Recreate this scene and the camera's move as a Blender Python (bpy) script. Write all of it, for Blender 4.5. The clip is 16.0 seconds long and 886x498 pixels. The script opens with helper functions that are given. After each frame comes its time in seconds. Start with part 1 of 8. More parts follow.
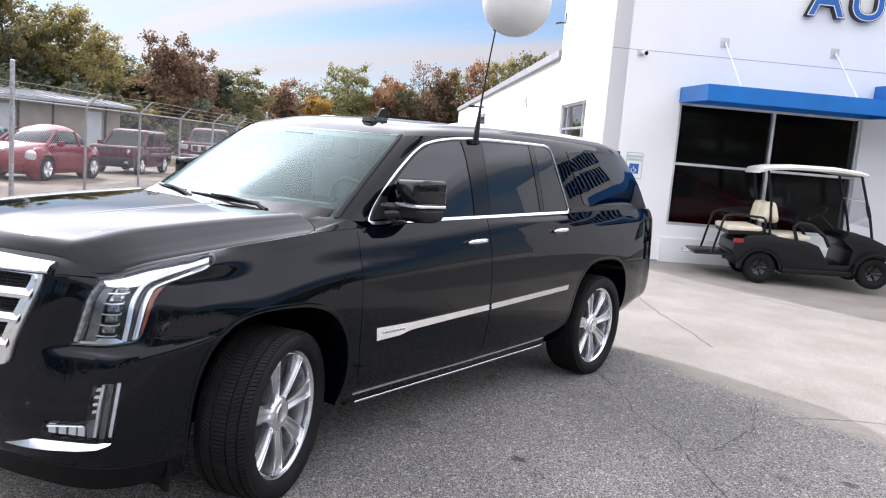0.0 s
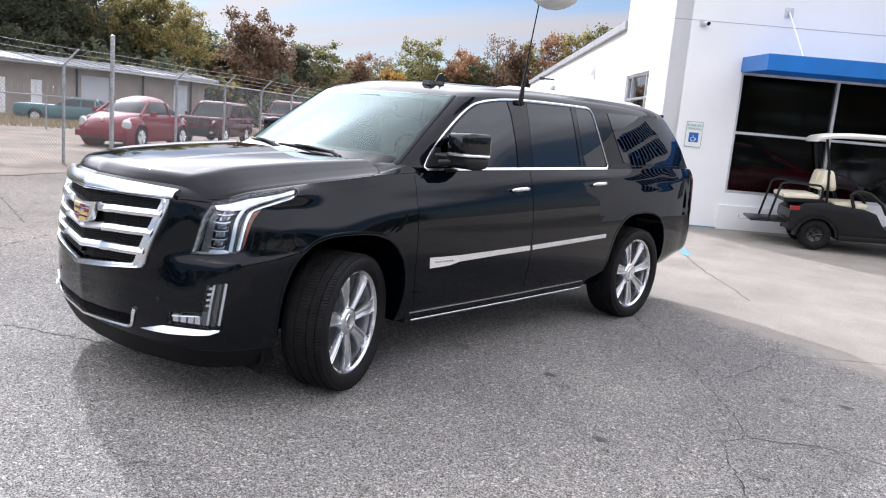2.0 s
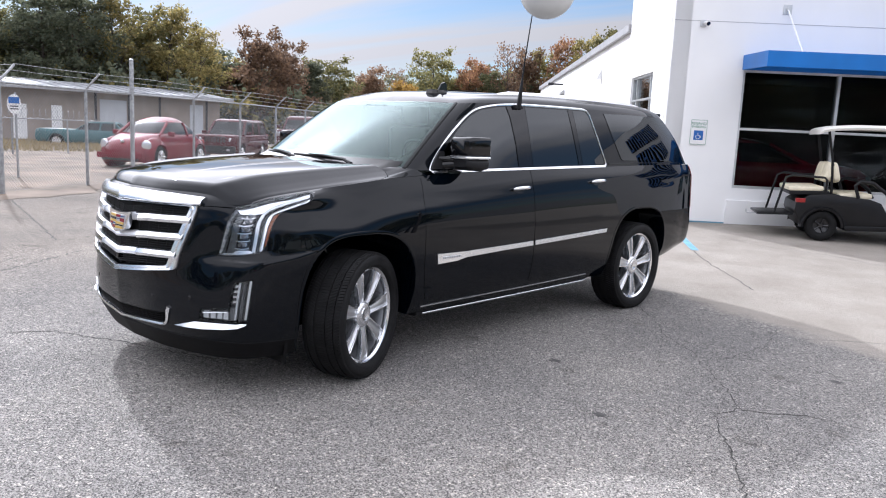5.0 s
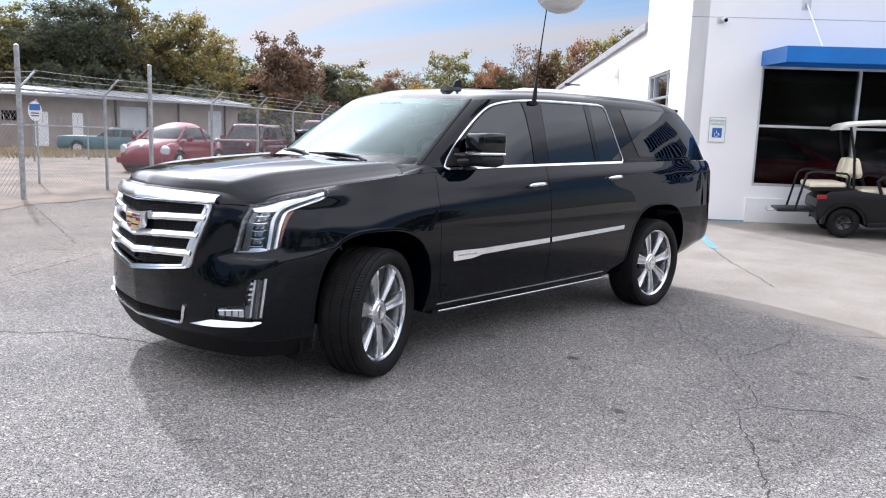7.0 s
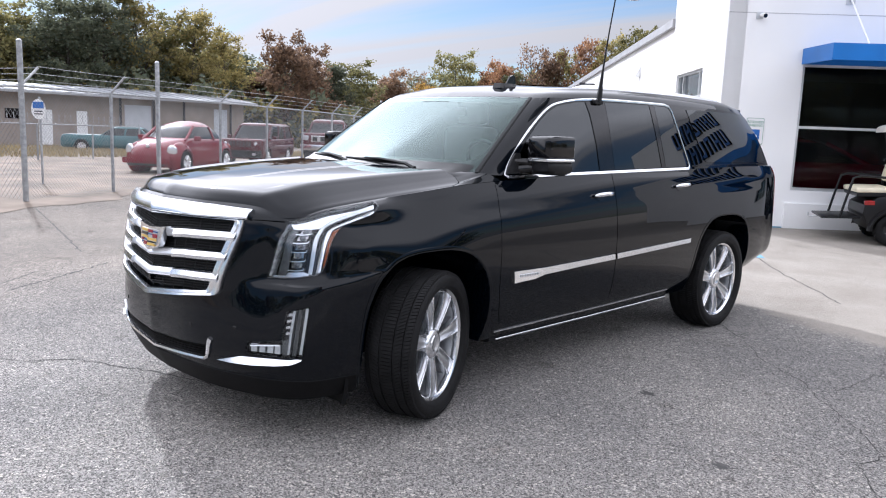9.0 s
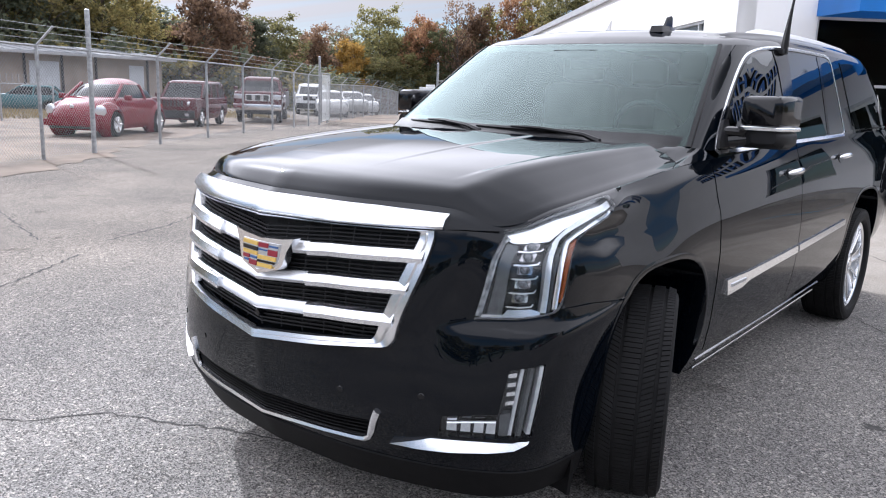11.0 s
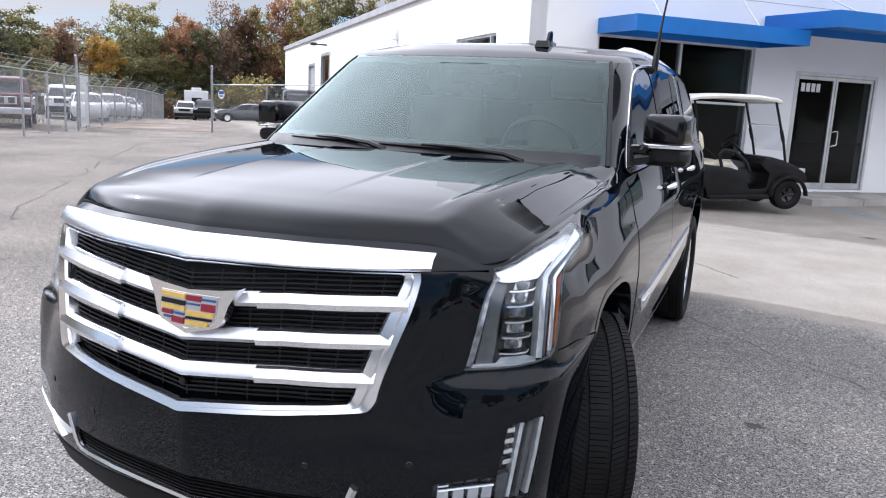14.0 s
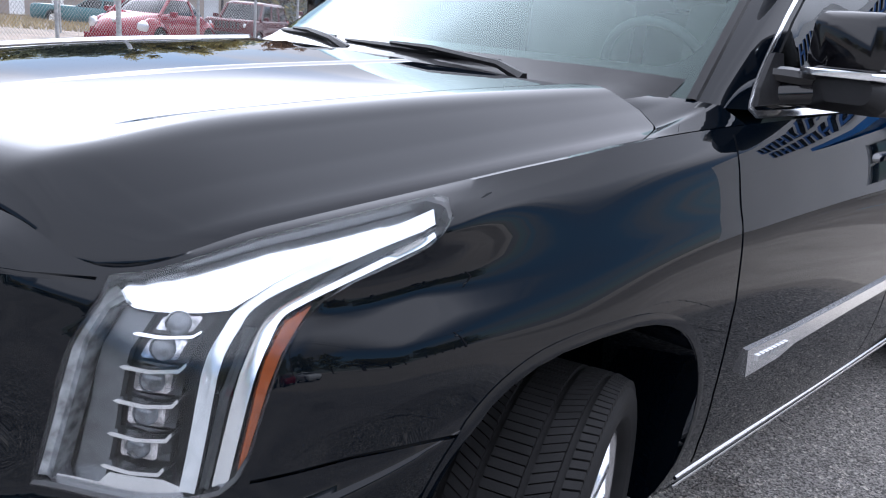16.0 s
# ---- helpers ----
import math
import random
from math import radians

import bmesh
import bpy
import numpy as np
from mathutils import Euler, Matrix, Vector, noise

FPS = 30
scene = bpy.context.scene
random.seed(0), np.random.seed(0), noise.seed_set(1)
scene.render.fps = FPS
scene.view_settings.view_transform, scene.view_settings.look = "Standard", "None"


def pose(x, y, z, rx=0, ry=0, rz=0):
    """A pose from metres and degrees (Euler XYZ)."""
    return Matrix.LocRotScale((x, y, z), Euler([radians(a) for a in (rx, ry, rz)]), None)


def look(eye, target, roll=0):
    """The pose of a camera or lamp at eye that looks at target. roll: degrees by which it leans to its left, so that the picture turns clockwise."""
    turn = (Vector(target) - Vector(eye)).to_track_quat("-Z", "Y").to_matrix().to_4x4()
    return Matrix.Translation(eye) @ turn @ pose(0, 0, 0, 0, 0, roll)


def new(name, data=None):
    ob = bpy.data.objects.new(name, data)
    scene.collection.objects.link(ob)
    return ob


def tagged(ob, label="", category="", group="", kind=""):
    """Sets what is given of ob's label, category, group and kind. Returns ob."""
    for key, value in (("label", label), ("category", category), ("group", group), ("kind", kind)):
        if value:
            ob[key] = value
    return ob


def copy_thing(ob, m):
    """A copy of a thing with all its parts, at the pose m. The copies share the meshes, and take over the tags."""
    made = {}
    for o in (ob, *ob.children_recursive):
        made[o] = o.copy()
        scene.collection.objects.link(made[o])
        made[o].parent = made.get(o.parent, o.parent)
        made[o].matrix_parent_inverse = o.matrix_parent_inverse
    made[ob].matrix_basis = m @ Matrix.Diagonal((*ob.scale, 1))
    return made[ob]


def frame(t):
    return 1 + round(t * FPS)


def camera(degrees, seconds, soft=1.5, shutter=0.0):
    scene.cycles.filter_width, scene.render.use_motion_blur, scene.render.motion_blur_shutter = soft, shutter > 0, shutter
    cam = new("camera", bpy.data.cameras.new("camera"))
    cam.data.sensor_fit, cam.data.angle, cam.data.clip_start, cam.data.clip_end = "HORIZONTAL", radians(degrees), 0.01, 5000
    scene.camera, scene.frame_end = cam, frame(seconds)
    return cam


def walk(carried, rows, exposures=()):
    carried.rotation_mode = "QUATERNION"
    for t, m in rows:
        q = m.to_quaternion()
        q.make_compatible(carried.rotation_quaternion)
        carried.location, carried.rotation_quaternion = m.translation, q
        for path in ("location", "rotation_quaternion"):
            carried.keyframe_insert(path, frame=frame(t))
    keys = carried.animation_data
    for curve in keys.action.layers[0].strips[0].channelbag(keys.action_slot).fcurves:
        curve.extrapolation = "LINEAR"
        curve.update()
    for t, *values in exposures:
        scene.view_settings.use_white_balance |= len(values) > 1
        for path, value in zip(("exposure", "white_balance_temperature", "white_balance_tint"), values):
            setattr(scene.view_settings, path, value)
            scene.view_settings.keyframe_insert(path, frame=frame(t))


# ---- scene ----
cam = camera(60.1, 16.0, soft=1.1)
PATH = [
    (0, (3.689, -2.468, 1.715), (2.482, -0.893, 1.462), 4.8),
    (0.5, (3.941, -2.382, 1.696), (2.709, -0.829, 1.434), 5.1),
    (1, (4.157, -2.458, 1.683), (2.898, -0.93, 1.4), 5.3),
    (1.5, (4.236, -2.731, 1.631), (2.942, -1.238, 1.322), 5.3),
    (2, (4.317, -2.958, 1.624), (2.979, -1.509, 1.291), 5.0),
    (2.5, (4.499, -3.046, 1.614), (3.125, -1.633, 1.274), 4.6),
    (3, (4.615, -3.118, 1.613), (3.221, -1.722, 1.284), 4.4),
    (3.5, (4.604, -3.124, 1.61), (3.208, -1.727, 1.297), 4.3),
    (5.8, (4.632, -3.186, 1.586), (3.254, -1.77, 1.274), 1.9),
    (6, (4.621, -3.154, 1.558), (3.238, -1.744, 1.247), 1.8),
    (6.5, (4.632, -3.152, 1.556), (3.234, -1.756, 1.243), 1.6),
    (7, (4.619, -3.139, 1.556), (3.21, -1.754, 1.251), 2.0),
    (7.5, (4.618, -3.11, 1.561), (3.21, -1.72, 1.268), 2.5),
    (8, (4.502, -3.071, 1.568), (3.101, -1.673, 1.284), 2.7),
    (8.5, (4.246, -3.021, 1.587), (2.84, -1.628, 1.299), 2.4),
    (9, (3.9, -2.908, 1.563), (2.485, -1.528, 1.256), 2.2),
    (9.5, (3.434, -2.799, 1.552), (2.009, -1.438, 1.21), 2.0),
    (10, (2.862, -2.738, 1.522), (1.448, -1.376, 1.138), 1.9),
    (10.2, (2.697, -2.708, 1.506), (1.294, -1.338, 1.114), 1.9),
    (12.3, (1.421, -3.356, 1.556), (0.615, -1.563, 1.187), 2.4),
    (12.5, (1.353, -3.437, 1.546), (0.598, -1.62, 1.187), 2.3),
    (13, (1.297, -3.47, 1.554), (0.605, -1.628, 1.201), 2.4),
    (13.5, (1.404, -3.239, 1.549), (0.712, -1.396, 1.194), 2.5),
    (14, (1.442, -2.87, 1.54), (0.693, -1.053, 1.173), 2.9),
    (14.5, (1.478, -2.422, 1.532), (0.629, -0.654, 1.142), 3.9),
    (15, (1.577, -1.964, 1.509), (0.571, -0.288, 1.086), 4.2),
    (15.5, (1.589, -1.625, 1.473), (0.43, -0.063, 1.008), 4.9),
    (15.7, (1.663, -1.439, 1.458), (0.382, 0.014, 0.961), 4.9),
    (16, (1.686, -1.244, 1.436), (0.332, 0.117, 0.874), 5.5),
]
# Parking lot of a car dealer: a large black SUV stands before a white building.
walk(cam, [(t, look(eye, target, roll)) for t, eye, target, roll in PATH], [(0.0, 0.93, 5550, 12), (2.0, 0.81, 5520, 12), (3.5, 0.75, 5500, 12), (8.0, 0.75, 5460, 12), (10.0, 0.81, 5430, 12), (12.5, 0.69, 5480, 12), (14.5, 0.84, 5350, 12), (16.0, 1.10, 5230, 12)])

# ------------------------------------------------------------------ light
SUN_AZ, SUN_EL = 167.0, 34.0
_s = Vector((math.cos(radians(SUN_AZ)) * math.cos(radians(SUN_EL)), math.sin(radians(SUN_AZ)) * math.cos(radians(SUN_EL)), math.sin(radians(SUN_EL))))
world = bpy.data.worlds.new("sky")
scene.world = world
world.use_nodes = True


def link(nt, a, b):
    nt.links.new(a, b)


def sky_nodes():
    nt = world.node_tree
    nt.nodes.clear()
    out = nt.nodes.new("ShaderNodeOutputWorld")
    sky = nt.nodes.new("ShaderNodeTexSky")
    sky.sky_type = "NISHITA"
    sky.sun_disc = False
    sky.sun_elevation = radians(SUN_EL)
    sky.sun_rotation = radians(90.0 - SUN_AZ)
    sky.air_density, sky.dust_density, sky.ozone_density = 1.0, 0.4, 3.0
    co = nt.nodes.new("ShaderNodeTexCoord")
    sep = nt.nodes.new("ShaderNodeSeparateXYZ")
    link(nt, co.outputs["Generated"], sep.inputs[0])
    # direction seen on a flat cloud layer: xy / (z + 0.12)
    add = nt.nodes.new("ShaderNodeMath")
    add.operation = "ADD"
    add.inputs[1].default_value = 0.10
    mx = nt.nodes.new("ShaderNodeMath")
    mx.operation = "MAXIMUM"
    mx.inputs[1].default_value = 0.0
    link(nt, sep.outputs[2], mx.inputs[0])
    link(nt, mx.outputs[0], add.inputs[0])
    div = nt.nodes.new("ShaderNodeVectorMath")
    div.operation = "DIVIDE"
    comb = nt.nodes.new("ShaderNodeCombineXYZ")
    for k in range(3):
        link(nt, add.outputs[0], comb.inputs[k])
    link(nt, co.outputs["Generated"], div.inputs[0])
    link(nt, comb.outputs[0], div.inputs[1])
    mp = nt.nodes.new("ShaderNodeMapping")
    mp.inputs["Rotation"].default_value = (0, 0, radians(CLOUD_TURN))
    mp.inputs["Scale"].default_value = (0.22, 1.25, 0.0)
    mp.inputs["Location"].default_value = CLOUD_SHIFT
    link(nt, div.outputs[0], mp.inputs[0])
    no = nt.nodes.new("ShaderNodeTexNoise")
    no.inputs["Scale"].default_value = 0.8
    no.inputs["Detail"].default_value = 5.0
    no.inputs["Roughness"].default_value = 0.52
    no.inputs["Distortion"].default_value = 0.5
    link(nt, mp.outputs[0], no.inputs["Vector"])
    ramp = nt.nodes.new("ShaderNodeValToRGB")
    ramp.color_ramp.elements[0].position, ramp.color_ramp.elements[1].position = 0.45, 0.62
    link(nt, no.outputs["Fac"], ramp.inputs[0])
    cloud = nt.nodes.new("ShaderNodeMix")
    cloud.data_type = "RGBA"
    # thin high cloud, a little warm; it scatters the sun forward, so it is brightest round the sun
    dot = nt.nodes.new("ShaderNodeVectorMath")
    dot.operation = "DOT_PRODUCT"
    dot.inputs[1].default_value = tuple(_s)
    link(nt, co.outputs["Generated"], dot.inputs[0])
    near = nt.nodes.new("ShaderNodeMapRange")
    near.inputs["From Min"].default_value, near.inputs["From Max"].default_value = 0.0, 1.0
    near.inputs["To Min"].default_value, near.inputs["To Max"].default_value = 0.0, 1.0
    link(nt, dot.outputs["Value"], near.inputs[0])
    pw = nt.nodes.new("ShaderNodeMath")
    pw.operation = "POWER"
    pw.inputs[1].default_value = GLOW_POWER
    link(nt, near.outputs[0], pw.inputs[0])
    ma = nt.nodes.new("ShaderNodeMath")
    ma.operation = "MULTIPLY_ADD"
    ma.inputs[1].default_value, ma.inputs[2].default_value = GLOW, 1.0
    # bright aureole of thin cloud close round the sun
    tight = nt.nodes.new("ShaderNodeMath")
    tight.operation = "POWER"
    tight.inputs[1].default_value = 150.0
    link(nt, near.outputs[0], tight.inputs[0])
    lobe = nt.nodes.new("ShaderNodeMath")
    lobe.operation = "MULTIPLY_ADD"
    lobe.inputs[1].default_value = 2.5
    link(nt, tight.outputs[0], lobe.inputs[0])
    link(nt, pw.outputs[0], lobe.inputs[2])
    link(nt, lobe.outputs[0], ma.inputs[0])
    sc = nt.nodes.new("ShaderNodeVectorMath")
    sc.operation = "SCALE"
    sc.inputs[0].default_value = CLOUD_COLOR[:3]
    # the layer is thicker overhead than low over the trees
    high = nt.nodes.new("ShaderNodeMapRange")
    high.interpolation_type = "SMOOTHSTEP"
    high.inputs["From Min"].default_value, high.inputs["From Max"].default_value = 0.18, 0.30
    high.inputs["To Min"].default_value, high.inputs["To Max"].default_value = 1.0, 1.0 + HIGH_CLOUD
    link(nt, sep.outputs[2], high.inputs[0])
    cover = nt.nodes.new("ShaderNodeMapRange")
    cover.inputs["From Min"].default_value, cover.inputs["From Max"].default_value = 0.165, 0.29
    cover.inputs["To Min"].default_value, cover.inputs["To Max"].default_value = 0.0, 0.9
    link(nt, sep.outputs[2], cover.inputs[0])
    more = nt.nodes.new("ShaderNodeMath")
    more.operation = "ADD"
    link(nt, cover.outputs[0], more.inputs[0])
    link(nt, ramp.outputs[0], more.inputs[1])
    both_ = nt.nodes.new("ShaderNodeMath")
    both_.operation = "MULTIPLY"
    link(nt, ma.outputs[0], both_.inputs[0])
    link(nt, high.outputs[0], both_.inputs[1])
    link(nt, both_.outputs[0], sc.inputs["Scale"])
    link(nt, sc.outputs[0], cloud.inputs["B"])
    # a thin even veil round the sun joins the bands
    veil = nt.nodes.new("ShaderNodeMath")
    veil.operation = "MULTIPLY_ADD"
    veil.use_clamp = True
    veil.inputs[1].default_value = 0.45
    link(nt, more.outputs[0], veil.inputs[2])
    link(nt, pw.outputs[0], veil.inputs[0])
    link(nt, veil.outputs[0], cloud.inputs["Factor"])
    thin = nt.nodes.new("ShaderNodeVectorMath")
    thin.operation = "SCALE"
    thin.inputs["Scale"].default_value = SKY_GAIN
    link(nt, sky.outputs[0], thin.inputs[0])
    link(nt, thin.outputs[0], cloud.inputs["A"])
    bg = nt.nodes.new("ShaderNodeBackground")
    bg.inputs["Strength"].default_value = SKY_STRENGTH
    link(nt, cloud.outputs["Result"], bg.inputs["Color"])
    link(nt, bg.outputs[0], out.inputs["Surface"])


CLOUD_TURN, CLOUD_SHIFT = -62.0, (0.3, 0.2, 0.0)
CLOUD_COLOR = (5.2, 4.75, 4.4, 1.0)
GLOW, GLOW_POWER = 1.3, 4.0
HIGH_CLOUD = 2.75
SKY_STRENGTH = 0.06
SKY_GAIN = 0.95
sky_nodes()
sun = new("sun", bpy.data.lights.new("sun", "SUN"))
sun.data.energy, sun.data.angle, sun.data.color = 2.65, radians(1.4), (1.0, 0.93, 0.84)
sun.matrix_world = look(_s * 60, (0, 0, 0))


# ------------------------------------------------------------------ materials
def mat(name, color, rough=0.5, metal=0.0, var=0.15, scale=8.0, bump=0.0, bump_scale=60.0, coat=0.0, spec=0.5, color2=None, trans=0.0, emit=None, rand=0.0, coat_rough=0.03, coat_ior=1.5, detail=6.0):
    m = bpy.data.materials.new(name)
    m.use_nodes = True
    nt = m.node_tree
    b = nt.nodes["Principled BSDF"]
    b.inputs["Roughness"].default_value = rough
    b.inputs["Metallic"].default_value = metal
    b.inputs["Coat Weight"].default_value = coat
    b.inputs["Coat Roughness"].default_value = coat_rough
    b.inputs["Coat IOR"].default_value = coat_ior
    b.inputs["Specular IOR Level"].default_value = spec
    b.inputs["Transmission Weight"].default_value = trans
    b.inputs["Base Color"].default_value = (*color, 1)
    if emit:
        b.inputs["Emission Color"].default_value = (*color, 1)
        b.inputs["Emission Strength"].default_value = emit
    co = nt.nodes.new("ShaderNodeTexCoord")
    if var or color2:
        n1 = nt.nodes.new("ShaderNodeTexNoise")
        n1.inputs["Scale"].default_value = scale
        n1.inputs["Detail"].default_value = detail
        link(nt, co.outputs["Object"], n1.inputs["Vector"])
        mix = nt.nodes.new("ShaderNodeMix")
        mix.data_type = "RGBA"
        c2 = color2 or tuple(c * (1 - var) for c in color)
        c1 = color if color2 else tuple(min(1, c * (1 + var)) for c in color)
        mix.inputs["A"].default_value = (*c1, 1)
        mix.inputs["B"].default_value = (*c2, 1)
        rp = nt.nodes.new("ShaderNodeValToRGB")
        rp.color_ramp.elements[0].position, rp.color_ramp.elements[1].position = 0.35, 0.65
        link(nt, n1.outputs["Fac"], rp.inputs[0])
        link(nt, rp.outputs[0], mix.inputs["Factor"])
        last = mix.outputs["Result"]
        if rand:
            oi = nt.nodes.new("ShaderNodeObjectInfo")
            hs = nt.nodes.new("ShaderNodeHueSaturation")
            mr = nt.nodes.new("ShaderNodeMapRange")
            mr.inputs["To Min"].default_value, mr.inputs["To Max"].default_value = 1 - rand, 1 + rand
            link(nt, oi.outputs["Random"], mr.inputs[0])
            link(nt, mr.outputs[0], hs.inputs["Value"])
            link(nt, last, hs.inputs["Color"])
            last = hs.outputs[0]
        link(nt, last, b.inputs["Base Color"])
    if bump:
        n2 = nt.nodes.new("ShaderNodeTexNoise")
        n2.inputs["Scale"].default_value = bump_scale
        n2.inputs["Detail"].default_value = 4.0
        link(nt, co.outputs["Object"], n2.inputs["Vector"])
        bp = nt.nodes.new("ShaderNodeBump")
        bp.inputs["Strength"].default_value = bump
        bp.inputs["Distance"].default_value = 0.01
        link(nt, n2.outputs["Fac"], bp.inputs["Height"])
        link(nt, bp.outputs[0], b.inputs["Normal"])
    return m


def glass(name, tint, rough=0.0, mixture=0.5, gloss=(0.95, 0.98, 1.0)):
    """Thin pane: a clear see-through part with a tint, and a mirror gloss that grows at grazing angles."""
    m = bpy.data.materials.new(name)
    m.use_nodes = True
    nt = m.node_tree
    nt.nodes.clear()
    out = nt.nodes.new("ShaderNodeOutputMaterial")
    tr = nt.nodes.new("ShaderNodeBsdfTransparent")
    tr.inputs["Color"].default_value = (*tint, 1)
    gl = nt.nodes.new("ShaderNodeBsdfGlossy")
    gl.inputs["Roughness"].default_value = rough
    gl.inputs["Color"].default_value = (*gloss, 1)
    # the same on both faces of a pane: F0 + (1 - F0) * (1 - cos)^5
    f0 = (mixture / (2.0 + mixture)) ** 2
    lw = nt.nodes.new("ShaderNodeLayerWeight")
    lw.inputs["Blend"].default_value = 0.5
    pw = nt.nodes.new("ShaderNodeMath")
    pw.operation = "POWER"
    pw.inputs[1].default_value = 5.0
    link(nt, lw.outputs["Facing"], pw.inputs[0])
    ma = nt.nodes.new("ShaderNodeMath")
    ma.operation = "MULTIPLY_ADD"
    ma.inputs[1].default_value, ma.inputs[2].default_value = 1.0 - f0, f0
    link(nt, pw.outputs[0], ma.inputs[0])
    mx = nt.nodes.new("ShaderNodeMixShader")
    link(nt, ma.outputs[0], mx.inputs[0])
    link(nt, tr.outputs[0], mx.inputs[1])
    link(nt, gl.outputs[0], mx.inputs[2])
    link(nt, mx.outputs[0], out.inputs["Surface"])
    return m


M = {}
M["paint"] = mat("black_car_paint", (0.0008, 0.0019, 0.0040), rough=0.5, coat=1.0, var=0.1, scale=900, spec=0.0, coat_rough=0.010, coat_ior=1.37)
M["chrome"] = mat("chrome", (0.86, 0.87, 0.89), rough=0.2, metal=1.0, var=0.04, scale=5)
M["satin"] = mat("satin_silver", (0.68, 0.69, 0.71), rough=0.36, metal=1.0, var=0.05, scale=9)
M["plastic"] = mat("black_plastic", (0.007, 0.007, 0.008), rough=0.5, spec=0.3, var=0.2, scale=40, bump=0.1, bump_scale=500)
M["cart_black"] = mat("cart_black_plastic", (0.004, 0.0042, 0.005), rough=0.55, spec=0.16, var=0.25, scale=25, bump=0.1, bump_scale=400)
M["dam_black"] = mat("air_dam_plastic", (0.004, 0.004, 0.0045), rough=0.6, spec=0.15, var=0.2, scale=30)
M["gloss_black"] = mat("gloss_black", (0.003, 0.003, 0.004), rough=0.08, spec=0.45, var=0.1)
M["rubber"] = mat("tyre_rubber", (0.0075, 0.0075, 0.008), rough=0.7, spec=0.22, var=0.3, scale=12, bump=0.15, bump_scale=300)
M["tint"] = glass("tinted_glass", (0.035, 0.04, 0.045), mixture=0.78)
M["windshield"] = glass("windshield_glass", (0.62, 0.74, 0.71), mixture=0.70, gloss=(.75, .90, .89))
M["clear"] = glass("clear_lens", (0.95, 0.96, 0.97), mixture=0.33)
M["shopglass"] = glass("shop_window_glass", (0.62, 0.65, 0.66), mixture=0.22)
M["amber"] = mat("amber_reflector", (0.22, 0.055, 0.014), rough=0.15, var=0.2, scale=80)
M["red_lens"] = mat("red_lens", (0.25, 0.012, 0.01), rough=0.12, var=0.1)
M["white_wall"] = mat("white_painted_block", (0.86, 0.86, 0.86), rough=0.7, var=0.03, scale=0.6, bump=0.15, bump_scale=90)
M["blue_metal"] = mat("blue_awning_metal", (0.012, 0.15, 0.50), rough=0.38, var=0.1, scale=1.5)
M["alu"] = mat("aluminium_frame", (0.62, 0.63, 0.64), rough=0.35, metal=0.7, var=0.1, scale=4)
M["galv"] = mat("galvanised_steel", (0.33, 0.34, 0.35), rough=0.5, metal=0.6, var=0.2, scale=15, rand=0.12)
M["cream"] = mat("cream_vinyl", (0.72, 0.66, 0.50), rough=0.5, var=0.08, scale=6, bump=0.1, bump_scale=80)
M["white_plastic"] = mat("white_plastic", (0.78, 0.76, 0.70), rough=0.4, var=0.08, scale=2)
M["concrete"] = mat("concrete", (0.36, 0.34, 0.31), rough=0.9, var=0.2, scale=1.6, bump=0.3, bump_scale=120)
M["white"] = mat("white_paint", (0.8, 0.8, 0.8), rough=0.5, var=0.04)
M["blue_sign"] = mat("sign_blue", (0.02, 0.12, 0.42), rough=0.4, var=0.05)
M["green_sign"] = mat("sign_green", (0.02, 0.2, 0.10), rough=0.4, var=0.05)
M["dark"] = mat("dark_interior", (0.02, 0.02, 0.02), rough=0.8, var=0.2)
M["red_paint"] = mat("red_car_paint", (0.150, 0.006, 0.016), rough=0.5, coat=0.8, spec=0.0, var=0.06, scale=3)
M["maroon_paint"] = mat("maroon_car_paint", (0.062, 0.006, 0.010), rough=0.5, coat=0.8, spec=0.0, var=0.06, scale=3)
M["white_car"] = mat("white_car_paint", (0.62, 0.63, 0.64), rough=0.3, coat=1.0, var=0.05, scale=3)
M["gray_car"] = mat("gray_car_paint", (0.020, 0.025, 0.034), rough=0.4, coat=1.0, var=0.06, scale=3)
M["teal_car"] = mat("faded_teal_paint", (0.035, 0.115, 0.13), rough=0.55, coat=0.2, var=0.15, scale=3)
M["silver_car"] = mat("silver_car_paint", (0.38, 0.39, 0.38), rough=0.3, metal=0.4, coat=1.0, var=0.05, scale=3)

M["coping"] = mat("coping_metal", (0.33, 0.33, 0.34), rough=0.5, var=0.1, scale=2)
M["joint"] = mat("joint_sealant", (0.45, 0.45, 0.46), rough=0.8, var=0.1)
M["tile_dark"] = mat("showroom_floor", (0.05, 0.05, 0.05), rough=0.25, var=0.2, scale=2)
# near-black, so the unlit room's shade is in the colour
M["inner_wall_shade"] = mat("showroom_wall_shade", (0.045, 0.045, 0.05), rough=0.8, var=0.2, scale=1)
M["blue_line"] = mat("worn_blue_paint", (0.13, 0.29, 0.41), rough=0.8, var=0.25, scale=14, bump=0.3, bump_scale=120)
M["crack"] = mat("crack_dirt", (0.045, 0.043, 0.040), rough=0.95, var=0.4, scale=30)
M["stain"] = mat("oil_stain", (0.06, 0.058, 0.055), rough=0.8, var=0.3, scale=20)
M["gold"] = mat("badge_gold", (0.62, 0.42, 0.10), rough=0.3, var=0.1, scale=60)
M["badge_red"] = mat("badge_red", (0.22, 0.015, 0.03), rough=0.25, var=0.1, scale=60)
M["badge_blue"] = mat("badge_blue", (0.03, 0.09, 0.25), rough=0.25, var=0.1, scale=60)
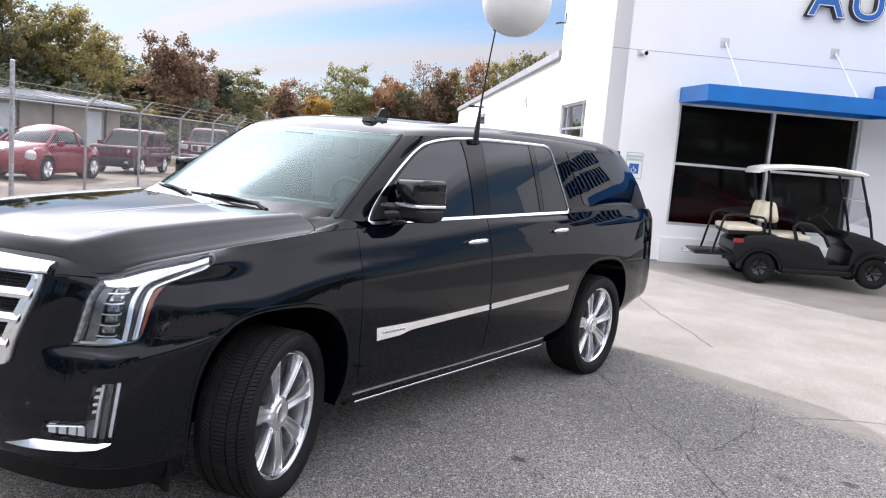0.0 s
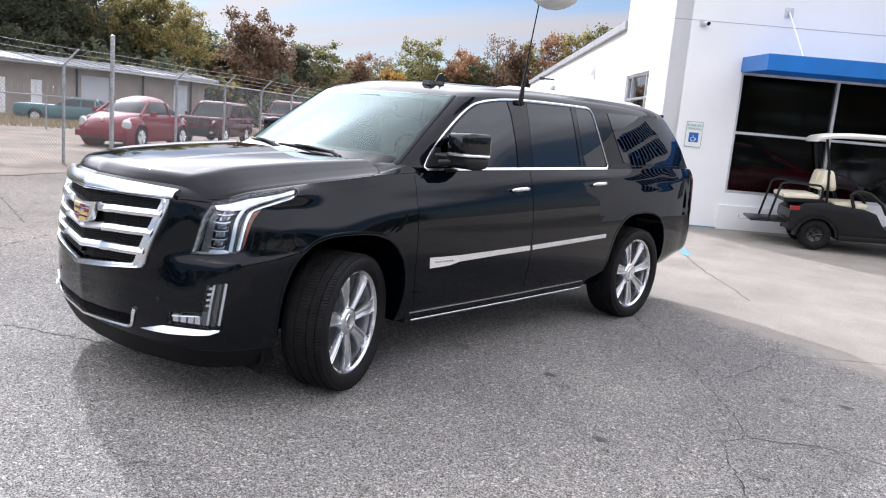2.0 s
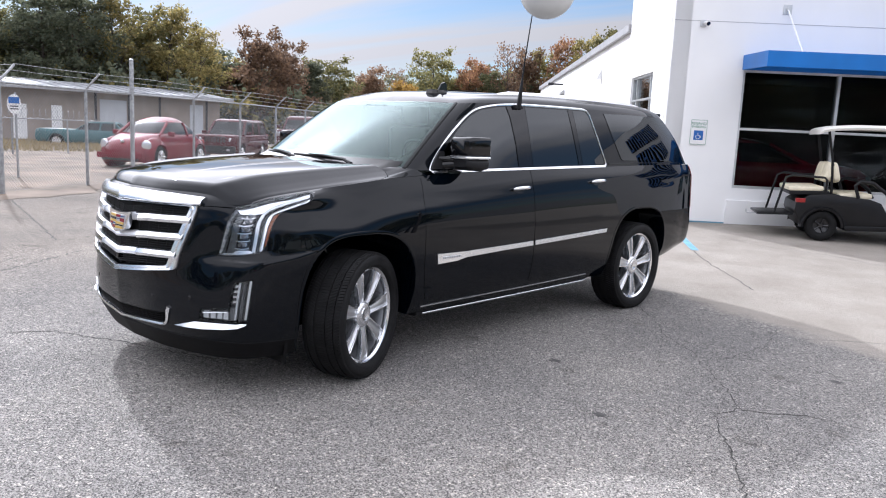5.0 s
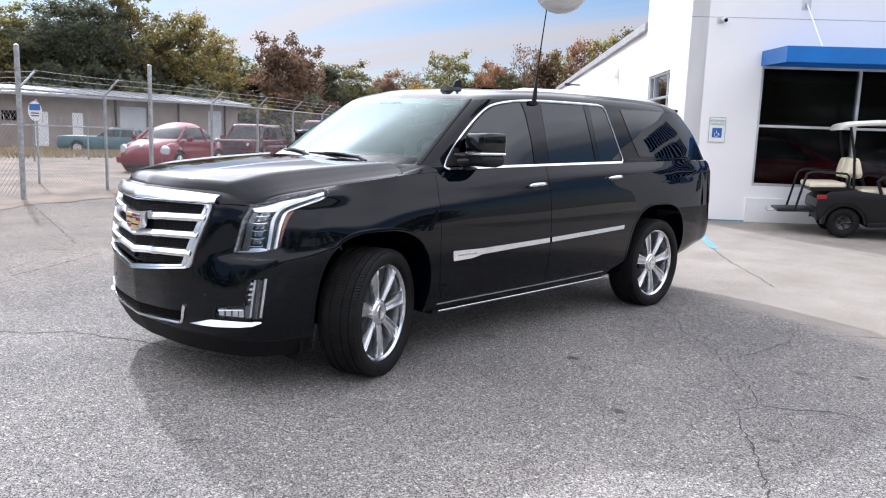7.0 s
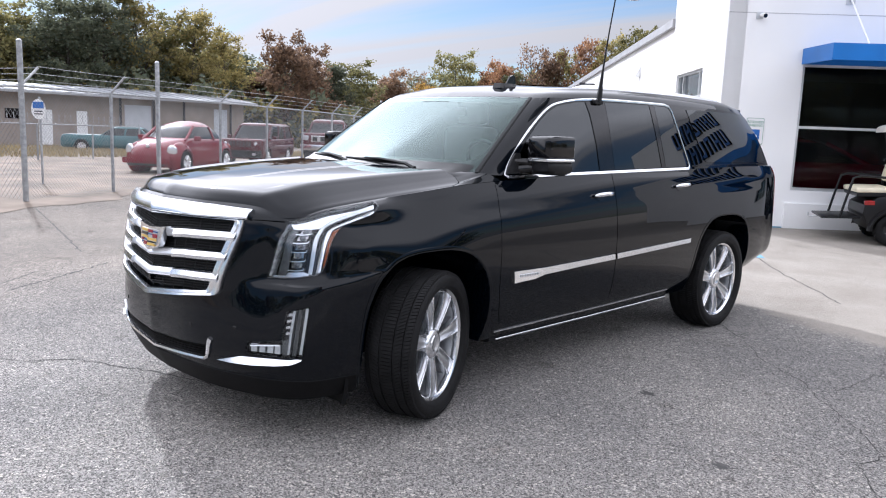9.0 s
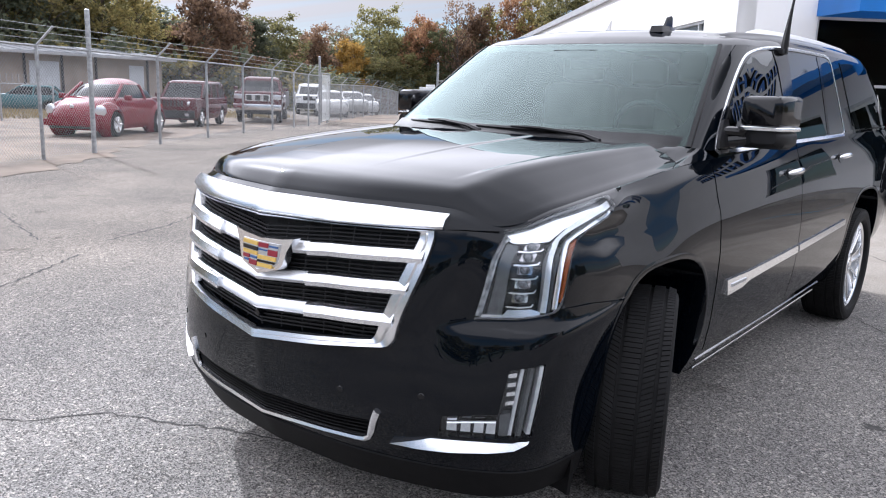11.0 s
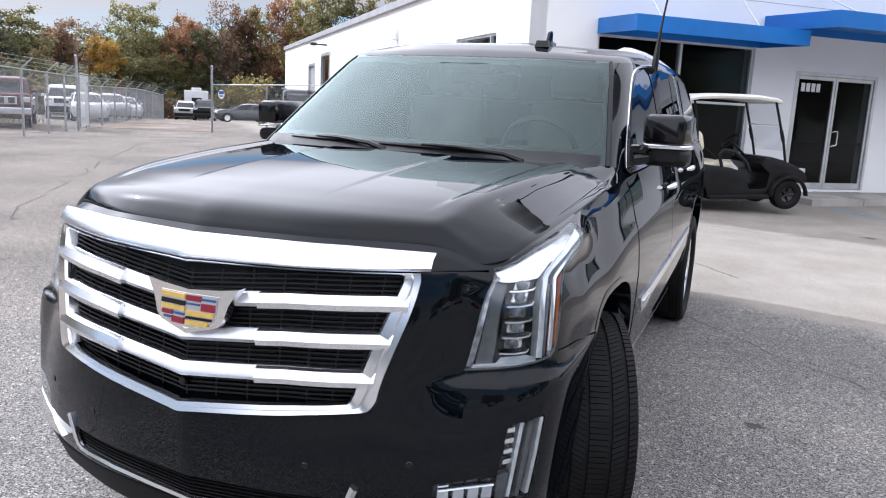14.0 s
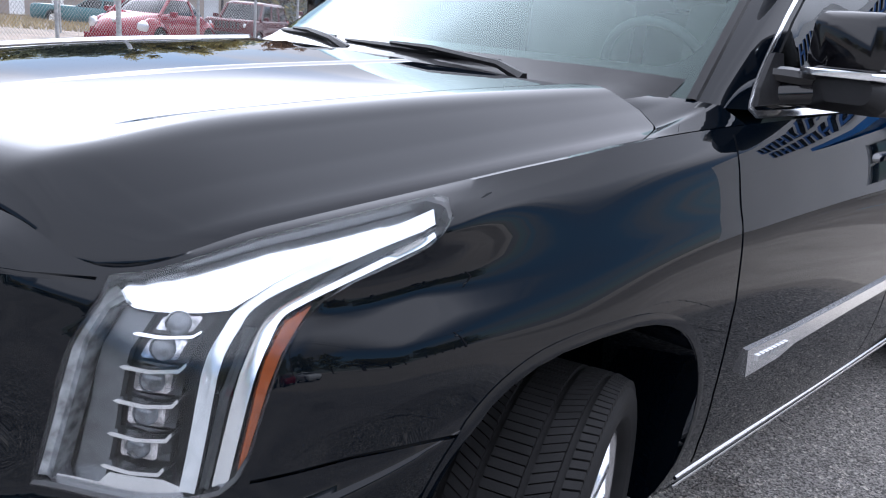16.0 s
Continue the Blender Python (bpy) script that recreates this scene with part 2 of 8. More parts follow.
M["lamp_black"] = mat("lamp_housing", (0.02, 0.02, 0.022), rough=0.25, var=0.2, scale=30)
M["lamp_grey"] = mat("lamp_smoked", (0.10, 0.105, 0.11), rough=0.18, metal=0.4, var=0.2, scale=30)
M["lamp_lens"] = mat("lamp_projector", (0.10, 0.105, 0.115), rough=0.04, metal=0.3, var=0.5, scale=60, coat=1.0)
M["lamp_bowl"] = mat("lamp_bowl", (0.42, 0.41, 0.42), rough=0.07, metal=0.85, var=0.7, scale=70)
M["lamp_guide"] = mat("lamp_guide", (0.34, 0.35, 0.36), rough=0.10, metal=0.5, var=0.5, scale=45)
M["led"] = mat("led_lens", (0.70, 0.72, 0.74), rough=0.08, metal=0.6, var=0.1, scale=40)
M["dash"] = mat("dash_vinyl", (0.05, 0.052, 0.052), rough=0.6, var=0.2, scale=10)
M["seat"] = mat("seat_leather", (0.26, 0.25, 0.225), rough=0.5, var=0.1, scale=6)
M["wheel_silver"] = mat("wheel_silver", (0.80, 0.81, 0.83), rough=0.20, metal=0.9, var=0.05, scale=9)
M["wheel_grey"] = mat("wheel_grey", (0.36, 0.365, 0.375), rough=0.34, metal=0.9, var=0.06, scale=9)
M["dark_metal"] = mat("dark_metal", (0.05, 0.05, 0.055), rough=0.4, metal=0.7, var=0.2, scale=10)
M["wire"] = mat("fence_wire", (0.27, 0.28, 0.29), rough=0.5, metal=0.5, var=0.15, scale=3)
M["slat"] = mat("gate_slat", (0.55, 0.57, 0.58), rough=0.5, var=0.1, scale=3)
M["car_glass"] = mat("car_window_glass", (0.012, 0.014, 0.016), rough=0.10, spec=0.3, coat=0.0, var=0.1, scale=2)
M["cart_black"] = mat("cart_black_body", (0.005, 0.005, 0.006), rough=0.42, spec=0.25, coat=0.12, var=0.25, scale=5)
M["balloon"] = mat("balloon_vinyl", (0.74, 0.74, 0.72), rough=0.35, var=0.06, scale=3)
M["roller"] = mat("roller_door_metal", (0.50, 0.52, 0.55), rough=0.55, var=0.06, scale=2)
M["tan_metal"] = mat("tan_wall_metal", (0.285, 0.24, 0.205), rough=0.7, var=0.12, scale=1.2)
M["shed_roof"] = mat("shed_roof_metal", (0.21, 0.22, 0.235), rough=0.6, metal=0.0, var=0.15, scale=0.8)
M["dirt"] = mat("dirt", (0.150, 0.117, 0.088), rough=0.95, var=0.4, scale=0.7, bump=0.4, bump_scale=30)
M["dry_grass"] = mat("dry_grass", (0.30, 0.24, 0.12), rough=0.8, var=0.3, scale=1.0)
M["bark"] = mat("bark", (0.085, 0.070, 0.058), rough=0.9, var=0.3, scale=4, bump=0.4, bump_scale=25)

# ------------------------------------------------------------------ mesh helpers
def part(name, bm, material, parent=None, label="", smooth=None):
    me = bpy.data.meshes.new(name)
    bmesh.ops.recalc_face_normals(bm, faces=bm.faces)
    if smooth is not None:
        for f in bm.faces:
            f.smooth = True
        for e in bm.edges:
            if len(e.link_faces) == 2 and e.calc_face_angle(0) > radians(smooth):
                e.smooth = False
    bm.to_mesh(me)
    bm.free()
    if material:
        me.materials.append(M[material] if isinstance(material, str) else material)
    ob = new(name, me)
    if parent is not None:
        ob.parent = parent
    if label:
        ob["label"] = label
    return ob


def thing(name, label, category, m=None, group="", kind=""):
    ob = new(name)
    ob.empty_display_size = 0.2
    if m is not None:
        ob.matrix_world = m
    return tagged(ob, label, category, group, kind)


def box(bm, x0, x1, y0, y1, z0, z1, bevel=0.0, m=None):
    r = bmesh.ops.create_cube(bm, size=1.0)
    vs = r["verts"]
    for v in vs:
        v.co = Vector(((x0 + x1) / 2 + v.co.x * (x1 - x0), (y0 + y1) / 2 + v.co.y * (y1 - y0), (z0 + z1) / 2 + v.co.z * (z1 - z0)))
    if bevel:
        es = list({e for v in vs for e in v.link_edges})
        out = bmesh.ops.bevel(bm, geom=es, offset=bevel, segments=2, affect="EDGES", profile=0.6)
        vs = list({v for f in out["faces"] for v in f.verts} | {v for v in vs if v.is_valid})
    if m is not None:
        bmesh.ops.transform(bm, matrix=m, verts=vs)
    return vs


def boxm(*a, **k):
    bm = bmesh.new()
    box(bm, *a, **k)
    return bm


def tube(bm, pts, r, seg=8, closed=False, caps=True):
    """A round bar along the points; r one radius or one for each point."""
    pts = [Vector(p) for p in pts]
    n = len(pts)
    rs = r if isinstance(r, (list, tuple)) else [r] * n
    rings = []
    up = None
    for i, p in enumerate(pts):
        a = pts[i - 1] if (i or closed) else p
        b = pts[(i + 1) % n] if (i < n - 1 or closed) else p
        d = (b - a).normalized()
        if up is None:
            up = Vector((0, 0, 1)) if abs(d.z) < 0.9 else Vector((1, 0, 0))
        s = d.cross(up).normalized()
        up = s.cross(d).normalized()
        rings.append([bm.verts.new(p + (s * math.cos(2 * math.pi * k / seg) + up * math.sin(2 * math.pi * k / seg)) * rs[i]) for k in range(seg)])
    for i in range(n if closed else n - 1):
        a, b = rings[i], rings[(i + 1) % n]
        for k in range(seg):
            bm.faces.new((a[k], a[(k + 1) % seg], b[(k + 1) % seg], b[k]))
    if caps and not closed:
        bm.faces.new(rings[0][::-1])
        bm.faces.new(rings[-1])
    return rings


def revolve(bm, prof, seg=32, m=None):
    """Turn a profile of (radius, x) about the x axis; closes where the radius is 0."""
    rings = []
    for r, x in prof:
        if r < 1e-6:
            rings.append([bm.verts.new((x, 0, 0))])
        else:
            rings.append([bm.verts.new((x, r * math.cos(2 * math.pi * k / seg), r * math.sin(2 * math.pi * k / seg))) for k in range(seg)])
    for a, b in zip(rings, rings[1:]):
        for k in range(seg):
            q = [a[k % len(a)], a[(k + 1) % len(a)], b[(k + 1) % len(b)], b[k % len(b)]]
            q = list(dict.fromkeys(q))
            if len(q) > 2:
                bm.faces.new(q)
    if m is not None:
        bmesh.ops.transform(bm, matrix=m, verts=[v for r in rings for v in r])
    return rings


def prism(bm, outline, h0, h1, m=None):
    """Extrude a flat outline of (x, y) from z = h0 to h1."""
    lo = [bm.verts.new((x, y, h0)) for x, y in outline]
    hi = [bm.verts.new((x, y, h1)) for x, y in outline]
    n = len(lo)
    for k in range(n):
        bm.faces.new((lo[k], lo[(k + 1) % n], hi[(k + 1) % n], hi[k]))
    bm.faces.new(lo[::-1])
    bm.faces.new(hi)
    if m is not None:
        bmesh.ops.transform(bm, matrix=m, verts=lo + hi)
    return lo + hi


def catmull(rows, n):
    """Resample control points (k, d) to n points on a centripetal-free Catmull-Rom curve."""
    p = np.asarray(rows, float)
    k = len(p)
    p = np.vstack([2 * p[0] - p[1], p, 2 * p[-1] - p[-2]])
    out = []
    for u in np.linspace(0, k - 1, n):
        i = min(int(u), k - 2)
        f = u - i
        a, b, c, d = p[i], p[i + 1], p[i + 2], p[i + 3]
        out.append(0.5 * (2 * b + (c - a) * f + (2 * a - 5 * b + 4 * c - d) * f * f + (3 * b - a - 3 * c + d) * f ** 3))
    return np.array(out)


def grid_faces(bm, pts, close_u=False):
    """Faces over an array of points [i][j]."""
    vs = [[bm.verts.new(tuple(map(float, p))) for p in row] for row in pts]
    for i in range(len(vs) - 1):
        for j in range(len(vs[0]) - (0 if close_u else 1)):
            j2 = (j + 1) % len(vs[0])
            bm.faces.new((vs[i][j], vs[i][j2], vs[i + 1][j2], vs[i + 1][j]))
    return vs


def slab_on(outline, surf, off, depth, step=0.08, out=None):
    """A plate whose outline is given in two coordinates (a, b), laid on a surface: surf(a, b, off) gives the point off metres proud."""
    bm = bmesh.new()
    f = bm.faces.new([bm.verts.new((a, b, 0)) for a, b in outline])
    aa = [p[0] for p in outline]
    bb = [p[1] for p in outline]
    for axis, vals in ((0, aa), (1, bb)):
        lo, hi = min(vals), max(vals)
        k = int((hi - lo) / (step if isinstance(step, float) else step[axis]))
        for i in range(1, k + 1):
            c = lo + (hi - lo) * i / (k + 1)
            co, no = (Vector((c, 0, 0)), Vector((1, 0, 0))) if axis == 0 else (Vector((0, c, 0)), Vector((0, 1, 0)))
            bmesh.ops.bisect_plane(bm, geom=list(bm.verts) + list(bm.edges) + list(bm.faces), plane_co=co, plane_no=no, dist=1e-5)
    flat = {v: (v.co.x, v.co.y) for v in bm.verts}
    back = {}
    faces = list(bm.faces)
    edges = [e for e in bm.edges if len(e.link_faces) == 1]
    for v, (a, b) in flat.items():
        back[v] = bm.verts.new(surf(a, b, off - depth))
    for fc in faces:
        bm.faces.new([back[v] for v in reversed(fc.verts)])
    for e in edges:
        a, b = e.verts
        bm.faces.new((a, b, back[b], back[a]))
    for v, (a, b) in flat.items():
        v.co = surf(a, b, off)
    return bm


def ribbon_on(path, width, surf, off, depth, closed=False):
    """A strip of the given width along a path of (a, b), laid on a surface."""
    pts = [Vector((a, b)) for a, b in path]
    n = len(pts)
    L, Rr = [], []
    for i, p in enumerate(pts):
        a = pts[i - 1] if (i or closed) else p
        b = pts[(i + 1) % n] if (i < n - 1 or closed) else p
        d = (b - a)
        d = d.normalized() if d.length else Vector((1, 0))
        nrm = Vector((-d.y, d.x))
        w = width if not isinstance(width, (list, tuple)) else width[i]
        L.append(p + nrm * w / 2)
        Rr.append(p - nrm * w / 2)
    bm = bmesh.new()
    rows = []
    for l, r in zip(L, Rr):
        m_ = (l + r) / 2
        rows.append([surf(l.x, l.y, off - depth), surf(l.x, l.y, off * 0.6), surf(m_.x, m_.y, off), surf(r.x, r.y, off * 0.6), surf(r.x, r.y, off - depth)])
    vs = [[bm.verts.new(p) for p in row] for row in rows]
    for i in range(n if closed else n - 1):
        a, b = vs[i], vs[(i + 1) % n]
        for k in range(4):
            bm.faces.new((a[k], a[k + 1], b[k + 1], b[k]))
        bm.faces.new((a[4], a[0], b[0], b[4]))
    if not closed:
        bm.faces.new(vs[0][::-1])
        bm.faces.new(vs[-1])
    return bm


def smooth_path(pts, n=8):
    """Round a path of (a, b) points."""
    return [tuple(p) for p in catmull(pts, (len(pts) - 1) * n + 1)]


def clamp01(v):
    return max(0.0, min(1.0, v))


def sstep(a, b, v):
    t = clamp01((v - a) / (b - a))
    return t * t * (3 - 2 * t)


# ------------------------------------------------------------------ plan of the lot
PHI = radians(42.0)
CORNER = Vector((-2.41, 9.75, 0))
ALONG = Vector((math.cos(PHI), math.sin(PHI), 0))
BACK = Vector((-math.sin(PHI), math.cos(PHI), 0))
HOUSE = Matrix.Translation(CORNER) @ Matrix.Rotation(PHI, 4, "Z")  # local x along the front, y to the back


def ground_z(x, y):
    q = Vector((x, y, 0)) - CORNER
    s, b = q.dot(ALONG), q.dot(BACK)
    near = (.25 * sstep(-6.5, -1.5, b) + .75 * sstep(-2.6, -0.1, b)) * sstep(-5.0, 0.5, s)
    z = near * (0.10 + 0.022 * clamp01((s - 1.0) / 8.0) * 8.0 * 0.5)
    r = math.hypot(x + 3.0, y - 2.0)
    # the lane beside the wing falls away towards the wood
    fall = 0.028 * min(max(r - 40.0, 0.0), 60.0) * sstep(24.0, 38.0, y) * sstep(-4.0, -20.0, x)
    return z - 0.12 * sstep(15.0, 30.0, r) * sstep(2.0, -10.0, x) - fall


def on_ground(x, y, rz=0.0, dz=0.0):
    return pose(x, y, ground_z(x, y) + dz, 0, 0, rz)


def asphalt():
    m = bpy.data.materials.new("asphalt")
    m.use_nodes = True
    nt = m.node_tree
    b = nt.nodes["Principled BSDF"]
    co = nt.nodes.new("ShaderNodeTexCoord")

    def tex(kind, scale, detail=4.0):
        n = nt.nodes.new(kind)
        n.inputs["Scale"].default_value = scale
        if kind == "ShaderNodeTexNoise":
            n.inputs["Detail"].default_value = detail
        link(nt, co.outputs["Object"], n.inputs["Vector"])
        return n

    def ramp(src, p0, p1, c0, c1):
        r = nt.nodes.new("ShaderNodeValToRGB")
        r.color_ramp.elements[0].position, r.color_ramp.elements[1].position = p0, p1
        r.color_ramp.elements[0].color, r.color_ramp.elements[1].color = (*c0, 1), (*c1, 1)
        link(nt, src, r.inputs[0])
        return r.outputs[0]

    def mix(f, a, c, mode="MIX"):
        n = nt.nodes.new("ShaderNodeMix")
        n.data_type, n.blend_type = "RGBA", mode
        if isinstance(f, float):
            n.inputs["Factor"].default_value = f
        else:
            link(nt, f, n.inputs["Factor"])
        link(nt, a, n.inputs["A"])
        link(nt, c, n.inputs["B"])
        return n.outputs["Result"]

    v1 = tex("ShaderNodeTexVoronoi", 170.0)
    v2 = tex("ShaderNodeTexVoronoi", 75.0)
    hs = nt.nodes.new("ShaderNodeSeparateColor")
    link(nt, v1.outputs["Color"], hs.inputs[0])
    hs2 = nt.nodes.new("ShaderNodeSeparateColor")
    link(nt, v2.outputs["Color"], hs2.inputs[0])
    grain = ramp(hs.outputs[0], 0.08, 1.0, (0.062, 0.061, 0.060), (0.368, 0.358, 0.344))
    coarse = ramp(hs2.outputs[1], 0.82, 0.97, (1, 1, 1), (1.75, 1.70, 1.63))
    c = mix(1.0, grain, coarse, "MULTIPLY")
    blot = ramp(tex("ShaderNodeTexNoise", 0.55, 6.0).outputs["Fac"], 0.32, 0.70, (0.78, 0.775, 0.78), (1.20, 1.17, 1.13))
    c = mix(1.0, c, blot, "MULTIPLY")
    spot = ramp(tex("ShaderNodeTexNoise", 3.1, 3.0).outputs["Fac"], 0.28, 0.36, (0.72, 0.71, 0.70), (1, 1, 1))
    c = mix(1.0, c, spot, "MULTIPLY")
    # the lane beside the fence is browner with tracked-in dirt
    sx = nt.nodes.new("ShaderNodeSeparateXYZ")
    link(nt, co.outputs["Object"], sx.inputs[0])
    lane = nt.nodes.new("ShaderNodeMapRange")
    lane.inputs["From Min"].default_value, lane.inputs["From Max"].default_value = -1.0, -5.0
    link(nt, sx.outputs["X"], lane.inputs[0])
    tan = nt.nodes.new("ShaderNodeRGB")
    tan.outputs[0].default_value = (0.86, 0.81, 0.755, 1)
    c = mix(lane.outputs[0], c, mix(1.0, c, tan.outputs[0], "MULTIPLY"))
    # paler worn concrete before the white building, with sunlight painted into its colour
    off = nt.nodes.new("ShaderNodeVectorMath")
    off.operation = "SUBTRACT"
    off.inputs[1].default_value = tuple(CORNER)
    link(nt, co.outputs["Object"], off.inputs[0])

    def along(v):
        d = nt.nodes.new("ShaderNodeVectorMath")
        d.operation = "DOT_PRODUCT"
        d.inputs[1].default_value = tuple(v)
        link(nt, off.outputs[0], d.inputs[0])
        return d.outputs["Value"]

    def calc(op, a, c2):
        n = nt.nodes.new("ShaderNodeMath")
        n.operation = op
        for k, v in enumerate((a, c2)):
            if isinstance(v, float):
                n.inputs[k].default_value = v
            else:
                link(nt, v, n.inputs[k])
        return n.outputs[0]
    wob = calc("MULTIPLY", tex("ShaderNodeTexNoise", 1.6, 6.0).outputs["Fac"], 0.9)
    # the pale colour starts along the rear edge of the SUV's cast shadow
    edge = nt.nodes.new("ShaderNodeVectorMath")
    edge.operation = "DOT_PRODUCT"
    edge.inputs[1].default_value = (0.33, 1.0, 0.0)
    link(nt, co.outputs["Object"], edge.inputs[0])
    f1 = nt.nodes.new("ShaderNodeMapRange")
    f1.inputs["From Min"].default_value, f1.inputs["From Max"].default_value = 4.75, 5.05
    link(nt, calc("ADD", edge.outputs["Value"], wob), f1.inputs[0])
    f2 = nt.nodes.new("ShaderNodeMapRange")
    f2.inputs["From Min"].default_value, f2.inputs["From Max"].default_value = -2.0, -1.2
    link(nt, calc("ADD", along(ALONG), wob), f2.inputs[0])
    slab = ramp(tex("ShaderNodeTexNoise", 1.3, 8.0).outputs["Fac"], 0.30, 0.70, (0.265, 0.238, 0.205), (0.355, 0.325, 0.285))
    fine = ramp(hs.outputs[0], 0.0, 1.0, (0.86, 0.86, 0.86), (1.12, 1.12, 1.12))
    slab = mix(1.0, slab, fine, "MULTIPLY")
    c = mix(calc("MULTIPLY", calc("MULTIPLY", f1.outputs[0], f2.outputs[0]), 0.85), c, slab)
    link(nt, c, b.inputs["Base Color"])
    b.inputs["Roughness"].default_value = 0.92
    b.inputs["Specular IOR Level"].default_value = 0.12
    bp = nt.nodes.new("ShaderNodeBump")
    bp.inputs["Strength"].default_value = 0.8
    bp.inputs["Distance"].default_value = 0.006
    link(nt, v1.outputs["Distance"], bp.inputs["Height"])
    link(nt, bp.outputs[0], b.inputs["Normal"])
    return m


M["asphalt"] = asphalt()


def ground():
    xs = np.unique(np.concatenate([[-900, -400, -200, -150, -120], np.arange(-100, -24, 4.0), np.arange(-24, 14, 0.6), np.arange(14, 40, 5.0), [60, 120, 300, 900]]))
    ys = np.unique(np.concatenate([[-900, -300, -100, -50, -25], np.arange(-15, 26, 0.6), np.arange(26, 106, 4.0), [130, 160, 220, 450, 1200]]))
    bm = bmesh.new()
    grid_faces(bm, [[(x, y, ground_z(x, y)) for x in xs] for y in ys])
    ob = part("ground", bm, "asphalt", smooth=60)
    return tagged(ob, "weathered grey asphalt lot with pale aggregate and cracks", "asphalt lot", kind="structure")


ground()


# ------------------------------------------------------------------ the SUV
# x to its left side, y to its rear, origin under the front axle
BODY = [
    # bottom edge
    [(0, -1.15, .235), (.35, -1.12, .235), (.60, -1.05, .235), (.78, -.975, .24), (.885, -.86, .24), (.925, -.66, .24), (.925, -.25, .26), (.90, .30, .33), (.90, 1.5, .34), (.90, 2.7, .36), (.91, 3.6, .42), (.90, 4.05, .50), (.82, 4.27, .52), (.5, 4.37, .52), (0, 4.39, .52)],
    [(0, -1.225, .38), (.35, -1.195, .38), (.60, -1.13, .39), (.79, -1.035, .40), (.928, -.915, .41), (.968, -.70, .41), (.968, -.25, .43), (.955, .30, .46), (.955, 1.5, .46), (.955, 2.7, .48), (.965, 3.6, .52), (.95, 4.05, .57), (.87, 4.33, .58), (.5, 4.44, .58), (0, 4.46, .58)],
    [(0, -1.252, .58), (.35, -1.22, .58), (.59, -1.15, .59), (.785, -1.04, .60), (.948, -.92, .61), (.99, -.70, .62), (.990, -.25, .64), (.988, .30, .64), (.990, 1.5, .64), (.988, 2.7, .66), (.990, 3.6, .68), (.965, 4.05, .70), (.885, 4.35, .72), (.5, 4.45, .72), (0, 4.47, .72)],
    [(0, -1.252, .76), (.35, -1.21, .76), (.59, -1.13, .765), (.77, -1.012, .785), (.956, -.90, .79), (1.0, -.67, .81), (1.0, -.25, .86), (.998, .30, .86), (1.0, 1.5, .86), (.998, 2.7, .87), (1.0, 3.6, .88), (.972, 4.05, .89), (.885, 4.33, .90), (.5, 4.44, .90), (0, 4.46, .90)],
    [(0, -1.248, .84), (.35, -1.205, .84), (.60, -1.118, .845), (.765, -.992, .832), (.944, -.868, .838), (.990, -.648, .85), (1.0, -.25, .89), (.997, .30, .92), (.998, 1.5, .92), (.996, 2.7, .93), (.998, 3.6, .94), (.97, 4.05, .94), (.882, 4.33, .95), (.5, 4.44, .95), (0, 4.46, .95)],
    [(0, -1.235, .98), (.35, -1.19, .98), (.635, -1.08, .98), (.775, -.965, 1.0), (.927, -.83, 1.01), (.978, -.60, .985), (.980, -.25, .985), (.984, .30, 1.04), (.984, 1.5, 1.08), (.983, 2.7, 1.09), (.983, 3.6, 1.10), (.962, 4.05, 1.10), (.875, 4.33, 1.10), (.5, 4.43, 1.10), (0, 4.45, 1.10)],
    [(0, -1.219, 1.067), (0.35, -1.174, 1.067), (0.648, -1.055, 1.061), (0.784, -0.943, 1.051), (0.919, -0.781, 1.078), (0.938, -0.53, 1.078), (0.946, -0.24, 1.076), (0.961, 0.3, 1.115), (0.967, 1.5, 1.163), (0.966, 2.7, 1.175), (0.964, 3.6, 1.184), (0.952, 4.05, 1.184), (0.87, 4.332, 1.184), (0.5, 4.426, 1.184), (0, 4.446, 1.184)],
    [(0, -1.20, 1.14), (.35, -1.155, 1.14), (.655, -1.03, 1.13), (.791, -.922, 1.085), (.906, -.735, 1.128), (.936, -.50, 1.160), (.916, -.22, 1.170), (.936, .30, 1.205), (.950, 1.5, 1.235), (.949, 2.7, 1.25), (.945, 3.6, 1.26), (.938, 4.05, 1.26), (.862, 4.33, 1.26), (.5, 4.42, 1.26), (0, 4.44, 1.26)],
    [(0, -1.165, 1.175), (.35, -1.12, 1.175), (.64, -.99, 1.165), (.780, -.902, 1.114), (.852, -.722, 1.163), (.878, -.45, 1.200), (.889, -.20, 1.228), (.905, .30, 1.272), (.925, 1.5, 1.315), (.922, 2.7, 1.335), (.915, 3.6, 1.35), (.90, 4.05, 1.35), (.835, 4.30, 1.35), (.5, 4.40, 1.35), (0, 4.42, 1.35)],
]
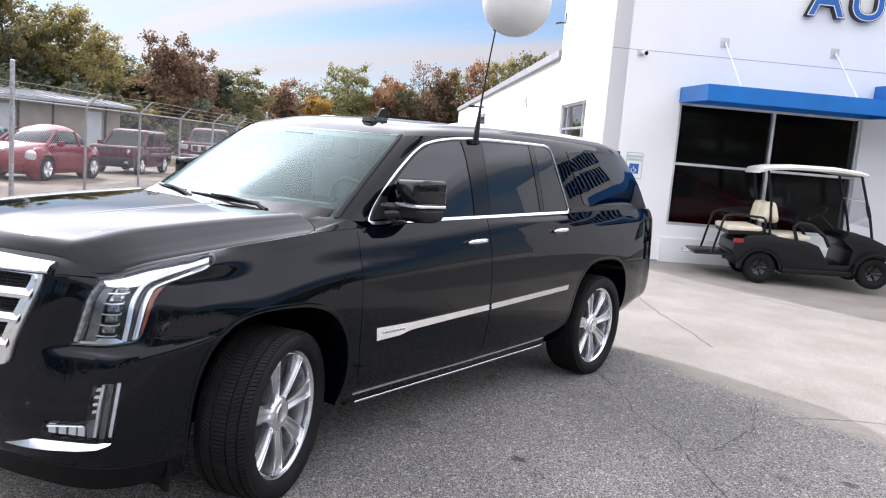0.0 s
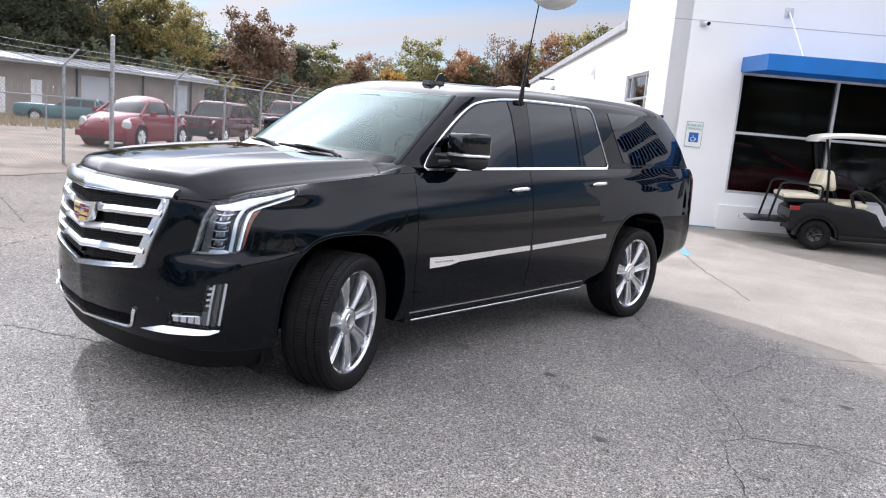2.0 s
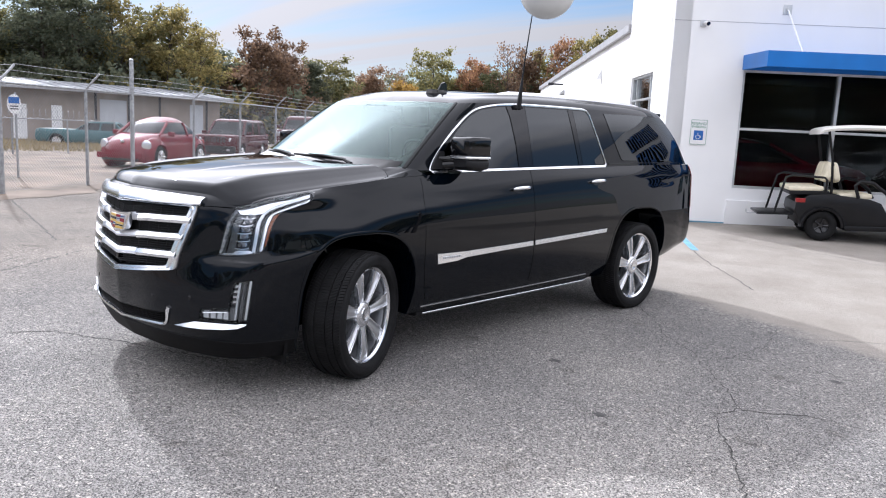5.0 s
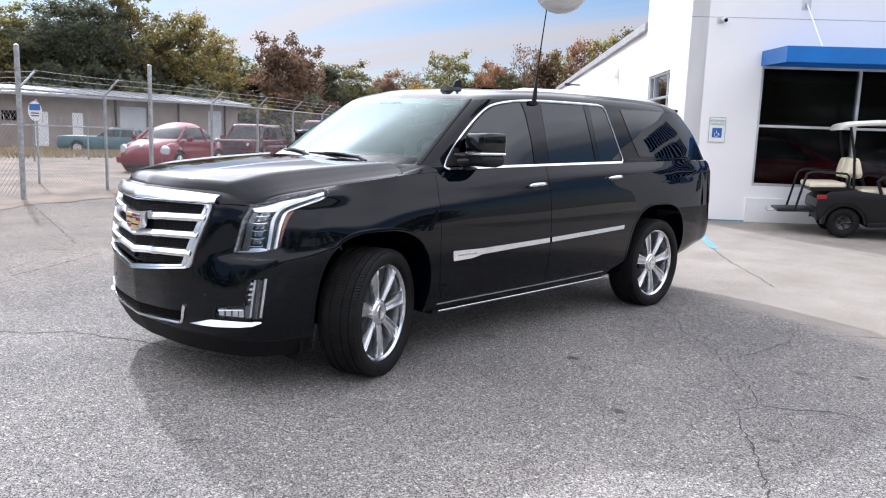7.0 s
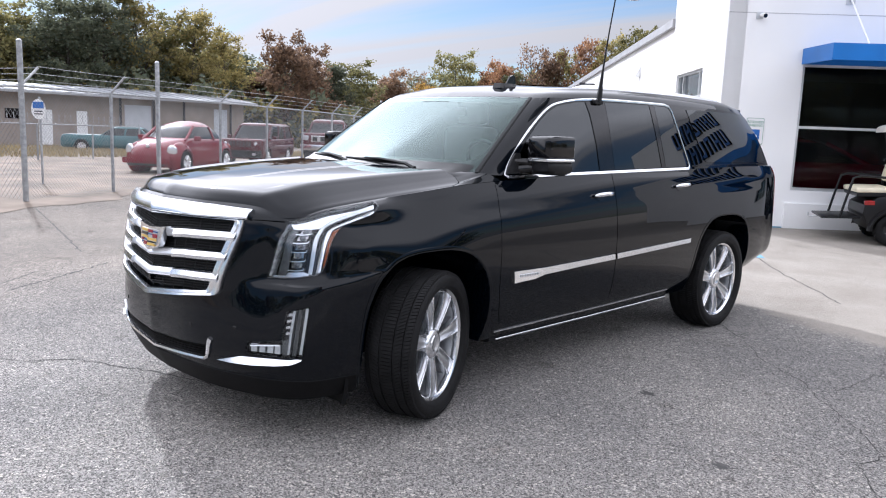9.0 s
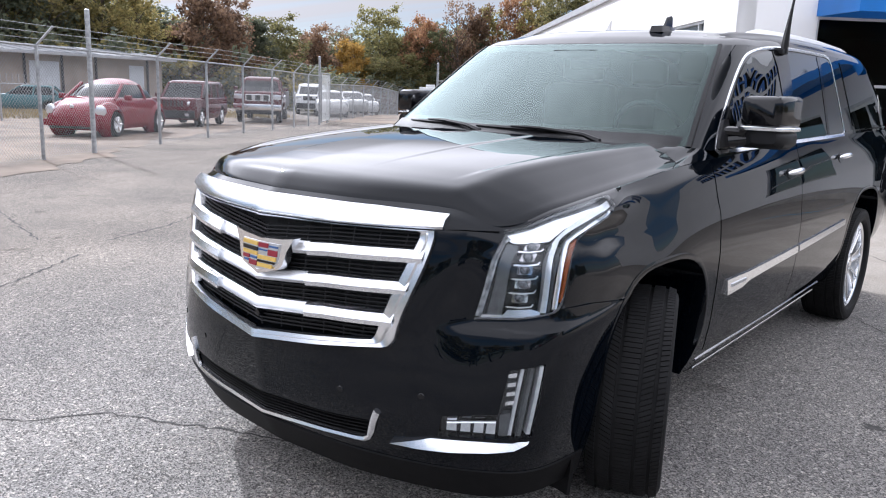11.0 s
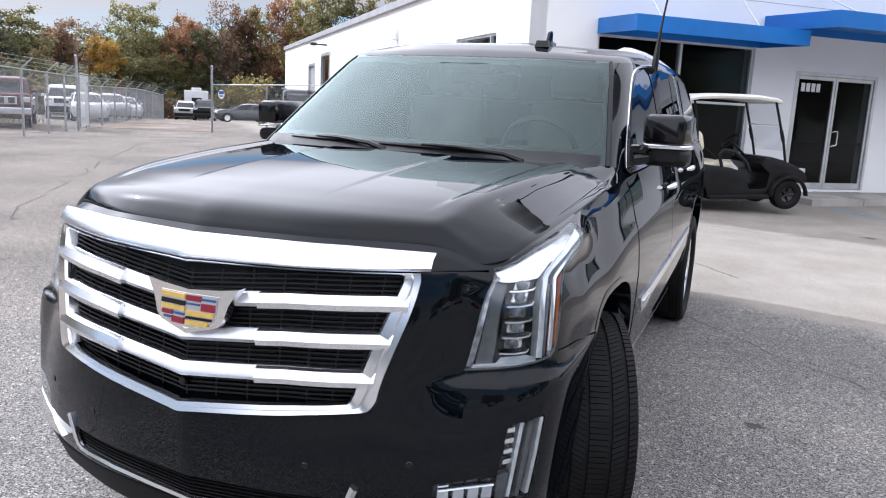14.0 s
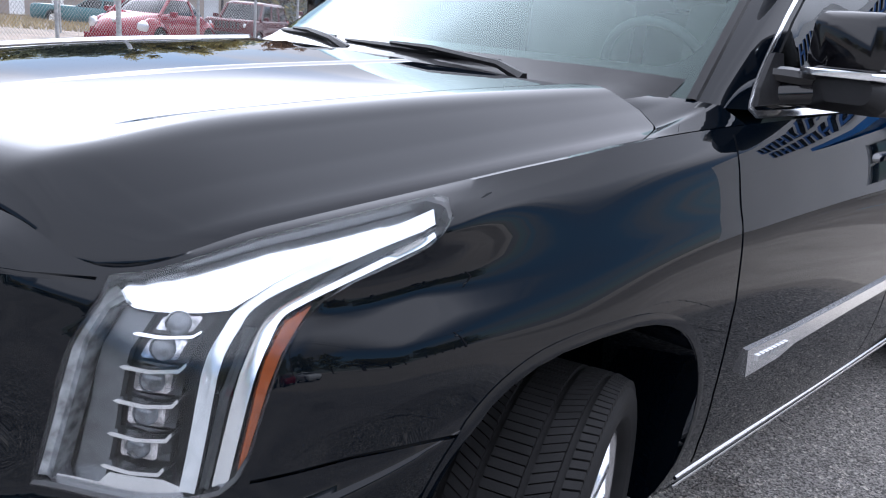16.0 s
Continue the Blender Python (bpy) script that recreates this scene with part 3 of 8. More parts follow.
ROOF = [
    [(0, .06, 1.335), (.25, .075, 1.335), (.50, .14, 1.335), (.71, .235, 1.332), (.856, .335, 1.322), (.888, .48, 1.312), (.905, .85, 1.314), (.912, 1.2, 1.318), (.915, 1.6, 1.322), (.915, 2.7, 1.335), (.905, 3.6, 1.35), (.890, 4.05, 1.352), (.82, 4.27, 1.355), (.5, 4.37, 1.36), (0, 4.39, 1.36)],
    [(0, .44, 1.56), (.25, .45, 1.56), (.48, .495, 1.56), (.655, .555, 1.56), (.785, .635, 1.555), (.838, .75, 1.555), (.848, 1.02, 1.56), (.862, 1.3, 1.565), (.867, 1.7, 1.57), (.865, 2.7, 1.58), (.855, 3.5, 1.585), (.835, 3.92, 1.585), (.76, 4.13, 1.585), (.45, 4.21, 1.59), (0, 4.23, 1.59)],
    [(0, .84, 1.785), (.25, .848, 1.785), (.45, .868, 1.785), (.605, .905, 1.782), (.705, .955, 1.785), (.765, 1.08, 1.795), (.785, 1.30, 1.80), (.80, 1.55, 1.81), (.805, 1.9, 1.815), (.805, 2.7, 1.82), (.79, 3.4, 1.815), (.765, 3.72, 1.80), (.69, 3.92, 1.795), (.40, 3.99, 1.80), (0, 4.01, 1.80)],
    [(0, .97, 1.845), (.25, .985, 1.845), (.42, 1.01, 1.842), (.54, 1.045, 1.838), (.63, 1.105, 1.84), (.68, 1.22, 1.85), (.71, 1.42, 1.862), (.725, 1.65, 1.872), (.73, 1.95, 1.88), (.73, 2.7, 1.885), (.72, 3.4, 1.88), (.69, 3.68, 1.868), (.62, 3.86, 1.86), (.38, 3.94, 1.862), (0, 3.96, 1.865)],
    [(0, 1.13, 1.882), (.22, 1.14, 1.882), (.36, 1.17, 1.88), (.46, 1.22, 1.878), (.54, 1.29, 1.878), (.60, 1.38, 1.882), (.625, 1.52, 1.89), (.64, 1.72, 1.897), (.645, 2.0, 1.90), (.645, 2.7, 1.905), (.63, 3.3, 1.898), (.60, 3.55, 1.892), (.54, 3.72, 1.888), (.33, 3.80, 1.888), (0, 3.82, 1.89)],
    [(0, 1.55, 1.915), (.08, 1.56, 1.915), (.12, 1.58, 1.915), (.16, 1.62, 1.915), (.19, 1.66, 1.915), (.20, 1.70, 1.916), (.21, 1.8, 1.918), (.21, 1.9, 1.919), (.21, 2.2, 1.92), (.21, 2.7, 1.92), (.20, 3.0, 1.918), (.18, 3.15, 1.916), (.15, 3.25, 1.915), (.09, 3.3, 1.914), (0, 3.3, 1.914)],
]
NU, NV = 15, 4


def loft(ctrl, nu, nv):
    """Smooth grid through a net of control points, for the left half."""
    c = np.array(ctrl, float)
    cols = np.array([catmull(row, (c.shape[1] - 1) * nu + 1) for row in c])
    return np.stack([catmull(cols[:, j], (c.shape[0] - 1) * nv + 1) for j in range(cols.shape[1])], 1)


def closed_body(G):
    """Close a half-grid [row][col] into a solid with its mirror image, flat floor and lid."""
    bm = bmesh.new()
    full = []
    for row in G:
        left = [tuple(p) for p in row]
        right = [(-x, y, z) for x, y, z in left[-2:0:-1]]
        full.append(left + right)
    vs = [[bm.verts.new(p) for p in row] for row in full]
    n = len(vs[0])
    for a, b in zip(vs, vs[1:]):
        for j in range(n):
            bm.faces.new((a[j], a[(j + 1) % n], b[(j + 1) % n], b[j]))
    half = len(G[0])
    for row, flip in ((vs[0], True), (vs[-1], False)):
        for j in range(half - 1):
            a, b = row[j], row[j + 1]
            c, d = row[(n - j - 1) % n], row[(n - j) % n]
            q = list(dict.fromkeys((a, b, c, d)))
            if len(q) > 2:
                bm.faces.new(q[::-1] if flip else q)
    bmesh.ops.recalc_face_normals(bm, faces=bm.faces)
    return bm


LOWER = loft(BODY, NU, NV)
UPPER = loft(ROOF, NU, NV)


def carve(bm, cutters):
    """Cut solids out of a mesh; returns a new bmesh."""
    me = bpy.data.meshes.new("raw")
    bm.to_mesh(me)
    bm.free()
    ob = new("raw", me)
    tmp = [ob]
    for cb in cutters:
        cm = bpy.data.meshes.new("cut")
        bmesh.ops.recalc_face_normals(cb, faces=cb.faces)
        cb.to_mesh(cm)
        cb.free()
        co = new("cut", cm)
        tmp.append(co)
        md = ob.modifiers.new("b", "BOOLEAN")
        md.operation, md.object, md.solver = "DIFFERENCE", co, "EXACT"
    dg = bpy.context.evaluated_depsgraph_get()
    res = bpy.data.meshes.new_from_object(ob.evaluated_get(dg))
    out = bmesh.new()
    out.from_mesh(res)
    for o in tmp:
        d = o.data
        bpy.data.objects.remove(o)
        bpy.data.meshes.remove(d)
    bpy.data.meshes.remove(res)
    return out


ARCH_POW = 0.70


def arch_cut(y, side, ry, rz, zc=0.42):
    bm = bmesh.new()
    out = [(ry * math.copysign(abs(math.cos(a)) ** ARCH_POW, math.cos(a)), rz * math.copysign(abs(math.sin(a)) ** ARCH_POW, math.sin(a))) for a in np.linspace(0, 2 * math.pi, 49)[:-1]]
    prism(bm, out, 0.50, 1.3, Matrix(((0, 0, side, 0), (1, 0, 0, y), (0, 1, 0, zc), (0, 0, 0, 1))))
    return bm


REAR_AXLE = 3.215
FRONT_AXLE = -0.126
ARCH = ((FRONT_AXLE, 0.465, 0.505), (REAR_AXLE, 0.48, 0.535))


def wrap(u, z, off=0.0, s=1):
    """A point on the lower body: u runs round it from the front (0) by the left side to the rear (14); off is metres proud."""
    if u < 0:
        p = wrap(-u, z, off, s)
        return Vector((-p.x, p.y, p.z))

    def at(uu, zz):
        c = min(max(uu, 0.0), 13.999) * NU
        i = int(c)
        col = LOWER[:, i] * (1 - c + i) + LOWER[:, i + 1] * (c - i)
        return Vector((np.interp(zz, col[:, 2], col[:, 0]), np.interp(zz, col[:, 2], col[:, 1]), zz))

    p = at(u, z)
    d = 0.05
    du = at(u + d, z) - at(max(u - d, 0), z)
    dz = at(u, z + 0.02) - at(u, z - 0.02)
    n = Vector((du.y, -du.x, 0)) if dz.length < 1e-6 else du.cross(dz)
    if n.length < 1e-9:
        n = Vector((0, -1, 0))
    n.normalize()
    if u < 0.04:
        n = Vector((0, n.y, n.z)).normalized()
    p = p + n * off
    return Vector((p.x * s, p.y, p.z))


_fine = np.array([UPPER[int(k)] * (1 - k % 1) + UPPER[min(int(k) + 1, len(UPPER) - 1)] * (k % 1) for k in np.linspace(0, len(UPPER) - 1, (len(UPPER) - 1) * 8 + 1)])
_side_cols = [(LOWER, 5 * NU, 12 * NU), (_fine, int(4.4 * NU), 12 * NU)]


def flank(y, z, off=0.0, s=1):
    """A point on the side of the SUV at y and z, doors and windows alike."""
    zs, xs = [], []
    for G, a, b in _side_cols:
        for row in G:
            seg = row[a:b]
            zs.append(np.interp(y, seg[:, 1], seg[:, 2]))
            xs.append(np.interp(y, seg[:, 1], seg[:, 0]))
    o = np.argsort(zs)
    zs, xs = np.array(zs)[o], np.array(xs)[o]
    x = np.interp(z, zs, xs)
    sl = (np.interp(z + 0.03, zs, xs) - np.interp(z - 0.03, zs, xs)) / 0.06
    k = 1 / math.sqrt(1 + sl * sl)
    return Vector(((x + off * k) * s, y, z - off * k * sl))


LU = 0.21  # metres in one step of u at the lamps


def lamp_surf(s):
    return lambda a, b, off: wrap(a / LU, b, off, s)


def lamp_top(s):
    """Like lamp_surf, with the lamp's crown pressed down to the hood's shut line."""
    def f(a, b, off):
        u = a / LU
        crown = np.interp(u, [3.0, 3.06, 3.2, 3.6, 4.08, 4.5, 4.95, 5.12], [1.105, 1.128, 1.148, 1.165, 1.184, 1.195, 1.206, 1.190])
        edge = np.interp(u, np.linspace(0, 14, len(LOWER[-1])), LOWER[-1][:, 2]) - .006
        d = max(0.0, float(crown - edge))
        return wrap(u, b - d * sstep(1.03, 1.14, b), off, s)
    return f


def uz(pts):
    return [(u * LU, z) for u, z in pts]


HEADLIGHT = uz([(2.92, .832), (2.98, .93), (3.01, 1.03), (3.0, 1.105), (3.06, 1.128), (3.2, 1.148), (3.6, 1.165), (4.08, 1.184), (4.5, 1.195), (4.95, 1.206), (5.05, 1.190), (5.10, 1.168), (5.04, 1.150), (4.78, 1.134), (4.5, 1.116), (4.36, 1.095), (4.31, 1.067), (4.29, .99), (4.24, .91), (4.18, .878), (4.09, .863), (3.85, .853), (3.57, .842), (3.3, .836)])
FOG = uz([(2.52, .462), (2.60, .529), (3.42, .549), (3.535, .694), (4.075, .716), (4.07, .60), (4.02, .477), (3.78, .463), (3.40, .468)])
GRILLE_OUT = [(0, 1.088), (.6, 1.092), (1.2, 1.096), (1.95, 1.100), (1.955, 1.03), (1.94, .95), (1.925, .85), (1.885, .755), (1.82, .729), (1.50, .720), (1.16, .709), (.56, .682), (0, .658)]
GRILLE_IN = [(0, 1.080), (.6, 1.087), (1.2, 1.091), (1.78, 1.093), (1.735, 1.03), (1.69, .95), (1.65, .86), (1.60, .78), (1.555, .752), (1.36, .745), (1.0, .735), (.5, .714), (0, .692)]


def slot_shift(u):
    return float(np.interp(abs(u), [0, .9, 1.65], [-.030, 0, .008]))


def both(pts):
    """An outline for the left half, closed with its mirror image."""
    return pts + [(-u, z) for u, z in pts[::-1] if u > 1e-6]


def sheet(fn, us, vs, thick=None):
    """A grid of points fn(u, v)."""
    bm = bmesh.new()
    grid_faces(bm, [[fn(u, v) for u in us] for v in vs])
    return bm


def ring_on(outer, inner, surf, offs, n=90):
    """A frame between two outlines laid on a surface; offs: (share inward, off) rows of its section."""
    def even(pts):
        p = [Vector(a) for a in pts]
        p.append(p[0])
        acc = [0.0]
        for a, b in zip(p, p[1:]):
            acc.append(acc[-1] + (b - a).length)
        out = []
        for k in range(n):
            t = acc[-1] * k / n
            i = max(0, np.searchsorted(acc, t, side="right") - 1)
            i = min(i, len(p) - 2)
            f = (t - acc[i]) / max(acc[i + 1] - acc[i], 1e-9)
            out.append(p[i].lerp(p[i + 1], f))
        return out
    o, i_ = even(outer), even(inner)
    bm = bmesh.new()
    vs = []
    for a, b in zip(o, i_):
        vs.append([bm.verts.new(surf(*(a.lerp(b, f)), off)) for f, off in offs])
    for k in range(n):
        a, b = vs[k], vs[(k + 1) % n]
        for j in range(len(offs) - 1):
            bm.faces.new((a[j], a[j + 1], b[j + 1], b[j]))
        bm.faces.new((a[-1], a[0], b[0], b[-1]))
    return bm


def mirrored(bm):
    out = bm.copy()
    for v in out.verts:
        v.co.x = -v.co.x
    bmesh.ops.reverse_faces(out, faces=out.faces)
    return out


def joined(bms):
    out = bmesh.new()
    for b in bms:
        me = bpy.data.meshes.new("t")
        b.to_mesh(me)
        b.free()
        out.from_mesh(me)
        bpy.data.meshes.remove(me)
    return out


def suv_body():
    cut = [arch_cut(y, 1, ry, rz) for y, ry, rz in ARCH]
    # radiator opening and lower air intake
    g = bmesh.new()
    out = []
    for u, z in both(GRILLE_IN):
        p = wrap(u, z)
        out.append((p.x, z))
    prism(g, out, -1.0, 1.5, Matrix(((1, 0, 0, 0), (0, 0, -1, 0), (0, 1, 0, 0), (0, 0, 0, 1))))
    cut.append(g)
    g = bmesh.new()
    prism(g, [(-.50, .475), (-.46, .405), (-.3, .39), (0, .375), (.3, .39), (.46, .405), (.50, .475), (.3, .462), (0, .450), (-.3, .462)][::-1], 1.0, 1.5, Matrix(((1, 0, 0, 0), (0, 0, -1, 0), (0, 1, 0, 0), (0, 0, 0, 1))))
    cut.append(g)
    cut.append(slab_on(HEADLIGHT, lamp_top(1), 0.016, 0.091, step=(0.03, 0.04)))
    cut.append(slab_on(FOG, lamp_surf(1), 0.05, 0.11, step=(0.03, 0.04)))
    # seams: bumper to wing, fuel flap side left plain
    cut.append(ribbon_on([(u * LU, z) for u, z in ((4.26, .876), (4.6, .875), (4.9, .872), (5.2, .862), (5.49, .851))], 0.005, lamp_surf(1), 0.012, 0.020))
    # hood shut line between grille and lamp
    cut.append(ribbon_on([(u * LU, z) for u, z in ((2.03, 1.103), (2.45, 1.104), (2.80, 1.102), (2.93, 1.101))], 0.006, lamp_surf(1), 0.012, 0.020))
    bm = carve(closed_body(LOWER), cut)
    # the left half is carved; the right half is its mirror image
    bmesh.ops.bisect_plane(bm, geom=list(bm.verts) + list(bm.edges) + list(bm.faces), plane_co=(0, 0, 0), plane_no=(1, 0, 0), clear_inner=True, dist=1e-5)
    out = joined([bm, mirrored(bm)])
    bmesh.ops.remove_doubles(out, verts=[v for v in out.verts if abs(v.co.x) < 1e-4], dist=1e-4)
    return out


SUV = thing("sport_utility_vehicle", "long glossy black sport utility vehicle with chrome trim on asphalt", "car", pose(0, 0, 0))
part("body", suv_body(), "paint", SUV, "glossy black painted lower body", smooth=32)


# ---- hood
def edge_g(u):
    c = min(max(u, 0), 13.99) * NU
    i = int(c)
    return LOWER[-1, i] * (1 - c + i) + LOWER[-1, i + 1] * (c - i)


_front = np.array([edge_g(u) for u in np.linspace(0, 3, 61)])
_front_x = np.maximum.accumulate(_front[:, 0])


def hood_point(s, r):
    """A point of the hood: s from side to side (-1 to 1), r from the front edge (0) to the cowl (1)."""
    a = abs(s)
    e = edge_g(3.0 + 3.64 * r)
    f = [np.interp(a * _front_x[-1], _front_x, _front[:, k]) for k in range(3)]
    by = float(np.interp(a, [0, .3, .6, .8, .9, .96, 1], [-.03, -.005, .06, .165, .215, .21, .118]))
    y = f[1] + (by - f[1]) * r
    y += (e[1] - (_front[-1, 1] + (.118 - _front[-1, 1]) * r)) * a ** 4
    x = e[0] * a
    zc = float(np.interp(r, HOOD_R, HOOD_Z))
    ridge = float(np.interp(r, [0, .08, .3, 1], [.82, .80, .80, .84]))

    def height(zm, ze, rg):
        top = 1 - 0.15 * (a / rg) ** 2.4
        t = (a - rg) / (1 - rg)
        side = 0.83 * (1 - t)
        k = 26
        w = -math.log(math.exp(-k * top) + math.exp(-k * side)) / k
        return ze + (zm - ze) * max(w, 0) if a < 1 else ze
    z = height(zc, e[2], ridge)
    z += (f[2] - height(HOOD_Z[0], _front[-1, 2], .82)) * (1 - sstep(0, .09, r))
    # raised middle with soft creases
    z += 0.0045 * sstep(.325, .295, a) * sstep(.15, .6, r)
    # rolled ridge inside the fold along each edge
    z += 0.008 * (sstep(ridge - .115, ridge - .075, a) - sstep(ridge - .045, ridge + .02, a)) * sstep(.10, .35, r)
    gap = .005 * sstep(.98, 1.0, a)
    return Vector((math.copysign(x - gap, s) if s else 0.0, y, z - 0.4 * gap))


HOOD_R = np.linspace(0, 1, 41)
_c = catmull([(0, 1.176, 0), (.02, 1.211, 0), (.05, 1.236, 0), (.10, 1.251, 0), (.17, 1.264, 0), (.30, 1.284, 0), (.60, 1.316, 0), (1.0, 1.345, 0)], 121)
HOOD_Z = np.interp(HOOD_R, np.array(_c)[:, 0], np.array(_c)[:, 1])


def hood_mesh():
    S = np.concatenate([np.linspace(0, .26, 6), np.linspace(.28, .34, 13), np.linspace(.42, .64, 6), np.linspace(.66, .92, 40), np.linspace(.94, .98, 4), [.99, 1.0]])
    S = np.concatenate([-S[:0:-1], S])
    Rr = np.concatenate([[0, .01, .02, .03, .045, .06, .075, .09, .11, .13, .15], np.linspace(.18, 1, 26)])
    bm = bmesh.new()
    vs = grid_faces(bm, [[hood_point(s, r) for s in S] for r in Rr])
    # folded rim
    rim = vs[0] + [row[-1] for row in vs[1:]] + vs[-1][-2::-1] + [row[0] for row in vs[-2:0:-1]]
    low = [bm.verts.new(v.co + Vector((-0.006 * np.sign(v.co.x), 0, -0.03))) for v in rim]
    n = len(rim)
    for k in range(n):
        bm.faces.new((rim[k], low[k], low[(k + 1) % n], rim[(k + 1) % n]))
    return bm


hood = part("hood", hood_mesh(), "paint", SUV, "black hood with raised middle and creased edges", smooth=38)


# ---- cowl, windshield, roof
def upper_at(u, v):
    """A point of the upper body: u round it, v up from the belt (0) to the roof's middle (5)."""
    s = 1
    if u < 0:
        u, s = -u, -1
    c, r = min(u, 13.999) * NU, min(v, 4.999) * NV
    i, j = int(c), int(r)
    fc, fr = c - i, r - j
    p = (UPPER[j, i] * (1 - fc) + UPPER[j, i + 1] * fc) * (1 - fr) + (UPPER[j + 1, i] * (1 - fc) + UPPER[j + 1, i + 1] * fc) * fr
    return Vector((p[0] * s, p[1], p[2]))


WS = 3.86
us = np.linspace(-WS, WS, 61)
part("windshield", sheet(lambda u, v: upper_at(u, v) + Vector((0, -.004, .004)), us, np.linspace(0.0, 2.0, 17)), "windshield", SUV, "large raked windshield reflecting the sky", smooth=60)
# black ceramic border round the glass
def ws_border():
    bm = bmesh.new()
    def rounded(hu, v0, v1, ru, rv, n=9):
        out = []
        for cu, cv, a0 in ((hu - ru, v1 - rv, 0), (-hu + ru, v1 - rv, 90), (-hu + ru, v0 + rv, 180), (hu - ru, v0 + rv, 270)):
            out += [(cu + ru * math.cos(radians(a0 + 90 * k / n)), cv + rv * math.sin(radians(a0 + 90 * k / n))) for k in range(n + 1)]
        fine = []
        for (ua, va), (ub, vb) in zip(out, out[1:] + out[:1]):
            m = max(1, int(max(abs(ub - ua) / .15, abs(vb - va) / .12)))
            fine += [(ua + (ub - ua) * k / m, va + (vb - va) * k / m, m) for k in range(m)]
        return out
    o, i_ = rounded(WS, 0.0, 2.0, .02, .02), rounded(WS - .24, .27, 1.84, .46, .36)
    n = len(o)
    rows = []
    for k in range(n):
        (ua, va), (ub, vb) = o[k], o[(k + 1) % n]
        (uc, vc), (ud, vd) = i_[k], i_[(k + 1) % n]
        m = max(1, int(max(abs(ub - ua) / .12, abs(vb - va) / .10)))
        for j in range(m):
            f = j / m
            rows.append([upper_at((ua + (ub - ua) * f) * (1 - g) + (uc + (ud - uc) * f) * g, (va + (vb - va) * f) * (1 - g) + (vc + (vd - vc) * f) * g) + Vector((0, .004, -.004)) for g in (0, .33, .66, 1)])
    rows.append(rows[0])
    grid_faces(bm, rows)
    box(bm, -.13, .13, .77, .86, 1.715, 1.757, .01)
    return bm


for s in (1, -1):
    part("pillar_seal", sheet(lambda u, v: upper_at(s * u, v) + Vector((s * .003, -.007, .007)) - Vector((0, -.006, .006)) * (abs(u - 3.875) > .08), [3.79, 3.81, 3.94, 3.96], np.linspace(0, 2.0, 17)), "plastic", SUV, "black seal along the windshield pillar", smooth=30)
part("windshield_border", ws_border(), "dam_black", SUV, smooth=40)


def greenhouse():
    bm = bmesh.new()
    cols = np.linspace(WS, 14, 150)
    for s in (1, -1):
        pts = [[upper_at(u, v) for u in cols] for v in np.linspace(0, 2.0, 13)]
        if s < 0:
            pts = [[Vector((-p.x, p.y, p.z)) for p in row] for row in pts]
        grid_faces(bm, pts)
    full = np.concatenate([-np.linspace(14, 0, 170)[:-1], np.linspace(0, 14, 170)])
    grid_faces(bm, [[upper_at(u, v) for u in full] for v in np.linspace(2.0, 5.0, 15)])
    lid = [[Vector((upper_at(u, 5).x * k, upper_at(u, 5).y, 1.921)) for u in np.linspace(0, 14, 60)] for k in (1, 0, -1)]
    grid_faces(bm, lid)
    bmesh.ops.remove_doubles(bm, verts=bm.verts, dist=0.0008)
    return bm


part("roof", greenhouse(), "paint", SUV, "black roof and pillars", smooth=40)
# dark header seam over the windshield
part("roof_seam", ribbon_on([(x, 0) for x in np.linspace(-.62, .62, 25)], .012, lambda a, b, off: upper_at(math.copysign(np.interp(abs(a), [0, .25, .45, .60, .70], [0, 1, 2, 3, 4]), a), 2.04 + b * 8) + Vector((0, -off * .5, off)), .002, .006), "plastic", SUV)


def cowl():
    bm = bmesh.new()
    rows = []
    for k, f in enumerate(np.linspace(0, 1, 5)):
        row = []
        for s in np.linspace(-1, 1, 41):
            a = hood_point(s * .90, 1.0) + Vector((0, -.04, -.030))
            b = upper_at(s * 3.70, 0.15) + Vector((0, -.008, .008))
            p = a.lerp(b, f)
            p.z -= .014 * math.sin(math.pi * f)
            row.append(p)
        rows.append(row)
    grid_faces(bm, rows)
    return bm


part("cowl", cowl(), "plastic", SUV, "black plastic cowl under the windshield", smooth=40)


def fender_cap(s):
    """Painted corner between the hood's rear edge, the windshield's foot and the top of the wing."""
    bm = bmesh.new()
    n = 18
    edge = LOWER[-1][5 * NU:9 * NU]
    rim = lambda y: Vector((np.interp(y, edge[:, 1], edge[:, 0]) - .001, y, np.interp(y, edge[:, 1], edge[:, 2]) + .002))
    rows = []
    for f in np.linspace(0, 1, 9):
        row = []
        for k in range(n):
            q = k / (n - 1)
            a = hood_point(.86 + .135 * q, 1.0) + Vector((0, .005, -.001))
            b = upper_at(3.45 + 1.05 * q, 0.0) + Vector((0, -.004, .004))
            row.append(a.lerp(b, f))
        row.append(rim(.125 + .34 * f))
        rows.append([Vector((p.x * s, p.y, p.z)) for p in row])
    grid_faces(bm, rows)
    return bm


for s in (1, -1):
    part("fender_cap", fender_cap(s), "paint", SUV, "painted corner at the windshield's foot", smooth=50)


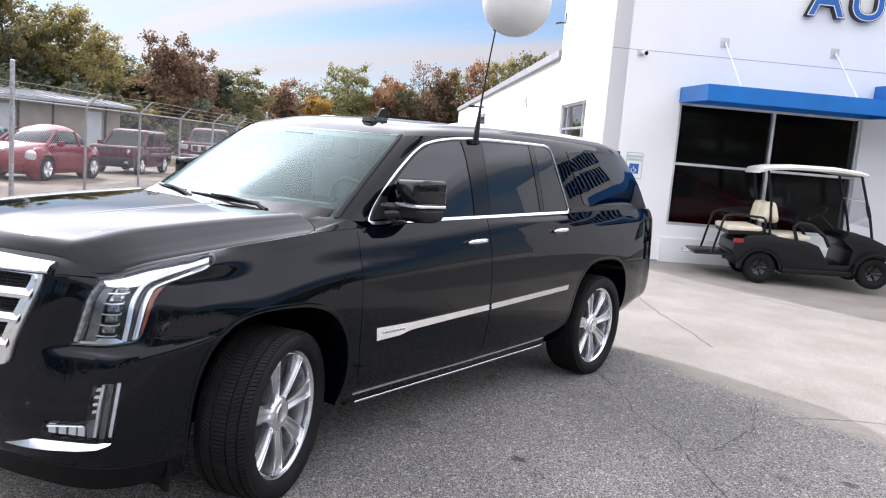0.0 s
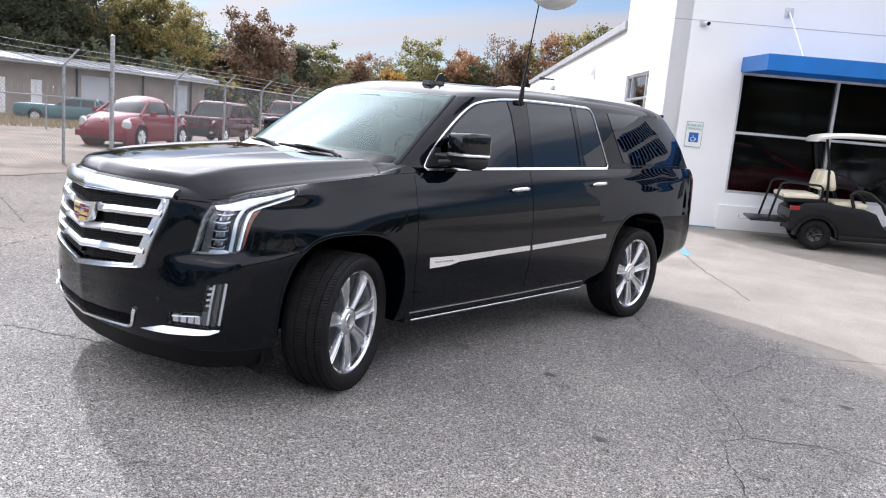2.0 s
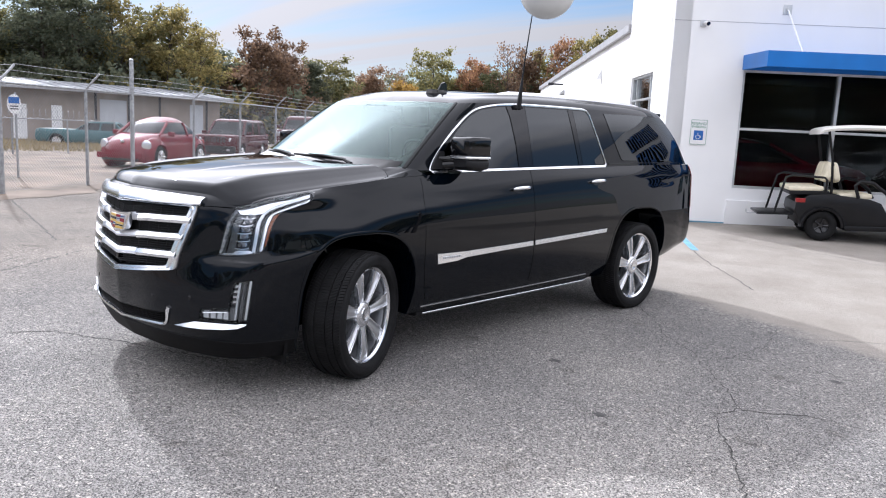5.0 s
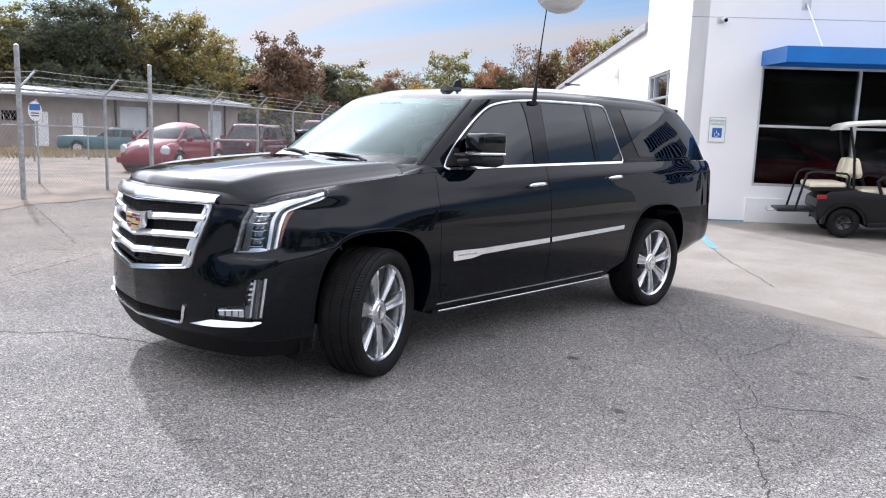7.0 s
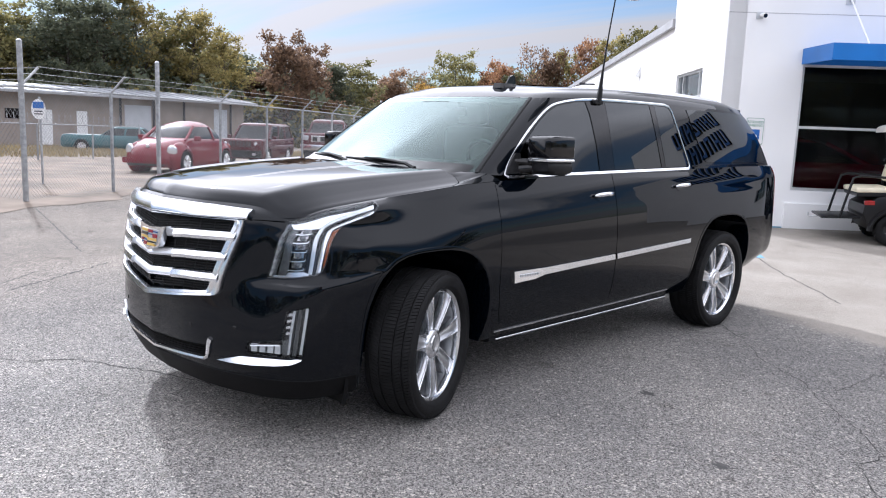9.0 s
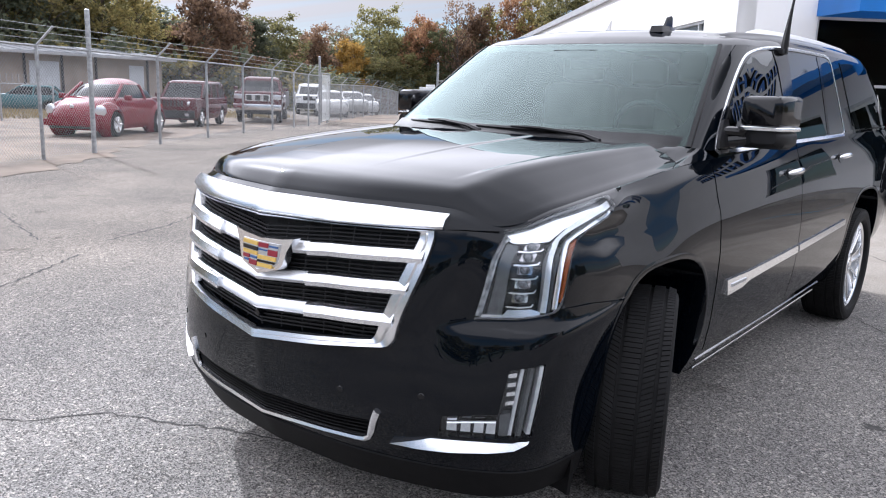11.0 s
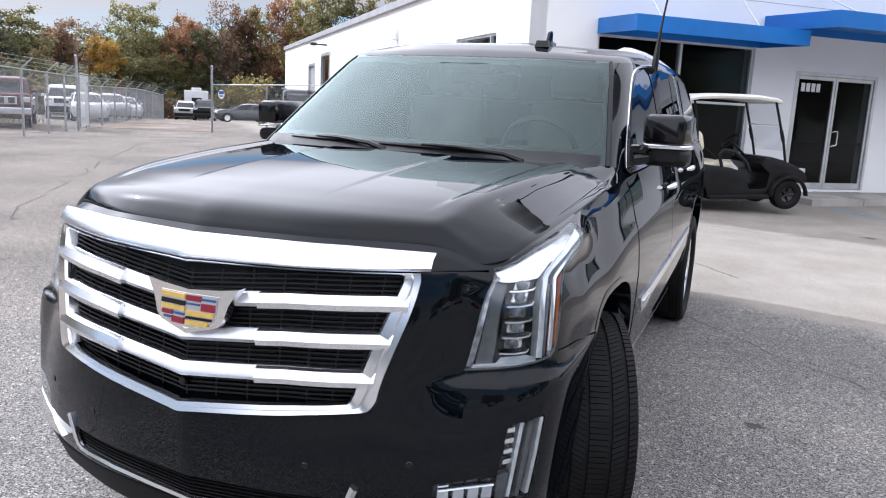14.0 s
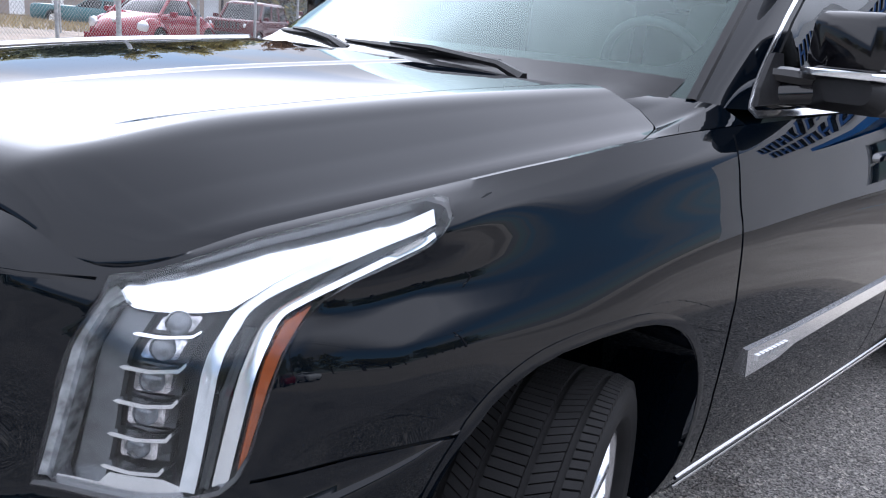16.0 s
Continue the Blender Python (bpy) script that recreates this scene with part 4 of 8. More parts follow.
def wiper(x0, x1, lift):
    bm = bmesh.new()
    pts = []
    for f in np.linspace(0, 1, 9):
        x = x0 + (x1 - x0) * f
        u = float(np.interp(abs(x), [0, .25, .50, .70], [0, 1, 2, 3])) * (1 if x >= 0 else -1)
        p = upper_at(u, .10 + lift * f)
        pts.append(p + Vector((0, -.012, .012)))
    tube(bm, pts, [.004, .006, .008, .009, .010, .009, .008, .006, .004], 6)
    arm = [pts[3] + Vector((0, -.004, .010)), pts[5] + Vector((.02, -.012, .010)), pts[8] + Vector((.02, -.030, -.006)), pts[8] + Vector((.10, -.030, -.030))]
    tube(bm, arm, [.005, .008, .010, .014], 6)
    return bm


part("wiper", wiper(-.10, .44, -.02), "plastic", SUV, smooth=40)
part("wiper", wiper(-.62, -.16, .02), "plastic", SUV, smooth=40)


# ---- doors and side glass
def arc(pts, n=6):
    return smooth_path(pts, n)


DOOR_F = [(.405, 1.262), (.400, 1.10), (.398, .93), (.405, .66), (.435, .50), (.47, .425), (1.595, .445), (1.590, .60), (1.578, .90), (1.572, 1.15), (1.562, 1.318), (1.0, 1.300), (.7, 1.288)]
DOOR_R = [(1.570, 1.318), (1.580, 1.15), (1.586, .90), (1.598, .60), (1.603, .445), (2.46, .462), (2.47, .60), (2.455, .72), (2.50, .86), (2.58, .97), (2.635, 1.06), (2.652, 1.16), (2.640, 1.24), (2.610, 1.334), (2.1, 1.328)]
WIN_CHROME = arc([(.515, 1.318), (.548, 1.37), (.62, 1.445), (.72, 1.535), (.854, 1.635), (.974, 1.712), (1.085, 1.757), (1.29, 1.79), (1.574, 1.806), (2.0, 1.812), (2.38, 1.812)], 5) + [(2.44, 1.800), (2.475, 1.765)] + [(2.56, 1.58), (2.655, 1.372), (2.655, 1.350), (2.63, 1.338)] + [(y, z) for y, z in ((2.2, 1.332), (1.6, 1.322), (1.0, 1.312), (.60, 1.302), (.535, 1.302))]
GLASS_F = [(.60, 1.322), (.64, 1.42), (.74, 1.52), (.87, 1.625), (.985, 1.698), (1.09, 1.742), (1.29, 1.775), (1.375, 1.781), (1.395, 1.70), (1.425, 1.50), (1.437, 1.330), (1.0, 1.325)]
GLASS_R = [(1.625, 1.337), (1.612, 1.50), (1.60, 1.70), (1.598, 1.788), (2.15, 1.796), (2.19, 1.60), (2.235, 1.347)]
FIXED = [(2.30, 1.349), (2.262, 1.60), (2.23, 1.796), (2.375, 1.795), (2.43, 1.785), (2.455, 1.755), (2.54, 1.575), (2.625, 1.375), (2.61, 1.354)]
PILLAR = [(1.445, 1.330), (1.432, 1.50), (1.402, 1.70), (1.382, 1.782), (1.59, 1.790), (1.592, 1.70), (1.604, 1.50), (1.617, 1.336)]
DIVIDE = [(2.243, 1.347), (2.198, 1.60), (2.157, 1.797), (2.223, 1.797), (2.255, 1.60), (2.292, 1.349)]
QUARTER = [(2.705, 1.79), (2.80, 1.60), (2.915, 1.40), (2.945, 1.388), (3.5, 1.386), (4.04, 1.386), (4.085, 1.40), (4.03, 1.54), (3.96, 1.66), (3.86, 1.775), (3.80, 1.79), (3.2, 1.798)]


def side_parts(s):
    sf = lambda y, z, off: flank(y, z, off, s)
    for nm, outline, glass_out, hy, hz in (("front_door", DOOR_F, GLASS_F, 1.425, 1.172), ("rear_door", DOOR_R, GLASS_R, 2.475, 1.210)):
        d = part(nm, slab_on(outline, sf, .0022, .012, step=(.09, .03)), "paint", SUV, "black " + nm.replace("_", " ") + " panel", smooth=30)
        part("door_window", slab_on(glass_out, sf, .004, .006, step=.09), "tint", d, "dark tinted door glass", smooth=50)
        # handle with its recess
        cup = [(hy + .055 * math.cos(a) - .03, hz - .006 + .030 * math.sin(a)) for a in np.linspace(0, 2 * math.pi, 21)[:-1]]
        part("handle_cup", slab_on(cup, sf, .0055, .004, step=.05), "gloss_black", d, smooth=40)
        bm = bmesh.new()
        pts = [sf(hy + dy, hz + dz, o) for dy, dz, o in ((-.098, -.004, .012), (-.085, -.002, .030), (-.04, 0, .042), (.02, .002, .044), (.065, .003, .036), (.095, .004, .016))]
        rr = tube(bm, pts, [.008, .014, .0155, .0155, .014, .008], 10)
        part("handle", bm, "chrome", d, "chrome pull handle", smooth=50)
        if nm == "rear_door":
            part("fixed_window", slab_on(FIXED, sf, .004, .006, step=.09), "tint", d, smooth=50)
            part("window_divider", slab_on(DIVIDE, sf, .006, .008, step=.09), "gloss_black", d, smooth=50)
        else:
            part("pillar_trim", slab_on(PILLAR, sf, .007, .009, step=.09), "gloss_black", d, smooth=50)
        # side moulding, its front end a wide badge plate
        if nm == "front_door":
            mould = [(.515, .750), (.515, .682), (.70, .689), (.80, .706), (1.2, .722), (1.565, .733), (1.565, .768), (1.2, .758), (.80, .748)]
            bars = bmesh.new()
            for k in range(8):
                b = slab_on([(.565 + k * .023, .713), (.579 + k * .023, .714), (.579 + k * .023, .728), (.565 + k * .023, .727)], sf, .0195, .006, step=.2)
                me = bpy.data.meshes.new("t")
                b.to_mesh(me)
                b.free()
                bars.from_mesh(me)
                bpy.data.meshes.remove(me)
        else:
            mould = [(1.592, .734), (2.1, .752), (2.60, .771), (2.615, .803), (2.1, .786), (1.592, .769)]
        part("side_moulding", slab_on(mould, lambda y, z, off: flank(y, z, off + (.14 * (.715 + .026 * (y - .5) - z + .02) if off > .005 else 0), s), .012, .014, step=(.12, .02)), "chrome", d, "bright chrome side moulding", smooth=30)
        if nm == "front_door":
            part("badge_bars", bars, "satin", d)
    part("window_surround", ribbon_on(WIN_CHROME, [.011 + .006 * sstep(1.1, 1.6, y) if z > 1.33 else .016 for y, z in WIN_CHROME], lambda y, z, off: flank(y, z, off * (.45 + .55 * sstep(.9, 1.5, y)) if off > 0 else off, s), .008, .012, closed=True), "chrome", SUV, "chrome window surround", smooth=40)
    part("quarter_window", slab_on(QUARTER, sf, .004, .006, step=.10), "tint", SUV, "dark tinted rear quarter glass", smooth=50)
    part("belt_trim", slab_on([(2.70, 1.352), (3.4, 1.362), (4.06, 1.364), (4.06, 1.374), (3.4, 1.372), (2.70, 1.364)], sf, .006, .008, step=.2), "gloss_black", SUV)
    # tail lamp round the rear corner
    part("tail_lamp", slab_on([(11.82 * LU, .92), (11.80 * LU, 1.33), (12.05 * LU, 1.335), (12.2 * LU, .92)], lamp_surf(s), .006, .02, step=.05), "red_lens", SUV, "tall slim red tail lamp", smooth=40)
    # running board tucked under the sill, with a bright strip along the sill's lower edge
    bm = bmesh.new()
    rows = []
    for y, zo in ((.46, 0), (.54, .002), (1.5, .008), (2.45, .020), (2.52, .022)):
        k = .985 if y in (.46, 2.52) else 1
        rows.append([Vector((x * s, y, z + zo)) for x, z in ((.72, .285), (.865 * k, .292), (.888 * k, .304), (.888 * k, .320), (.872, .330), (.72, .332))])
    vs = grid_faces(bm, rows, close_u=True)
    bm.faces.new(vs[0])
    bm.faces.new(vs[-1][::-1])
    rb = part("running_board", bm, "plastic", SUV, "black running board tucked under the sill", smooth=30)
    bm = bmesh.new()
    tube(bm, [(.889 * s, .50, .313), (.889 * s, 1.5, .321), (.889 * s, 2.49, .333)], .006, 6)
    part("board_trim", bm, "chrome", rb, smooth=60)
    part("sill_trim", ribbon_on([(.45, .374), (1.0, .380), (1.6, .386), (2.45, .400)], .010, sf, .006, .014), "chrome", SUV, "bright strip along the sill", smooth=50)
    # lip round each wheel arch
    for (yc, ry, rz) in ARCH:
        path = []
        for a in np.linspace(math.radians(-10), math.radians(190), 49):
            ca, sa = math.cos(a), math.sin(a)
            path.append((yc + (ry + .012) * math.copysign(abs(ca) ** ARCH_POW, ca), .42 + (rz + .012) * math.copysign(abs(sa) ** ARCH_POW, sa)))
        path = [p for p in path if p[1] > .36]
        part("wheel_arch_lip", ribbon_on(path, .022, sf, .003, .02), "paint", SUV, smooth=50)


for s in (1, -1):
    side_parts(s)


# ---- front end
def grille():
    g = part("grille", ring_on(both(GRILLE_OUT), both(GRILLE_IN), wrap, [(0, -.004), (.02, .012), (.10, .020), (.45, .016), (.55, .022), (.92, .018), (1.0, .010), (1.0, -.05)], 200), "chrome", SUV, "wide chrome grille frame", smooth=35)
    # three cross bars, their outer halves raised
    for z1, z0 in ((1.034, .993), (.934, .894), (.832, .792)):
        end = {1.034: 1.74, .934: 1.70, .832: 1.66}[z1]
        us = np.linspace(-end, end, 61)
        bm = bmesh.new()
        rows = []
        for u in us:
            sh = slot_shift(u)
            rows.append([wrap(u, z0 + sh, -.05), wrap(u, z0 + sh, .004), wrap(u, z0 + sh + .010, .013), wrap(u, z1 + sh - .012, .008), wrap(u, z1 + sh, -.004), wrap(u, z1 + sh, -.05)])
        vs = grid_faces(bm, rows)
        part("grille_bar", bm, "satin", g, smooth=35)
        for s in (1, -1):
            bm = bmesh.new()
            rows = []
            for u in np.linspace(.66, end + .14, 24):
                sh = slot_shift(u)
                f = clamp01((u - .66) / .05)
                rows.append([wrap(s * u, z0 + sh - .003, .0), wrap(s * u, z0 + sh - .003, .020), wrap(s * u, z0 + sh + .012, .026), wrap(s * u, z1 + sh - .004, .018), wrap(s * u, z1 + sh + .002, .006)])
            vs = grid_faces(bm, rows)
            bm.faces.new(vs[0][::-1])
            part("bar_blade", bm, "chrome", g, smooth=30)
    # fine black lattice
    bm = bmesh.new()
    for top, bot in ((1.093, 1.03), (.996, .93), (.896, .83), (.795, .73)):
        for k in range(1, 5):
            rows = []
            for u in np.linspace(-1.75, 1.75, 41):
                z = top + (bot - top) * k / 5 + slot_shift(u)
                rows.append([wrap(u, z - .0022, -.035), wrap(u, z - .0022, -.018), wrap(u, z + .0022, -.018), wrap(u, z + .0022, -.035)])
            grid_faces(bm, rows)
        for u in np.arange(-1.62, 1.63, .27):
            a, b = wrap(u, top + slot_shift(u), -.022), wrap(u, bot + slot_shift(u), -.022)
            tube(bm, [a, b], .003, 4)
    part("grille_lattice", bm, "plastic", g)
    bm = sheet(lambda u, z: wrap(u, z + slot_shift(u), -.060), np.linspace(-1.9, 1.9, 41), np.linspace(.70, 1.11, 6))
    part("grille_backing", bm, "dark", g)
    bm = bmesh.new()
    revolve(bm, [(0, .01), (.012, .008), (.014, -.02)], 14, Matrix.Translation(wrap(0, .742, -.01)) @ Matrix.Rotation(radians(-90), 4, "Z"))
    part("front_camera", bm, "gloss_black", g, smooth=40)


grille()


def hood_bar():
    bm = bmesh.new()
    rows = []
    for u in np.linspace(-2.0, 2.0, 61):
        a = abs(u)
        z0 = np.interp(a, [0, .76, 1.31, 1.96], [1.090, 1.096, 1.100, 1.104])
        z1 = np.interp(a, [0, .73, 1.28, 2.0], [1.158, 1.160, 1.158, 1.147])
        u2 = u * (1 + 0.012)
        rows.append([wrap(u, z0, -.02), wrap(u, z0, .018), wrap(u, z0 + .006, .026), wrap(u, (z0 + z1) / 2, .026), wrap(u2, z1 - .006, .020), wrap(u2, z1, .008), wrap(u2, z1 + .004, -.02)])
    vs = grid_faces(bm, rows)
    bm.faces.new(vs[0])
    bm.faces.new(vs[-1][::-1])
    return bm


part("hood_bar", hood_bar(), "chrome", SUV, "broad chrome bar above the grille", smooth=35)


def emblem():
    """Plain shield with coloured blocks on winged chrome."""
    sf = lambda a, b, off: Vector((a + .035, -1.245 - off + .08 * abs(a) + .12 * (b - .96), b))
    shield = [(-.155, 1.030), (-.10, 1.022), (0, 1.015), (.10, 1.022), (.155, 1.030), (.128, .985), (.112, .938), (.095, .920), (0, .894), (-.095, .920), (-.112, .938), (-.128, .985)]
    e = part("emblem", slab_on(shield, sf, .020, .030, step=.03), "chrome", SUV, "chrome shield badge with coloured blocks", smooth=25)
    inner = [(-.098, 1.004), (.098, 1.004), (.090, .945), (.078, .929), (0, .908), (-.078, .929), (-.090, .945)]
    part("badge_face", slab_on(inner, sf, .024, .006, step=.03), "satin", e)
    blocks = [(-.094, -.006, .988, 1.001, "gold"), (0, .045, .986, 1.001, "badge_red"), (.05, .092, .990, .996, "badge_blue"), (-.092, -.006, .970, .983, "gloss_black"), (0, .042, .975, .980, "badge_blue"), (.047, .09, .962, .982, "badge_red"), (-.09, -.006, .955, .967, "gold"), (-.088, -.05, .940, .952, "badge_red"), (-.046, -.006, .943, .950, "badge_blue"), (0, .086, .946, .959, "gold"), (0, .082, .936, .943, "gloss_black"), (-.05, -.006, .920, .937, "badge_red"), (0, .07, .920, .933, "gold"), (-.08, -.054, .930, .936, "badge_blue")]
    for a, b, c, d, mt in blocks:
        part("badge_block", slab_on([(a, c), (b, c), (b, d), (a, d)], sf, .0275, .006, step=.1), mt, e)


emblem()


def headlight(s):
    sf = lamp_top(s)
    h = part("headlight", slab_on(HEADLIGHT, sf, -.066, .006, step=(.03, .04)), "lamp_black", SUV, "tall vertical headlight under a clear cover", smooth=40)
    rim_in = [((a - .74) * .965 + .74 if a < .88 else (a - .74) * .985 + .74, (b - 1.0) * (.955 if b < 1.1 else .985) + 1.0) for a, b in HEADLIGHT]
    part("lamp_rim", ring_on(HEADLIGHT, rim_in, sf, [(0, -.001), (.3, .0015), (1, -.002), (1, -.060), (.2, -.060)], 110), "lamp_black", h, smooth=40)
    part("lens_cover", slab_on(HEADLIGHT, sf, .002, .0015, step=(.03, .04)), "clear", h, "clear lamp cover", smooth=60)
    # bright reflector on top, running back along the wing
    top = uz([(3.07, 1.103), (3.10, 1.126), (3.24, 1.146), (3.59, 1.161), (4.04, 1.180), (4.84, 1.200), (4.90, 1.186), (4.40, 1.162), (4.0, 1.145), (3.86, 1.12), (3.80, 1.105), (3.32, 1.101)])
    part("reflector", slab_on(top, sf, -.020, .010, step=(.03, .03)), "chrome", h, "bright chrome reflector", smooth=40)
    # light guides
    g1 = uz(smooth_path([(3.89, .866), (3.91, .92), (3.92, .983), (3.91, 1.055), (3.91, 1.10), (4.05, 1.133), (4.40, 1.158), (4.96, 1.185)], 6))
    part("light_guide", ribbon_on(g1, .020, sf, -.006, .03), "led", h, "bright light guide", smooth=50)
    g2 = uz(smooth_path([(4.08, .872), (4.12, .96), (4.14, 1.033), (4.13, 1.082), (4.26, 1.106), (4.55, 1.130), (5.00, 1.160)], 6))
    part("light_guide", ribbon_on(g2, .020, sf, -.010, .03), "chrome", h, smooth=50)
    g3 = uz([(3.985, .868), (4.01, .92), (4.03, .98), (4.02, 1.07)])
    part("light_guide", ribbon_on(g3, .012, sf, -.016, .03), "lamp_grey", h, smooth=50)
    g4 = uz([(2.985, .843), (3.045, .94), (3.065, 1.03), (3.055, 1.085), (3.11, 1.112)])
    part("light_guide", ribbon_on(g4, .020, sf, -.012, .03), "lamp_guide", h, smooth=50)
    part("inner_panel", slab_on(uz([(3.10, .846), (3.15, .95), (3.15, 1.06), (3.14, 1.096), (3.33, 1.097), (3.34, 1.0), (3.32, .90), (3.30, .852)]), sf, -.030, .01, step=(.03, .04)), "lamp_grey", h, smooth=40)
    for k, (u, z) in enumerate(((3.54, 1.081), (3.56, 1.037), (3.56, .994), (3.55, .951), (3.53, .908))):
        a, hw = u * LU, .030
        rect = [(a - .024, z - .014), (a - .020, z - .0165), (a + .022, z - .0145), (a + .026, z - .011), (a + .026, z + .012), (a + .022, z + .0155), (a - .020, z + .0135), (a - .024, z + .010)]
        part("lamp_module", slab_on(rect, sf, -.018, .03, step=.03), "lamp_bowl", h, smooth=50)
        n = (sf(a, z, .01) - sf(a, z, 0)).normalized()
        bm = bmesh.new()
        revolve(bm, [(0, .009), (.008, .008), (.0145, .004), (.017, -.006)], 18, Matrix.Translation(sf(a, z, -.015)) @ n.to_track_quat("X", "Z").to_matrix().to_4x4())
        part("projector_lens", bm, "lamp_lens", h, smooth=60)
        bm = slab_on([(a - .040, z - .030), (a - .034, z - .0265), (a, z - .0275), (a + .036, z - .0225), (a + .042, z - .0145), (a + .044, z - .0185), (a + .038, z - .0270), (a, z - .0325), (a - .034, z - .0320)], sf, -.004, .05, step=.03)
        part("lamp_shelf", bm, "chrome", h, smooth=40)
        part("module_bezel", slab_on([(a - .034, z - .022), (a + .036, z - .019), (a + .036, z + .019), (a - .034, z + .017)], sf, -.034, .02, step=.03), "lamp_black", h)
    part("lamp_base", slab_on(uz([(3.02, .840), (3.03, .848), (3.32, .852), (3.38, .868), (3.72, .875), (3.86, .868), (3.86, .858), (3.5, .846)]), sf, -.012, .04, step=(.03, .03)), "chrome", h, smooth=40)
    part("side_reflector", slab_on(uz([(4.31, 1.090), (4.205, 1.072), (4.205, .967), (4.175, .893), (4.205, .890), (4.25, .95), (4.285, 1.03)]), sf, -.003, .012, step=(.03, .04)), "amber", h, "amber side reflector", smooth=40)


def fog_lamp(s):
    sf = lamp_surf(s)
    f = part("fog_lamp", slab_on(FOG, sf, -.050, .006, step=(.03, .04)), "lamp_black", SUV, "L-shaped fog and daytime lamp with chrome blade", smooth=40)
    part("lens_cover", slab_on(FOG, sf, .001, .0015, step=(.03, .04)), "clear", f, smooth=60)
    part("light_guide", ribbon_on(uz([(4.02, .708), (4.0, .60), (3.95, .484)]), .014, sf, -.004, .03), "led", f, smooth=40)
    part("light_guide", ribbon_on(uz([(3.86, .702), (3.83, .60), (3.78, .474)]), .022, sf, -.016, .03), "lamp_grey", f, smooth=40)
    part("light_guide", ribbon_on(uz([(3.72, .697), (3.68, .60), (3.63, .48)]), .012, sf, -.010, .03), "led", f, smooth=40)
    for z in (.665, .635, .605, .575):
        part("lamp_shelf", slab_on(uz([(3.52, z), (3.65, z + .004), (3.65, z + .018), (3.52, z + .012)]), sf, -.018, .03, step=(.03, .04)), "chrome", f)
    part("lamp_base", slab_on(uz([(3.45, .474), (3.45, .545), (3.62, .553), (3.62, .474)]), sf, -.014, .03, step=(.03, .04)), "lamp_grey", f)
    for u in (2.64, 2.85, 3.05, 3.24):
        part("lamp_module", slab_on(uz([(u, .477), (u + .02, .516), (u + .16, .520), (u + .15, .477)]), sf, -.016, .03, step=(.03, .04)), "led", f, smooth=40)
    part("light_guide", ribbon_on(uz([(2.66, .510), (3.0, .517), (3.40, .525)]), .008, sf, -.004, .02), "chrome", f)
    blade = uz([(1.83, .421), (2.2, .440), (2.42, .452), (3.3, .456), (3.7, .457), (4.04, .470), (3.95, .452), (3.72, .437), (3.3, .427), (2.7, .420), (2.2, .419)])
    part("chrome_blade", slab_on(blade, lambda a, b, off: sf(a, b, off + .55 * (.443 - b)), .010, .020, step=(.04, .03)), "chrome", f, "chrome blade under the lamp", smooth=30)


for s in (1, -1):
    headlight(s)
    fog_lamp(s)


